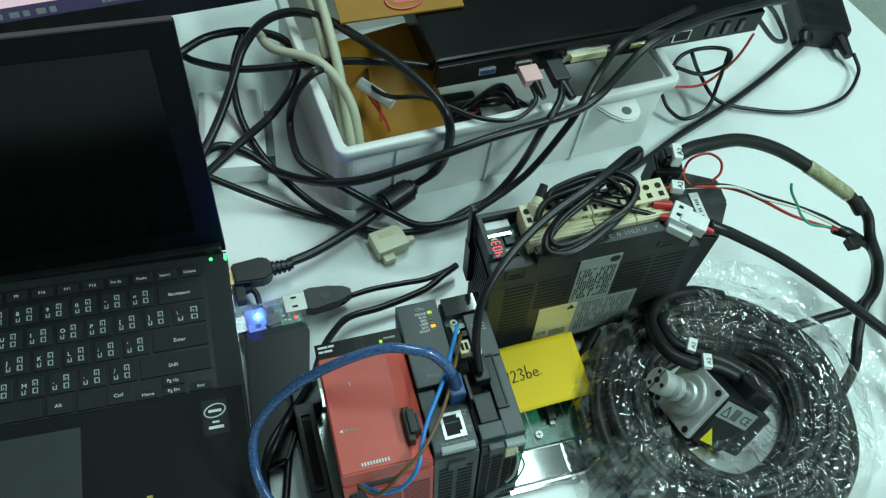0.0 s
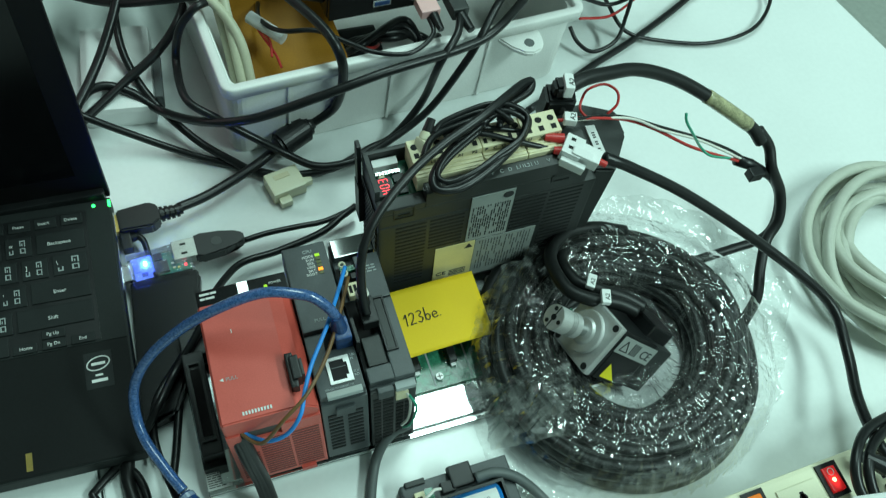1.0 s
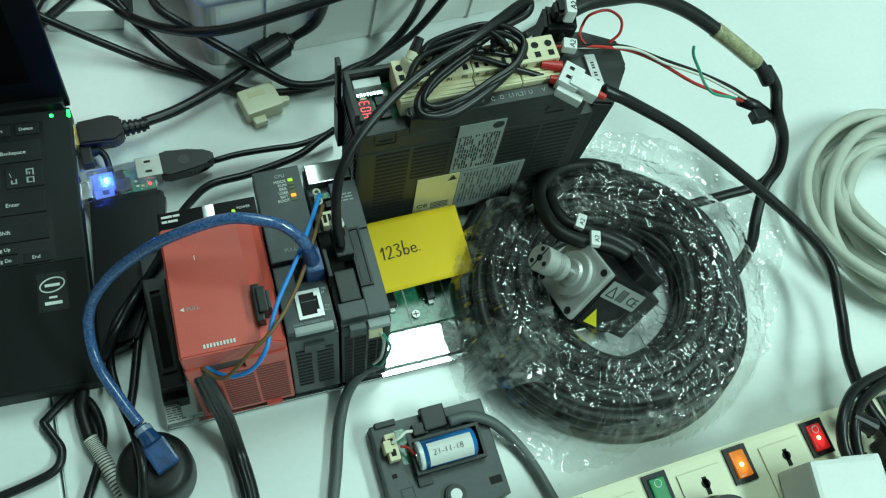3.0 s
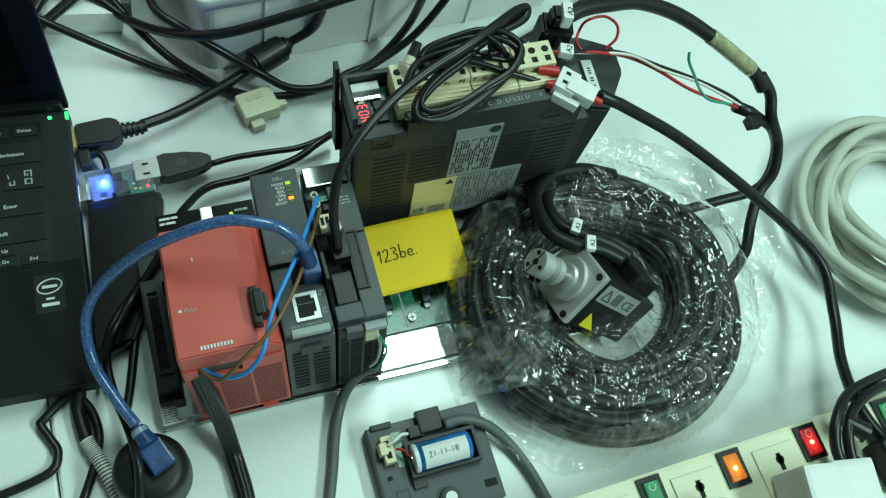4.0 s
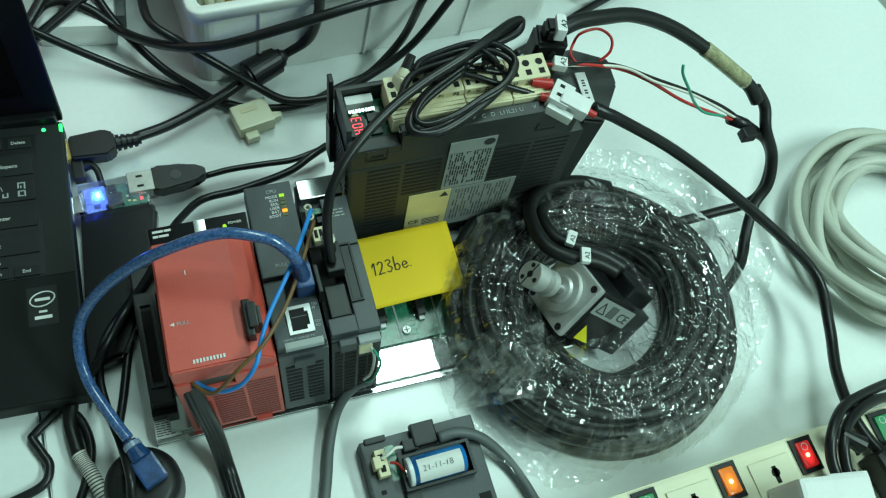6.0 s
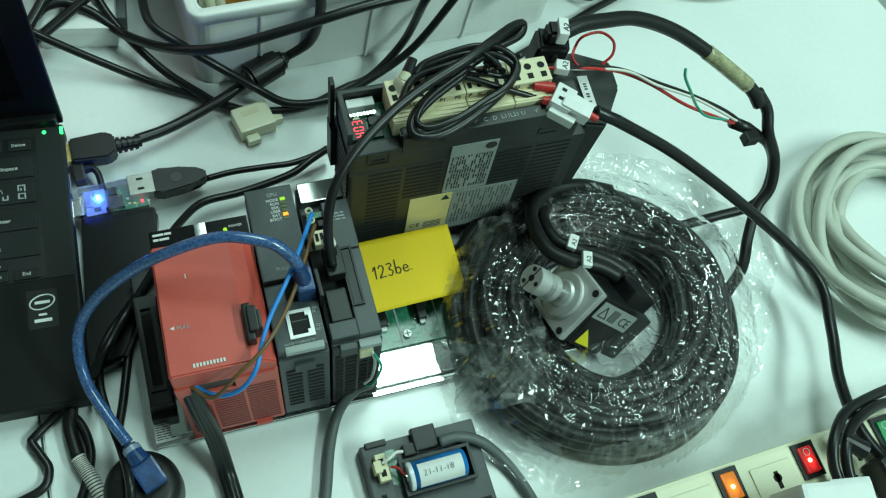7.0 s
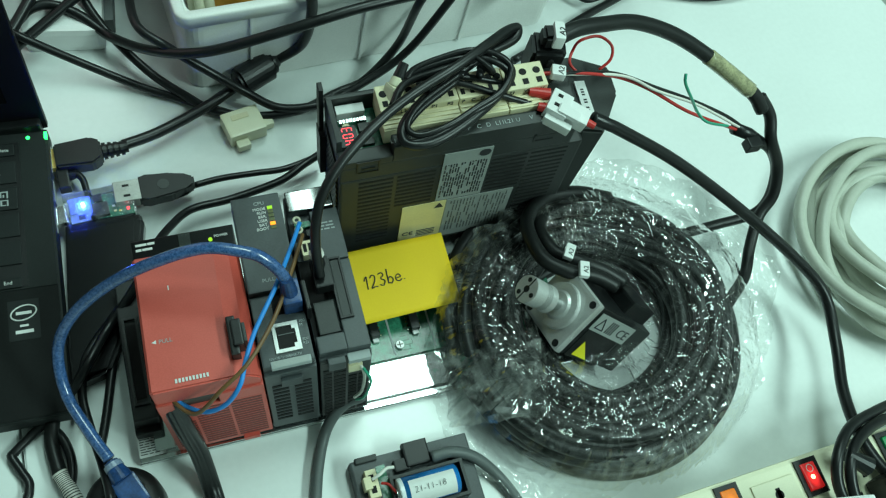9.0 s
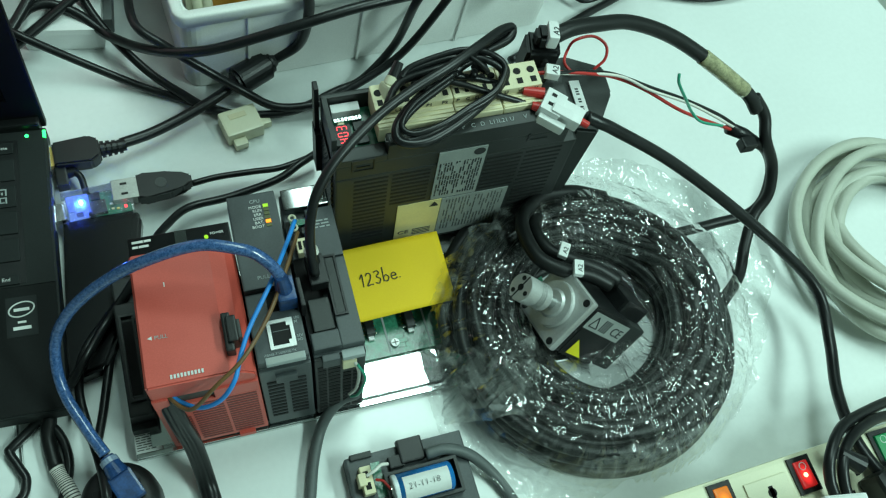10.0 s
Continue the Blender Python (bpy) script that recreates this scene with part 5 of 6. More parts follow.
# ---- battery holder, power strip and small things in front ----
def battery_holder():
    m = pose(0.1030, -0.0350, 0.0, 0, 0, 0.5)
    h = thing("battery_holder", "dark grey plastic battery holder with a cell", "battery holder", m)
    body = bmesh.new()
    add_box(body, 0.0, 0.0720, -0.0600, 0.0, 0.0, 0.0125, 0.0012)
    part("base", body, GREY, h)
    walls = frame_plate(bmesh.new(), 0.0190, 0.0630, -0.0360, -0.0150, 0.0125, 0.0200, 0.0018)
    part("cell_well", walls, DARK, h)
    part("well_floor", box(0.0205, 0.0615, -0.0345, -0.0165, 0.0125, 0.0130), PIT, h)
    part("clamp", add_box(box(0.0310, 0.0460, -0.0120, 0.0020, 0.0125, 0.0190, 0.0010), 0.0240, 0.0330, -0.0130, -0.0060, 0.0125, 0.0175, 0.0008), BLACK, h, "black cable clamp")
    part("notch", box(0.0030, 0.0160, -0.0025, 0.0010, 0.0100, 0.0150, 0.0008), DARK, h)
    con = part("socket", add_box(box(0.0060, 0.0125, -0.0240, -0.0080, 0.0125, 0.0200, 0.0006), 0.0040, 0.0085, -0.0190, -0.0120, 0.0125, 0.0225, 0.0005), BEIGE, h, "cream wire socket")
    part("socket_slot", add_box(box(0.0075, 0.0105, -0.0150, -0.0110, 0.0199, 0.0202), 0.0075, 0.0105, -0.0215, -0.0175, 0.0199, 0.0202), PIT, con)
    part("board", box(0.0140, 0.0195, -0.0270, -0.0060, 0.0122, 0.0128), PCB, h)
    part("lug_ring", rod((0.0385, -0.0520, 0.0120), (0.0385, -0.0520, 0.0165), 0.0070, 0.0062, 24, 0.0008), DARK, h)
    part("lug_hole", rod((0.0385, -0.0520, 0.0165), (0.0385, -0.0520, 0.0168), 0.0035), WHITE, h)
    part("hole", box(0.0615, 0.0690, -0.0520, -0.0475, 0.0124, 0.0128), PIT, h)
    part("hole", box(0.0055, 0.0085, -0.0330, -0.0305, 0.0124, 0.0128), PIT, h)
    part("hatch_line", frame_plate(bmesh.new(), 0.0080, 0.0160, -0.0590, -0.0400, 0.0124, 0.0128, 0.0006), DARK, h)
    part("step", box(0.0190, 0.0280, -0.0420, -0.0360, 0.0125, 0.0150, 0.0006), DARK, h)
    return h


battery_holder()
cell = thing("lithium_cell", "blue and white lithium cell with a date label", "battery", pose(0.1255, -0.0605, 0.0215, 0, 0, 0.5))
part("can", rod((0.0, 0, 0), (0.0345, 0, 0), 0.0083, 0.0083, 40, 0.0008), BATBLUE, cell, "blue printed sleeve", True)
part("end_band", rod((-0.0008, 0, 0), (0.0022, 0, 0), 0.0084, 0.0084, 40, 0.0004), BATWHITE, cell)
lab = bmesh.new()
for k in range(10):
    a0, a1 = math.radians(18 + k * 10.5), math.radians(18 + (k + 1) * 10.5)
    r = 0.00848
    lab.faces.new([lab.verts.new((x, -r * math.cos(a), r * math.sin(a))) for x, a in ((0.0045, a0), (0.0318, a0), (0.0318, a1), (0.0045, a1))])
bmesh.ops.remove_doubles(lab, verts=list(lab.verts), dist=1e-6)
lb = part("paper_label", lab, LABELWHITE, cell, "white paper label", True)
text("date_word", "21-11-18", 0.0052, INK, lb, pose(0.0070, -0.0030, 0.0083, 22, 0, 0), thin=-0.00014)
part("terminal", rod((-0.002, 0, 0), (0, 0, 0), 0.003), METAL, cell)
cable("cell_wire", [(0.1170, -0.0520, 0.020), (0.1205, -0.0540, 0.022), (0.1225, -0.0575, 0.022), (0.1250, -0.0605, 0.021)], 0.0008, REDWIRE, "thin red wire of the cell", "wire")
cable("cell_wire", [(0.1120, -0.0490, 0.022), (0.1170, -0.0475, 0.024), (0.1215, -0.0450, 0.022), (0.1260, -0.0450, 0.020)], 0.0010, WHITEWIRE, "thin white wire of the cell", "wire")


def power_strip():
    m = pose(0.2060, -0.1075, 0.0, 0, 0, 1.6)
    s = thing("power_strip", "cream power strip with lit rocker switches", "power strip", m)
    H = 0.040
    part("case", box(-0.020, 0.330, -0.058, 0.0, 0.0, H, 0.003), CREAM, s)
    for x, mat, lit, word in ((0.0385, SWGREEN, False, "O"), (0.0945, SWORANGE, True, ""), (0.1515, SWRED, True, "O"), (0.2135, SWGREEN, False, "O"), (-0.016, SWGREEN, False, "O")):
        fr = part("switch_frame", frame_plate(bmesh.new(), x, x + 0.0155, -0.0245, -0.0025, H - 0.001, H + 0.0016, 0.0028), BLACK, s, "black switch frame")
        rk = bmesh.new()
        tip = Matrix.Translation((x + 0.0078, -0.0135, H)) @ Matrix.Rotation(radians(-4 if lit else 3), 4, "X")
        add_box(rk, -0.0049, 0.0049, -0.0080, 0.0080, -0.002, 0.0030, 0.0012, m=tip)
        k = part("rocker", rk, mat, fr, "translucent rocker switch")
        if lit:
            part("neon", rod((x + 0.0075, -0.0140, H + 0.0020), (x + 0.0075, -0.0140, H + 0.0034), 0.0014), NEON, k)
        if word:
            pts = [Vector((x + 0.0078 + 0.0022 * math.cos(a), -0.0088 + 0.0022 * math.sin(a), H + 0.0031)) for a in (2 * math.pi * q / 16 for q in range(16))]
            part("switch_mark", sweep(pts, 0.0003, 5, None, True), SILK, k)
    for x in (0.060, 0.118, 0.178, 0.238, 0.002):
        p = part("socket_plate", box(x, x + 0.030, -0.046, -0.0085, H, H + 0.0012, 0.0004), CREAM, s)
        hole = bmesh.new()
        add_rod(hole, (x + 0.016, -0.0175, H + 0.0008), (x + 0.016, -0.0175, H + 0.0016), 0.0028)
        add_box(hole, x + 0.0146, x + 0.0174, -0.0240, -0.0135, H + 0.0008, H + 0.0016)
        add_box(hole, x + 0.0066, x + 0.0088, -0.0400, -0.0310, H + 0.0008, H + 0.0016)
        add_box(hole, x + 0.0216, x + 0.0238, -0.0400, -0.0310, H + 0.0008, H + 0.0016)
        part("socket_hole", hole, PIT, p)
    return s


power_strip()
ch = thing("wall_charger", "white mains charger plugged into the power strip", "charger", pose(0.3245, -0.1545, 0.0415, 0, 0, -10))
part("case", box(0.0, 0.046, -0.030, 0.026, 0.0, 0.036, 0.003), WHITE, ch)
part("edge_band", box(0.020, 0.047, -0.031, 0.027, 0.002, 0.034, 0.002), WHITE, ch)
mk = bmesh.new()
bars(mk, 0.008, 0.026, -0.020, -0.004, 3, 0.0012, 0.0360, 0.0362, RNG)
part("small_print", mk, SILKDIM, ch)
pl = thing("mains_plug", "black mains plug in the power strip", "plug", pose(0.392, -0.140, 0.0415, 0, 0, 10))
part("body", box(0.006, 0.038, -0.022, 0.010, 0.0, 0.022, 0.004), BLACK, pl)
part("cord_guard", rod((0.006, 0.018, 0.014), (-0.004, 0.030, 0.016), 0.0060, 0.0042, 14), BLACK, pl)
pl = thing("mains_plug", "black round mains plug in the power strip", "plug", pose(0.268, -0.143, 0.0415, 0, 0, 0))
part("body", rod((0.012, -0.006, 0.0), (0.012, -0.006, 0.020), 0.0190, 0.0165, 30, 0.003), BLACK, pl)
part("grip", rod((0.012, -0.006, 0.020), (0.012, -0.006, 0.024), 0.0110, 0.0100, 24, 0.001), BLACK, pl)

rd = thing("round_base", "round black rubber base with a blue plug on it", "base", pose(-0.0185, -0.0300, 0.0))
part("puck", lathe([(0.0195, 0.0), (0.0208, 0.0012), (0.0210, 0.006), (0.0204, 0.024), (0.0196, 0.0290), (0.0178, 0.0322), (0.0150, 0.0336), (0.0100, 0.0341), (0.0004, 0.0342)]), CABLE_SOFT, rd, smooth=True)
part("top_slot", add_box(box(-0.012, -0.007, -0.004, 0.006, 0.0340, 0.0344), 0.006, 0.012, 0.002, 0.008, 0.0340, 0.0344), PIT, rd)
bp = thing("usb_plug", "translucent blue usb plug", "plug", pose(-0.0165, -0.0190, 0.0395, 0, 0, -157))
part("shell", box(-0.0066, 0.0066, 0.0, 0.0165, -0.0040, 0.0030, 0.0014), BLUEPLUG, bp)
part("neck", rod((0, -0.011, 0.0005), (0, 0.001, 0.0), 0.0036, 0.0062, 18), BLUEPLUG, bp)
part("cuff", rod((0, -0.0095, 0.0005), (0, -0.0065, 0.0005), 0.0048, 0.0050, 18), FROST, bp, "clear cuff")

bb = thing("hard_drive_case", "black plastic case lying between laptop and rack", "case")
part("case", prism([(-0.0300, 0.1500), (0.0125, 0.1500), (0.0160, 0.1440), (0.0060, 0.0950), (-0.0170, 0.0500), (-0.0390, 0.0450)], 0.0, 0.0130, 0.0022), GLOSSBLACK, bb)
part("lid", prism([(-0.0285, 0.1480), (0.0105, 0.1480), (0.0040, 0.0960), (-0.0180, 0.0520), (-0.0375, 0.0475)], 0.0130, 0.0142, 0.0004), GLOSSBLACK, bb)

cable("mains_cable", [(0.292, -0.146, 0.058), (0.302, -0.147, 0.062), (0.310, -0.156, 0.060), (0.311, -0.172, 0.055), (0.309, -0.190, 0.050)], 0.0038, CABLE, "black mains cord of the round plug")

# plugs on the laptop's side
hp = thing("video_plug", "black video plug in the laptop's side", "plug", pose(-0.0300, 0.1940, 0.0140, 0, 0, 2))
part("shell", prism([(0.0, -0.0085), (0.022, -0.0100), (0.028, -0.0060), (0.028, 0.0065), (0.022, 0.0100), (0.0, 0.0085)], -0.0055, 0.0055, 0.0012), BLACK, hp)
part("tip", box(-0.004, 0.0, -0.0070, 0.0070, -0.0023, 0.0023), GOLD, hp)
for k in range(4):
    part("relief_ring", rod((0.0285 + k * 0.0036, 0.0005, 0), (0.0308 + k * 0.0036, 0.0006, 0), 0.0056 - k * 0.0003, 0.0054 - k * 0.0003, 16), BLACK, hp)
part("relief_core", rod((0.027, 0.0004, 0), (0.044, 0.0012, 0), 0.0042, 0.0038, 14), BLACK, hp)
dg = thing("usb_dongle", "clear usb dongle with a bright blue lamp", "usb dongle", pose(-0.0275, 0.1540, 0.0135, 0, 0, 4))
part("tip", box(-0.0100, 0.0, -0.0060, 0.0060, -0.0022, 0.0022), METAL, dg)
part("board", box(0.001, 0.0385, -0.0085, 0.0085, -0.0010, 0.0006), PCB, dg)
part("chip", add_box(box(0.0150, 0.0240, -0.0070, 0.0020, 0.0006, 0.0036), 0.0060, 0.0100, -0.0060, -0.0030, 0.0006, 0.0020), BLACK, dg)
part("blue_lamp", box(0.0090, 0.0106, 0.0026, 0.0042, 0.0016, 0.0036, 0.0003), LEDBLUE, dg, "bright blue lamp")
part("red_lamp", box(0.0342, 0.0360, -0.0055, -0.0038, 0.0006, 0.0016), LEDRED, dg)
part("red_lamp", box(0.0342, 0.0360, -0.0015, 0.0002, 0.0006, 0.0016), LEDRED, dg)
# plate added to catch the blue glow that scatters in the clear case
part("glow_plate", add_box(box(0.0012, 0.0145, -0.0078, 0.0095, 0.0008, 0.0016, 0.0003), 0.0020, 0.0060, -0.0020, 0.0070, 0.0016, 0.0024, 0.0003), FROST, dg, "added frosted plate that carries the lamp's blue glow")
part("chip", box(0.0160, 0.0215, 0.0035, 0.0085, 0.0006, 0.0026), BLACK, dg)
for x, y, mat in ((0.0265, -0.0052, BEIGE), (0.0295, -0.0058, GOLD), (0.0262, -0.0015, WHITE), (0.0300, -0.0020, BEIGE), (0.0122, -0.0062, WHITE)):
    part("component", box(x, x + 0.0018, y, y + 0.0011, 0.0006, 0.0014), mat, dg)
part("clear_case", box(-0.001, 0.0400, -0.0105, 0.0115, -0.0045, 0.0058, 0.0018), CLEARCASE, dg, "clear plastic case").visible_shadow = False
sp = thing("usb_plug", "small black plug in the laptop's side", "plug", pose(-0.0305, 0.1795, 0.0115, 0, 0, 2))
part("shell", box(0.0, 0.0070, -0.0070, 0.0070, -0.0040, 0.0040, 0.0010), BLACK, sp)
part("neck", rod((0.007, 0.003, 0.0), (0.012, 0.003, 0.001), 0.0034, 0.0026, 12), BLACK, sp)
cable("usb_cable", [(-0.0190, 0.1828, 0.0125), (-0.0160, 0.1780, 0.0120), (-0.0150, 0.1700, 0.0085), (-0.0140, 0.1600, 0.0060), (-0.0120, 0.1480, 0.0160)], 0.0022, CABLE, "thin black cable of the small plug")
up = thing("usb_socket", "metal usb socket and black usb plug", "plug", pose(0.0120, 0.1615, 0.0150, 0, 0, 1))
part("socket_shell", box(-0.0110, 0.0055, -0.0072, 0.0072, -0.0045, 0.0045, 0.0004), DULLMETAL, up)
part("socket_window", add_box(box(-0.0055, -0.0015, -0.0043, -0.0028, 0.0045, 0.0047), -0.0055, -0.0015, 0.0028, 0.0043, 0.0045, 0.0047), PIT, up)
part("shell", prism([(0.0035, -0.0085), (0.0090, -0.0088), (0.0240, -0.0082), (0.0320, -0.0040), (0.0380, -0.0036), (0.0380, 0.0036), (0.0320, 0.0040), (0.0240, 0.0082), (0.0090, 0.0088), (0.0035, 0.0085)], -0.0050, 0.0050, 0.0012), BLACK, up)
part("oval_mark", rod((0.0190, 0, 0.0050), (0.0190, 0, 0.0053), 0.0036), DARK, up)

bc = thing("wire_connector", "loose beige wire connector on the table", "connector", pose(0.0790, 0.1930, 0.0, 0, 0, 12))
part("body", box(0.0, 0.026, 0.0, 0.020, 0.0, 0.012, 0.0015), CREAM, bc)
part("tongue", box(0.026, 0.033, 0.004, 0.014, 0.001, 0.007, 0.0008), CREAM, bc)
part("tongue", box(0.003, 0.012, -0.006, 0.0, 0.001, 0.007, 0.0008), CREAM, bc)
part("window", box(0.006, 0.018, 0.012, 0.016, 0.0118, 0.0124), BEIGE, bc)

# yellow note
nt_ = thing("sticky_note", "yellow paper note with a handwritten word", "paper note", pose(0.1275, 0.0412, 0.0240, 13, 0, 2.0))
bm = bmesh.new()
bmesh.ops.create_grid(bm, x_segments=16, y_segments=12, size=0.5)
for v in bm.verts:
    x, y = v.co.x + 0.5, v.co.y + 0.5
    v.co = Vector((x * 0.0665, y * 0.0460, 0.0016 * math.sin(x * 3.0) - 0.002 * x * y))
bmesh.ops.solidify(bm, geom=list(bm.faces), thickness=0.0002)
part("paper", bm, NOTE, nt_, smooth=True)
# the word 123be. in pen strokes that follow the paper
STROKES = (
    (0.00, [(0.0, 0.68), (0.22, 1.0), (0.20, 0.5), (0.17, 0.0)]),
    (0.48, [(0.0, 0.80), (0.20, 1.0), (0.40, 0.84), (0.30, 0.45), (0.0, 0.02), (0.28, 0.06), (0.50, 0.04)]),
    (1.16, [(0.0, 0.92), (0.25, 1.0), (0.40, 0.80), (0.16, 0.56), (0.44, 0.32), (0.25, 0.0), (0.0, 0.10)]),
    (1.84, [(0.05, 1.15), (0.02, 0.6), (0.0, 0.02), (0.05, 0.38), (0.25, 0.50), (0.42, 0.26), (0.24, 0.0), (0.03, 0.08)]),
    (2.46, [(0.0, 0.26), (0.22, 0.28), (0.42, 0.34), (0.26, 0.54), (0.04, 0.40), (0.04, 0.12), (0.25, 0.0), (0.48, 0.12)]),
    (3.10, [(0.0, 0.04), (0.03, 0.04), (0.06, 0.05)]),
)
for shift, line in STROKES:
    pen = []
    for px, py in line:
        x, y = 0.0095 + 0.0080 * (px + shift), 0.0205 + 0.0080 * py + 0.0012 * shift * 0.3
        u, v = x / 0.0665, y / 0.0460
        pen.append((x, y, 0.0016 * math.sin(u * 3.0) - 0.002 * u * v + 0.0004))
    part("pen_stroke", sweep(glide(pen, 5), 0.00034, 6), INK, nt_)

# motor connectors at the end of the drive
cb = thing("cable_connector", "black motor cable connector with a white marker", "connector")
part("housing", prism([(0.2625, 0.0960), (0.2760, 0.0925), (0.2950, 0.1180), (0.2965, 0.1370), (0.2750, 0.1480), (0.2640, 0.1470)], 0.0, 0.1220, 0.0015), DARK, cb)
hood = part("hood", prism([(0.2340, 0.1290), (0.2530, 0.1255), (0.2570, 0.1400), (0.2380, 0.1450)], 0.1300, 0.1560, 0.0020), BLACK, cb)
part("hood_top", prism([(0.2380, 0.1305), (0.2510, 0.1285), (0.2540, 0.1390), (0.2400, 0.1410)], 0.1560, 0.1660, 0.0020), BLACK, hood)
part("hood_screw", rod((0.2450, 0.1275, 0.149), (0.2446, 0.1252, 0.149), 0.0022), PIT, hood)
mk = part("marker_strip", box(0.0, 0.0065, 0.0, 0.0250, 0.0, 0.0014), WHITE, cb, "white marker strip with small print")
mk.matrix_local = pose(0.2675, 0.1035, 0.1225, 0, 0, -4)
ink = bmesh.new()
for k in range(9):
    if k not in (2, 5):
        add_box(ink, 0.0022, 0.0042, 0.0040 + k * 0.0018, 0.0050 + k * 0.0018, 0.0014, 0.0016)
part("small_print", ink, INK, mk)
wq = part("marker_clip", box(-0.003, 0.003, -0.006, 0.006, -0.0045, 0.0050, 0.0014), WHITE, cb, "white clip-on marker")
wq.matrix_local = pose(0.2470, 0.1330, 0.1640, 0, 0, -15)
text("marker_word", "A2", 0.0048, INK, wq, pose(0.0022, -0.004, 0.0052, 0, 0, 80))
wc = thing("plug_housing", "white nylon plug with red crimp terminals", "connector", pose(0.2340, 0.1035, 0.1480, 0, 5, -40) @ Matrix.Scale(0.80, 4))
part("shell", add_box(box(0.002, 0.017, -0.0095, 0.0095, -0.006, 0.006, 0.0012), 0.014, 0.032, -0.0060, 0.0075, -0.0055, 0.0050, 0.0012), WHITE, wc)
part("shell_half", add_box(box(0.004, 0.024, -0.0135, -0.0085, -0.007, 0.001, 0.0012), 0.010, 0.026, -0.0085, -0.0005, 0.004, 0.0078, 0.0012), WHITE, wc)
part("slot", add_box(box(0.0060, 0.0095, 0.0035, 0.0060, 0.0058, 0.0064), 0.0060, 0.0095, -0.0045, -0.0020, 0.0058, 0.0064), PIT, wc)
for tail, head in (((0.2262, 0.1100, 0.1490), (0.2372, 0.1062, 0.1490)), ((0.2290, 0.1010, 0.1470), (0.2395, 0.0960, 0.1475))):
    back = wc.matrix_world.inverted()
    part("crimp", rod(back @ Vector(tail), back @ Vector(head), 0.0029, 0.0042, 16), REDWIRE, wc, "red crimp sleeve")
part("crimp", rod((0.031, 0.001, 0.0), (0.038, 0.0015, -0.001), 0.0026, 0.0026, 12), REDWIRE, wc)
wm = thing("wire_marker", "white wire marker on the red wire", "wire marker", pose(0.2446, 0.1165, 0.1525, 0, 0, -20))
part("clip", box(-0.004, 0.004, -0.0035, 0.0035, -0.002, 0.0036, 0.001), WHITE, wm)
text("marker_word", "A2", 0.0045, INK, wm, pose(0.0022, -0.003, 0.0037, 0, 0, 80))

# ---- cables ----
cable("video_cable", [(0.011, 0.198, 0.014), (0.030, 0.204, 0.012), (0.050, 0.212, 0.012), (0.071, 0.221, 0.014), (0.088, 0.230, 0.016)], 0.0036, CABLE, "thick black video cable")
cable("video_cable", [(0.121, 0.247, 0.018), (0.138, 0.246, 0.035), (0.141, 0.240, 0.075), (0.137, 0.244, 0.100), (0.129, 0.265, 0.105), (0.112, 0.297, 0.105), (0.093, 0.323, 0.105), (0.073, 0.353, 0.100), (0.051, 0.371, 0.095), (0.028, 0.375, 0.085), (0.009, 0.365, 0.070), (-0.005, 0.342, 0.055), (-0.021, 0.318, 0.040), (-0.041, 0.290, 0.030), (-0.067, 0.259, 0.020), (-0.087, 0.239, 0.010)], 0.0036, CABLE, "thick black video cable looping over the white box")
cable("power_cable", [(-0.067, 0.367, 0.050), (-0.052, 0.374, 0.055), (-0.040, 0.377, 0.060), (-0.015, 0.392, 0.060), (0.017, 0.393, 0.060), (0.042, 0.379, 0.060), (0.049, 0.357, 0.055), (0.040, 0.336, 0.050), (0.021, 0.319, 0.040), (-0.004, 0.306, 0.030), (-0.038, 0.285, 0.020), (-0.067, 0.268, 0.012), (-0.094, 0.253, 0.008)], 0.0034, CABLE, "black cable looped behind the laptop")
cable("power_cable", [(-0.075, 0.416, 0.050), (-0.059, 0.403, 0.050), (-0.042, 0.391, 0.050), (-0.029, 0.377, 0.050), (0.002, 0.353, 0.060), (0.042, 0.330, 0.080), (0.075, 0.319, 0.090), (0.116, 0.308, 0.092), (0.142, 0.299, 0.092)], 0.003, CABLE, "black cable running to the dock")
cable("display_cable", [(0.012, 0.391, 0.060), (0.001, 0.371, 0.050), (-0.003, 0.350, 0.040), (-0.001, 0.323, 0.030), (0.011, 0.291, 0.020), (0.035, 0.255, 0.012), (0.057, 0.233, 0.008), (0.072, 0.221, 0.006), (0.097, 0.212, 0.006), (0.128, 0.210, 0.008), (0.159, 0.221, 0.008), (0.180, 0.226, 0.012), (0.205, 0.239, 0.030), (0.211, 0.233, 0.080), (0.228, 0.248, 0.092), (0.236, 0.266, 0.093)], 0.003, CABLE, "black cable lying on the table up to the dock")
cable("power_cable", [(-0.083, 0.269, 0.012), (-0.060, 0.284, 0.018), (-0.040, 0.297, 0.025), (-0.030, 0.304, 0.028), (-0.017, 0.305, 0.028), (-0.001, 0.297, 0.024), (0.017, 0.279, 0.020), (0.042, 0.247, 0.042), (0.073, 0.230, 0.058), (0.121, 0.224, 0.078), (0.168, 0.228, 0.087), (0.230, 0.239, 0.086), (0.261, 0.249, 0.090), (0.305, 0.271, 0.115), (0.364, 0.291, 0.115), (0.424, 0.304, 0.110), (0.456, 0.314, 0.100)], 0.0034, CABLE, "long black cable passing in front of the white box")
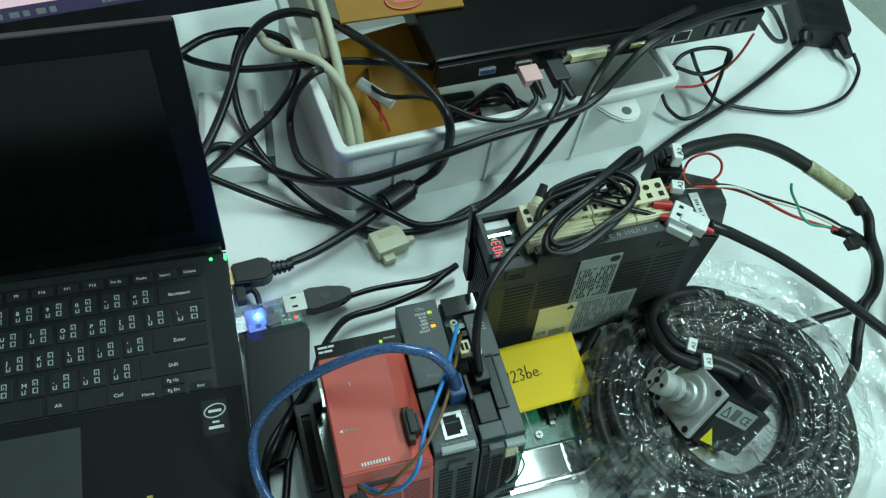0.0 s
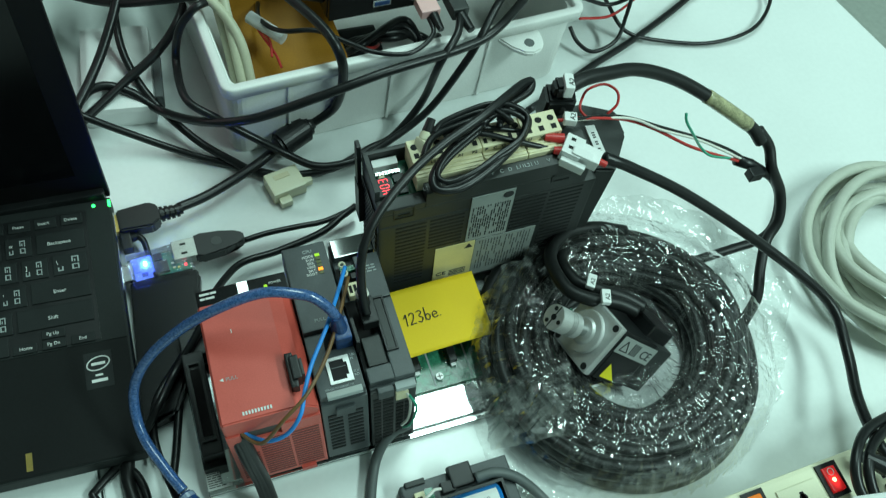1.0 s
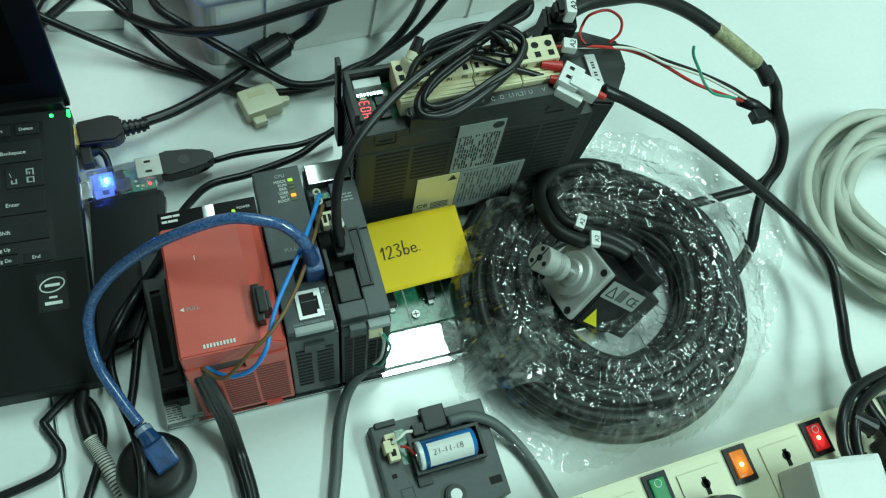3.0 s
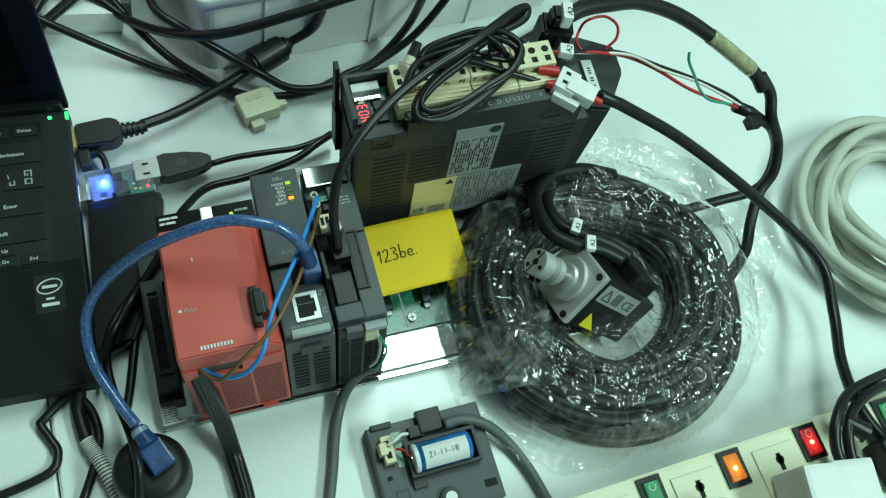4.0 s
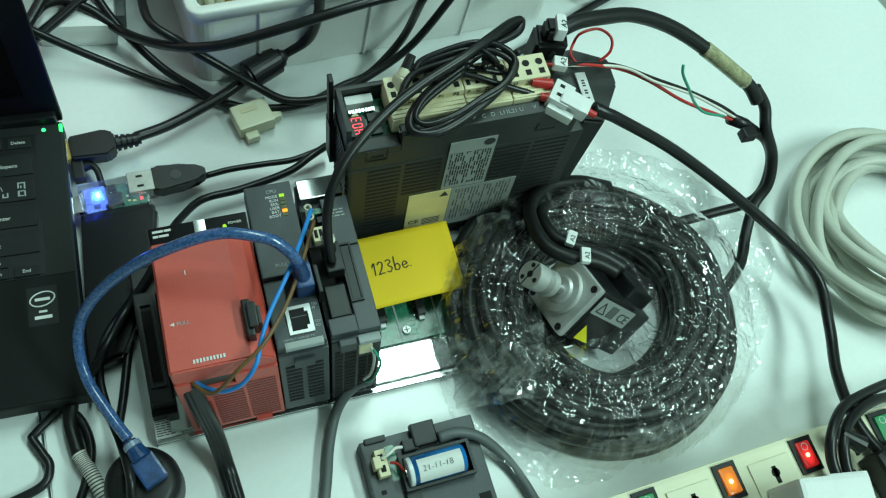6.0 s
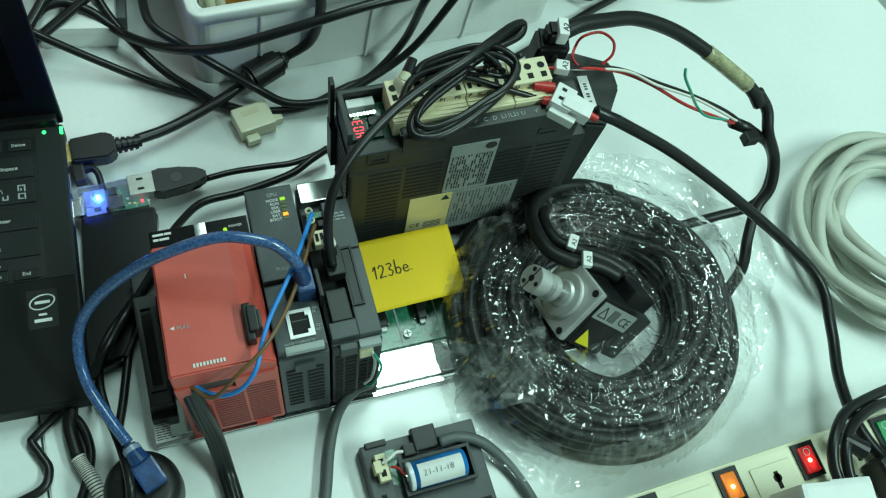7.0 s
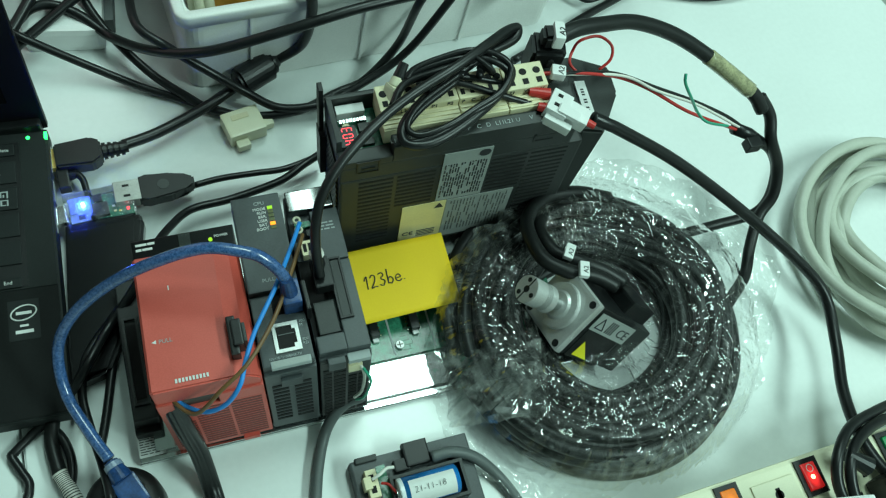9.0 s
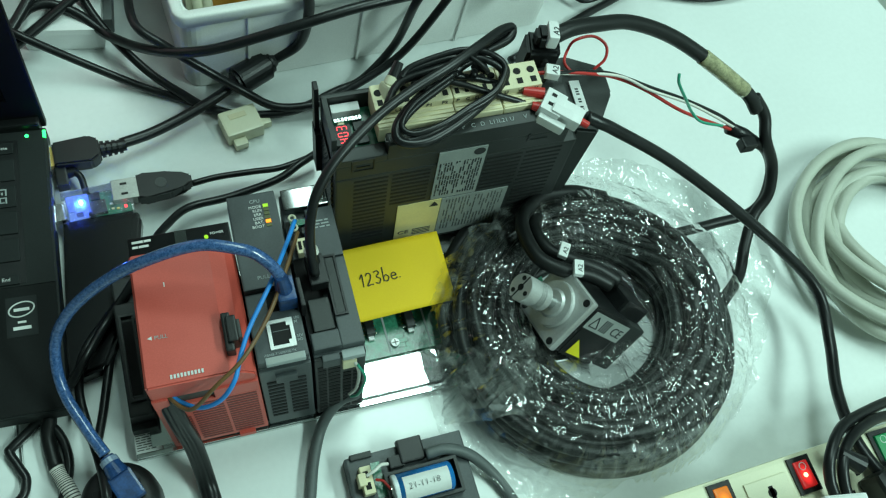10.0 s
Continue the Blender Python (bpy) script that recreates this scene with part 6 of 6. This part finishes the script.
cable("usb_cable", [(-0.079, 0.310, 0.034), (-0.061, 0.296, 0.032), (-0.045, 0.285, 0.030), (-0.034, 0.278, 0.027), (-0.003, 0.264, 0.014), (0.032, 0.245, 0.006), (0.065, 0.228, 0.004), (0.092, 0.212, 0.004)], 0.0028, CABLE, "thin black cable lying on the table")
cable("network_cable", [(0.063, 0.314, 0.090), (0.051, 0.308, 0.090), (0.039, 0.309, 0.070), (0.033, 0.303, 0.045), (0.033, 0.262, 0.052), (0.050, 0.244, 0.048), (0.074, 0.231, 0.034), (0.094, 0.223, 0.020), (0.115, 0.212, 0.012), (0.142, 0.210, 0.012), (0.167, 0.217, 0.014), (0.207, 0.230, 0.030), (0.233, 0.237, 0.070), (0.246, 0.245, 0.088), (0.264, 0.263, 0.100), (0.283, 0.275, 0.115), (0.318, 0.289, 0.116), (0.359, 0.303, 0.115)], 0.003, CABLE, "black cable coming out of the white box")
cable("usb_cable", [(0.213, 0.271, 0.090), (0.212, 0.255, 0.087), (0.191, 0.243, 0.085), (0.166, 0.249, 0.085), (0.148, 0.263, 0.085), (0.130, 0.277, 0.085), (0.107, 0.286, 0.080), (0.097, 0.310, 0.070), (0.104, 0.348, 0.050)], 0.0018, CABLE, "thin black cable of the pink plug")
cable("mains_cable", [(0.551, 0.350, 0.012), (0.486, 0.315, 0.006), (0.422, 0.284, 0.006), (0.366, 0.261, 0.006), (0.331, 0.244, 0.006), (0.298, 0.230, 0.006)], 0.0031, CABLE, "straight black mains cable from the adapter")
cable("adapter_cable", [(0.579, 0.319, 0.012), (0.574, 0.298, 0.008), (0.542, 0.273, 0.006), (0.497, 0.267, 0.004), (0.454, 0.277, 0.004), (0.417, 0.290, 0.010), (0.399, 0.307, 0.030), (0.379, 0.305, 0.060)], 0.0018, CABLE, "thin black adapter cable in a wide bend")
cable("adapter_cable", [(0.361, 0.298, 0.020), (0.366, 0.286, 0.012), (0.377, 0.275, 0.010), (0.399, 0.279, 0.015), (0.410, 0.292, 0.030), (0.414, 0.302, 0.060)], 0.0018, CABLE, "thin black cable in a small loop")
cable("tangled_wire", [(0.365, 0.301, 0.050), (0.392, 0.298, 0.040), (0.412, 0.296, 0.050), (0.414, 0.302, 0.060), (0.395, 0.309, 0.060), (0.368, 0.304, 0.060), (0.352, 0.290, 0.050)], 0.0018, CABLE, "thin black wire tangled under the dock")
cable("twisted_wire", [(0.360, 0.288, 0.040), (0.394, 0.294, 0.030), (0.423, 0.307, 0.030), (0.431, 0.306, 0.050), (0.437, 0.309, 0.070)], 0.0012, REDWIRE, "thin red wire under the dock")
cable("tangled_wire", [(0.440, 0.318, 0.080), (0.471, 0.317, 0.050), (0.492, 0.325, 0.040), (0.478, 0.334, 0.060), (0.458, 0.331, 0.080)], 0.0022, CABLE, "black wire loop behind the dock")
cable("motor_cable", [(0.250, 0.135, 0.160), (0.263, 0.139, 0.160), (0.280, 0.142, 0.157), (0.306, 0.146, 0.150), (0.336, 0.143, 0.138), (0.364, 0.133, 0.124), (0.396, 0.114, 0.107), (0.407, 0.105, 0.096)], 0.0046, CABLE_SOFT, "thick black motor cable arching over the table")
cable("motor_cable", [(0.407, 0.113, 0.100), (0.416, 0.103, 0.090), (0.417, 0.091, 0.080), (0.429, 0.080, 0.060), (0.428, 0.066, 0.045), (0.417, 0.056, 0.035), (0.405, 0.038, 0.028), (0.393, 0.019, 0.025), (0.369, 0.002, 0.030)], 0.004, CABLE_SOFT, "thick black motor cable going into the bag")
cable("motor_cable", [(0.404, 0.093, 0.080), (0.421, 0.089, 0.070), (0.435, 0.082, 0.050), (0.431, 0.068, 0.035), (0.418, 0.061, 0.028), (0.392, 0.060, 0.025), (0.375, 0.059, 0.025), (0.356, 0.058, 0.025)], 0.0036, CABLE_SOFT, "black motor cable bending into the bag")
cable("red_wire", [(0.225, 0.120, 0.144), (0.234, 0.119, 0.150), (0.246, 0.117, 0.152), (0.268, 0.117, 0.147), (0.293, 0.119, 0.135), (0.315, 0.114, 0.125), (0.343, 0.105, 0.110), (0.374, 0.100, 0.095), (0.400, 0.096, 0.083)], 0.0011, REDWIRE, "thin red wire from the motor connector")
cable("black_wire", [(0.241, 0.116, 0.145), (0.246, 0.116, 0.152), (0.269, 0.118, 0.147), (0.292, 0.120, 0.137), (0.318, 0.114, 0.127), (0.346, 0.109, 0.115), (0.379, 0.104, 0.097), (0.401, 0.097, 0.083)], 0.0011, CABLE, "thin black wire from the motor connector")
cable("white_wire", [(0.248, 0.116, 0.152), (0.291, 0.118, 0.139), (0.317, 0.112, 0.127), (0.349, 0.107, 0.113), (0.379, 0.101, 0.096), (0.401, 0.096, 0.083)], 0.0009, WHITEWIRE, "thin white wire from the motor connector")
cable("green_wire", [(0.315, 0.100, 0.160), (0.316, 0.097, 0.155), (0.327, 0.096, 0.140), (0.346, 0.100, 0.115), (0.355, 0.096, 0.108), (0.378, 0.098, 0.095)], 0.0009, GREENWIRE, "thin green wire with a loose end")
cable("red_wire", [(0.273, 0.133, 0.125), (0.269, 0.139, 0.128), (0.273, 0.146, 0.130), (0.274, 0.145, 0.140), (0.285, 0.145, 0.142), (0.292, 0.139, 0.140), (0.291, 0.133, 0.135), (0.284, 0.130, 0.130)], 0.0009, REDWIRE, "thin red wire in a small loop")
cable("mains_cable", [(0.265, 0.096, 0.135), (0.274, 0.092, 0.132), (0.284, 0.089, 0.127), (0.324, 0.075, 0.105), (0.372, 0.052, 0.075), (0.416, 0.018, 0.050), (0.438, -0.008, 0.035), (0.433, -0.042, 0.030), (0.418, -0.073, 0.035), (0.407, -0.103, 0.045), (0.409, -0.127, 0.050), (0.420, -0.139, 0.050)], 0.0038, CABLE, "thick black cable from the white plug to the power strip")
cable("mains_cable", [(0.467, -0.087, 0.030), (0.427, -0.091, 0.045), (0.395, -0.097, 0.055), (0.377, -0.110, 0.058), (0.371, -0.124, 0.055), (0.373, -0.141, 0.050)], 0.0034, CABLE, "thick black mains cable at the power strip")
cable("mains_cable", [(0.452, -0.098, 0.040), (0.421, -0.098, 0.050), (0.396, -0.105, 0.056), (0.382, -0.117, 0.058), (0.378, -0.133, 0.055), (0.384, -0.147, 0.050)], 0.0034, CABLE, "thick black mains cable at the power strip")
cable("fibre_cable", [(0.098, 0.043, 0.108), (0.097, 0.052, 0.122), (0.098, 0.060, 0.135), (0.103, 0.070, 0.145), (0.116, 0.083, 0.153), (0.138, 0.099, 0.158), (0.159, 0.110, 0.162), (0.184, 0.120, 0.166), (0.204, 0.131, 0.166), (0.219, 0.140, 0.164), (0.228, 0.144, 0.160), (0.224, 0.138, 0.158), (0.206, 0.131, 0.158), (0.187, 0.122, 0.156), (0.165, 0.111, 0.152), (0.152, 0.100, 0.148), (0.152, 0.091, 0.146), (0.166, 0.089, 0.146), (0.187, 0.097, 0.148), (0.210, 0.111, 0.150), (0.219, 0.122, 0.152), (0.213, 0.130, 0.155)], 0.0026, CABLE, "black fibre cable tied in loops over the drive")
cable("tied_wire", [(0.157, 0.123, 0.150), (0.161, 0.127, 0.153), (0.176, 0.129, 0.157), (0.192, 0.129, 0.160), (0.207, 0.125, 0.160), (0.215, 0.118, 0.156), (0.206, 0.107, 0.152), (0.188, 0.100, 0.150), (0.170, 0.093, 0.148), (0.155, 0.091, 0.146), (0.152, 0.097, 0.147), (0.162, 0.106, 0.152), (0.185, 0.117, 0.158)], 0.002, CABLE, "black wires tied in a bundle over the drive")
cable("tied_wire", [(0.150, 0.113, 0.148), (0.159, 0.123, 0.152), (0.178, 0.125, 0.157), (0.196, 0.127, 0.160), (0.204, 0.131, 0.164), (0.223, 0.142, 0.160)], 0.0022, CABLE, "black wires tied in a bundle over the drive")
cable("supply_wire", [(0.159, 0.125, 0.152), (0.177, 0.123, 0.155), (0.200, 0.120, 0.152), (0.229, 0.112, 0.146)], 0.0018, CABLE, "black supply wire ending in a red crimp")
cable("supply_wire", [(0.165, 0.122, 0.152), (0.186, 0.118, 0.154), (0.208, 0.110, 0.150), (0.231, 0.103, 0.144)], 0.0018, CABLE, "black supply wire ending in a red crimp")
cable("usb_cable", [(0.050, 0.162, 0.012), (0.067, 0.164, 0.012), (0.090, 0.164, 0.012), (0.109, 0.164, 0.012), (0.134, 0.170, 0.012)], 0.0021, CABLE, "thin black usb cable on the table")
cable("usb_cable", [(0.133, 0.169, 0.015), (0.120, 0.162, 0.016), (0.103, 0.154, 0.014), (0.071, 0.148, 0.012), (0.045, 0.144, 0.014), (0.030, 0.131, 0.020), (0.019, 0.114, 0.030), (0.010, 0.096, 0.035), (-0.000, 0.085, 0.030), (-0.013, 0.072, 0.025), (-0.026, 0.051, 0.030), (-0.040, 0.037, 0.020), (-0.057, 0.029, 0.006), (-0.072, 0.018, 0.004), (-0.074, 0.015, 0.004), (-0.070, 0.006, 0.004), (-0.067, -0.003, 0.004), (-0.073, -0.013, 0.004), (-0.099, -0.019, 0.004), (-0.116, -0.020, 0.004)], 0.0026, CABLE, "long black cable winding past the rack")
cable("power_cable", [(0.001, 0.091, 0.020), (-0.012, 0.077, 0.020), (-0.027, 0.059, 0.020), (-0.033, 0.040, 0.015), (-0.032, 0.021, 0.010), (-0.026, -0.006, 0.030), (-0.023, -0.026, 0.042), (-0.024, -0.037, 0.040), (-0.027, -0.050, 0.030)], 0.0026, CABLE, "black cable between laptop and rack")
cable("power_cable", [(-0.011, 0.073, 0.006), (-0.016, 0.054, 0.006), (-0.023, 0.027, 0.005), (-0.028, 0.011, 0.004)], 0.0026, CABLE, "black cable lying beside the rack")
cable("power_cable", [(-0.105, 0.037, 0.004), (-0.093, 0.036, 0.004), (-0.075, 0.036, 0.004), (-0.063, 0.033, 0.005), (-0.049, 0.022, 0.006), (-0.044, 0.004, 0.006), (-0.048, -0.013, 0.005), (-0.058, -0.034, 0.004)], 0.0026, CABLE, "black cable lying on the table")
cable("sensor_cable", [(-0.051, 0.029, 0.008), (-0.053, 0.017, 0.006), (-0.051, 0.000, 0.006)], 0.004, CABLE_SOFT, "thick black cable with a marked sleeve")
cable("usb_cable", [(0.081, 0.036, 0.112), (0.078, 0.042, 0.122), (0.070, 0.049, 0.130), (0.061, 0.053, 0.133), (0.043, 0.059, 0.132), (0.020, 0.061, 0.122), (-0.003, 0.063, 0.102), (-0.024, 0.060, 0.080), (-0.036, 0.051, 0.060), (-0.037, 0.031, 0.045), (-0.028, 0.007, 0.042), (-0.021, -0.008, 0.043)], 0.0031, BLUECABLE, "translucent blue usb cable in a wide arc")
cable("blue_wire", [(0.095, 0.077, 0.105), (0.086, 0.060, 0.110), (0.073, 0.038, 0.115), (0.060, 0.020, 0.112), (0.053, 0.007, 0.110), (0.048, -0.004, 0.108), (0.040, -0.009, 0.098), (0.030, -0.008, 0.090), (0.021, -0.001, 0.085), (0.015, 0.006, 0.085)], 0.0012, BLUEWIRE, "blue wire from the control module to the power supply")
cable("brown_wire", [(0.095, 0.070, 0.105), (0.084, 0.048, 0.110), (0.070, 0.024, 0.112), (0.054, 0.005, 0.112), (0.039, -0.004, 0.106), (0.028, -0.008, 0.092), (0.022, -0.005, 0.086), (0.015, 0.004, 0.085)], 0.0011, BROWNWIRE, "brown wire from the control module to the power supply")
cable("encoder_cable", [(0.117, -0.003, 0.030), (0.109, -0.002, 0.020), (0.100, -0.007, 0.012), (0.093, -0.016, 0.006), (0.086, -0.032, 0.005), (0.080, -0.051, 0.005), (0.072, -0.073, 0.005)], 0.0034, GREYCABLE, "dark grey cable from the control module")
cable("encoder_cable", [(0.149, -0.045, 0.020), (0.162, -0.045, 0.020), (0.176, -0.051, 0.015), (0.189, -0.064, 0.006), (0.197, -0.082, 0.004), (0.203, -0.108, 0.004)], 0.0034, GREYCABLE, "dark grey cable from the battery holder")
cable("green_wire", [(0.112, -0.002, 0.084), (0.1165, -0.006, 0.072), (0.1165, -0.007, 0.055), (0.115, -0.007, 0.042), (0.1125, -0.005, 0.034)], 0.0008, GREENWIRE, "thin dark green wire at the control module")
cable("white_wire", [(0.108, 0.004, 0.090), (0.111, -0.001, 0.085), (0.114, -0.003, 0.070), (0.114, -0.005, 0.050), (0.111, -0.005, 0.040)], 0.0009, WHITEWIRE, "thin white wire at the control module")
FAT = [(0.015, 0.004, 0.080), (0.018, -0.003, 0.060), (0.023, -0.012, 0.030), (0.026, -0.028, 0.008), (0.028, -0.048, 0.006), (0.028, -0.064, 0.006)]
flat = thing("supply_cable", "flat black supply cable out of the power module", "cable")
for k in (-1, 0, 1):
    part("strand", sweep(glide([(x + k * 0.0022, y, z - 0.0008 * abs(k)) for x, y, z in FAT]), 0.0031), CABLE, flat, smooth=True)
BUN = [(0.157, 0.123, 0.150), (0.161, 0.127, 0.153), (0.176, 0.129, 0.157), (0.192, 0.129, 0.160), (0.207, 0.125, 0.160), (0.215, 0.118, 0.156), (0.206, 0.107, 0.152), (0.188, 0.100, 0.150), (0.170, 0.093, 0.148), (0.155, 0.091, 0.146), (0.152, 0.097, 0.147), (0.162, 0.106, 0.152), (0.185, 0.117, 0.158)]
for k, (dx, dy, dz) in enumerate(((0.003, 0.002, 0.003),)):
    cable("tied_wire", [(x + dx + 0.002 * math.sin(i + k), y + dy, z + dz) for i, (x, y, z) in enumerate(BUN)], 0.0017, CABLE, "black wires tied in a bundle over the drive")
A, B = Vector((0.088, 0.231, 0.016)), Vector((0.121, 0.247, 0.018))
fc = thing("ferrite_core", "black moulded ferrite core on the video cable", "ferrite core")
part("barrel", rod(A.lerp(B, 0.10), A.lerp(B, 0.84), 0.0102, 0.0102, 28, 0.0022), BLACK, fc)
part("collar", rod(A.lerp(B, 0.0), A.lerp(B, 0.12), 0.0046, 0.0070, 20), BLACK, fc)
part("collar", rod(A.lerp(B, 0.82), A.lerp(B, 1.0), 0.0070, 0.0044, 20), BLACK, fc)
part("ring", rod(A.lerp(B, 0.86), A.lerp(B, 0.90), 0.0074, 0.0074, 20), BLACK, fc)
cable("video_cable", [A, A.lerp(B, 0.5), B], 0.0036, CABLE, "thick black video cable through the ferrite core")
SLV = [(-0.051, 0.000, 0.006), (-0.046, -0.013, 0.006), (-0.038, -0.037, 0.006)]
sv = thing("marker_sleeve", "white printed sleeve on a black cable", "cable sleeve")
run = glide(SLV, 12)
part("sleeve", sweep(run, 0.0042, 14), WHITEWIRE, sv, smooth=True)
for k in range(1, len(run) - 1):
    part("print_band", sweep([run[k].lerp(run[k + 1], 0.2), run[k].lerp(run[k + 1], 0.55)], 0.00428, 14), INK, sv)
SL2 = [(0.364, 0.133, 0.124), (0.396, 0.114, 0.107), (0.407, 0.105, 0.096)]
cable("marker_sleeve", [Vector(SL2[0]), Vector(SL2[0]).lerp(Vector(SL2[1]), 0.5) + Vector((0, 0, 0.0003)), Vector(SL2[1])], 0.0052, SLEEVE, "yellowed clear sleeve round the motor cable", "cable sleeve")
tie = thing("cable_tie", "black cable tie round the motor wires", "cable tie")
TP = Vector((0.400, 0.096, 0.083))
part("strap", sweep([TP + Vector((-0.012, 0.004, 0.004)), TP, TP + Vector((0.010, -0.004, -0.006))], 0.0042, 12), CABLE, tie, smooth=True)
part("lock", box(-0.006, 0.004, -0.012, -0.004, -0.004, 0.004, 0.001, m=Matrix.Translation(TP)), BLACK, tie)
for pts in ([(0.076, 0.262, 0.030), (0.074, 0.290, 0.070), (0.072, 0.330, 0.100), (0.070, 0.400, 0.110)], [(0.082, 0.262, 0.030), (0.078, 0.290, 0.074), (0.060, 0.318, 0.092), (0.030, 0.350, 0.080), (0.024, 0.390, 0.060)], [(0.072, 0.264, 0.026), (0.070, 0.300, 0.066), (0.066, 0.345, 0.094), (0.062, 0.420, 0.100)]):
    cable("cream_cable", pts, 0.0037, CREAMCABLE, "cream coloured cable coming out of the white box")
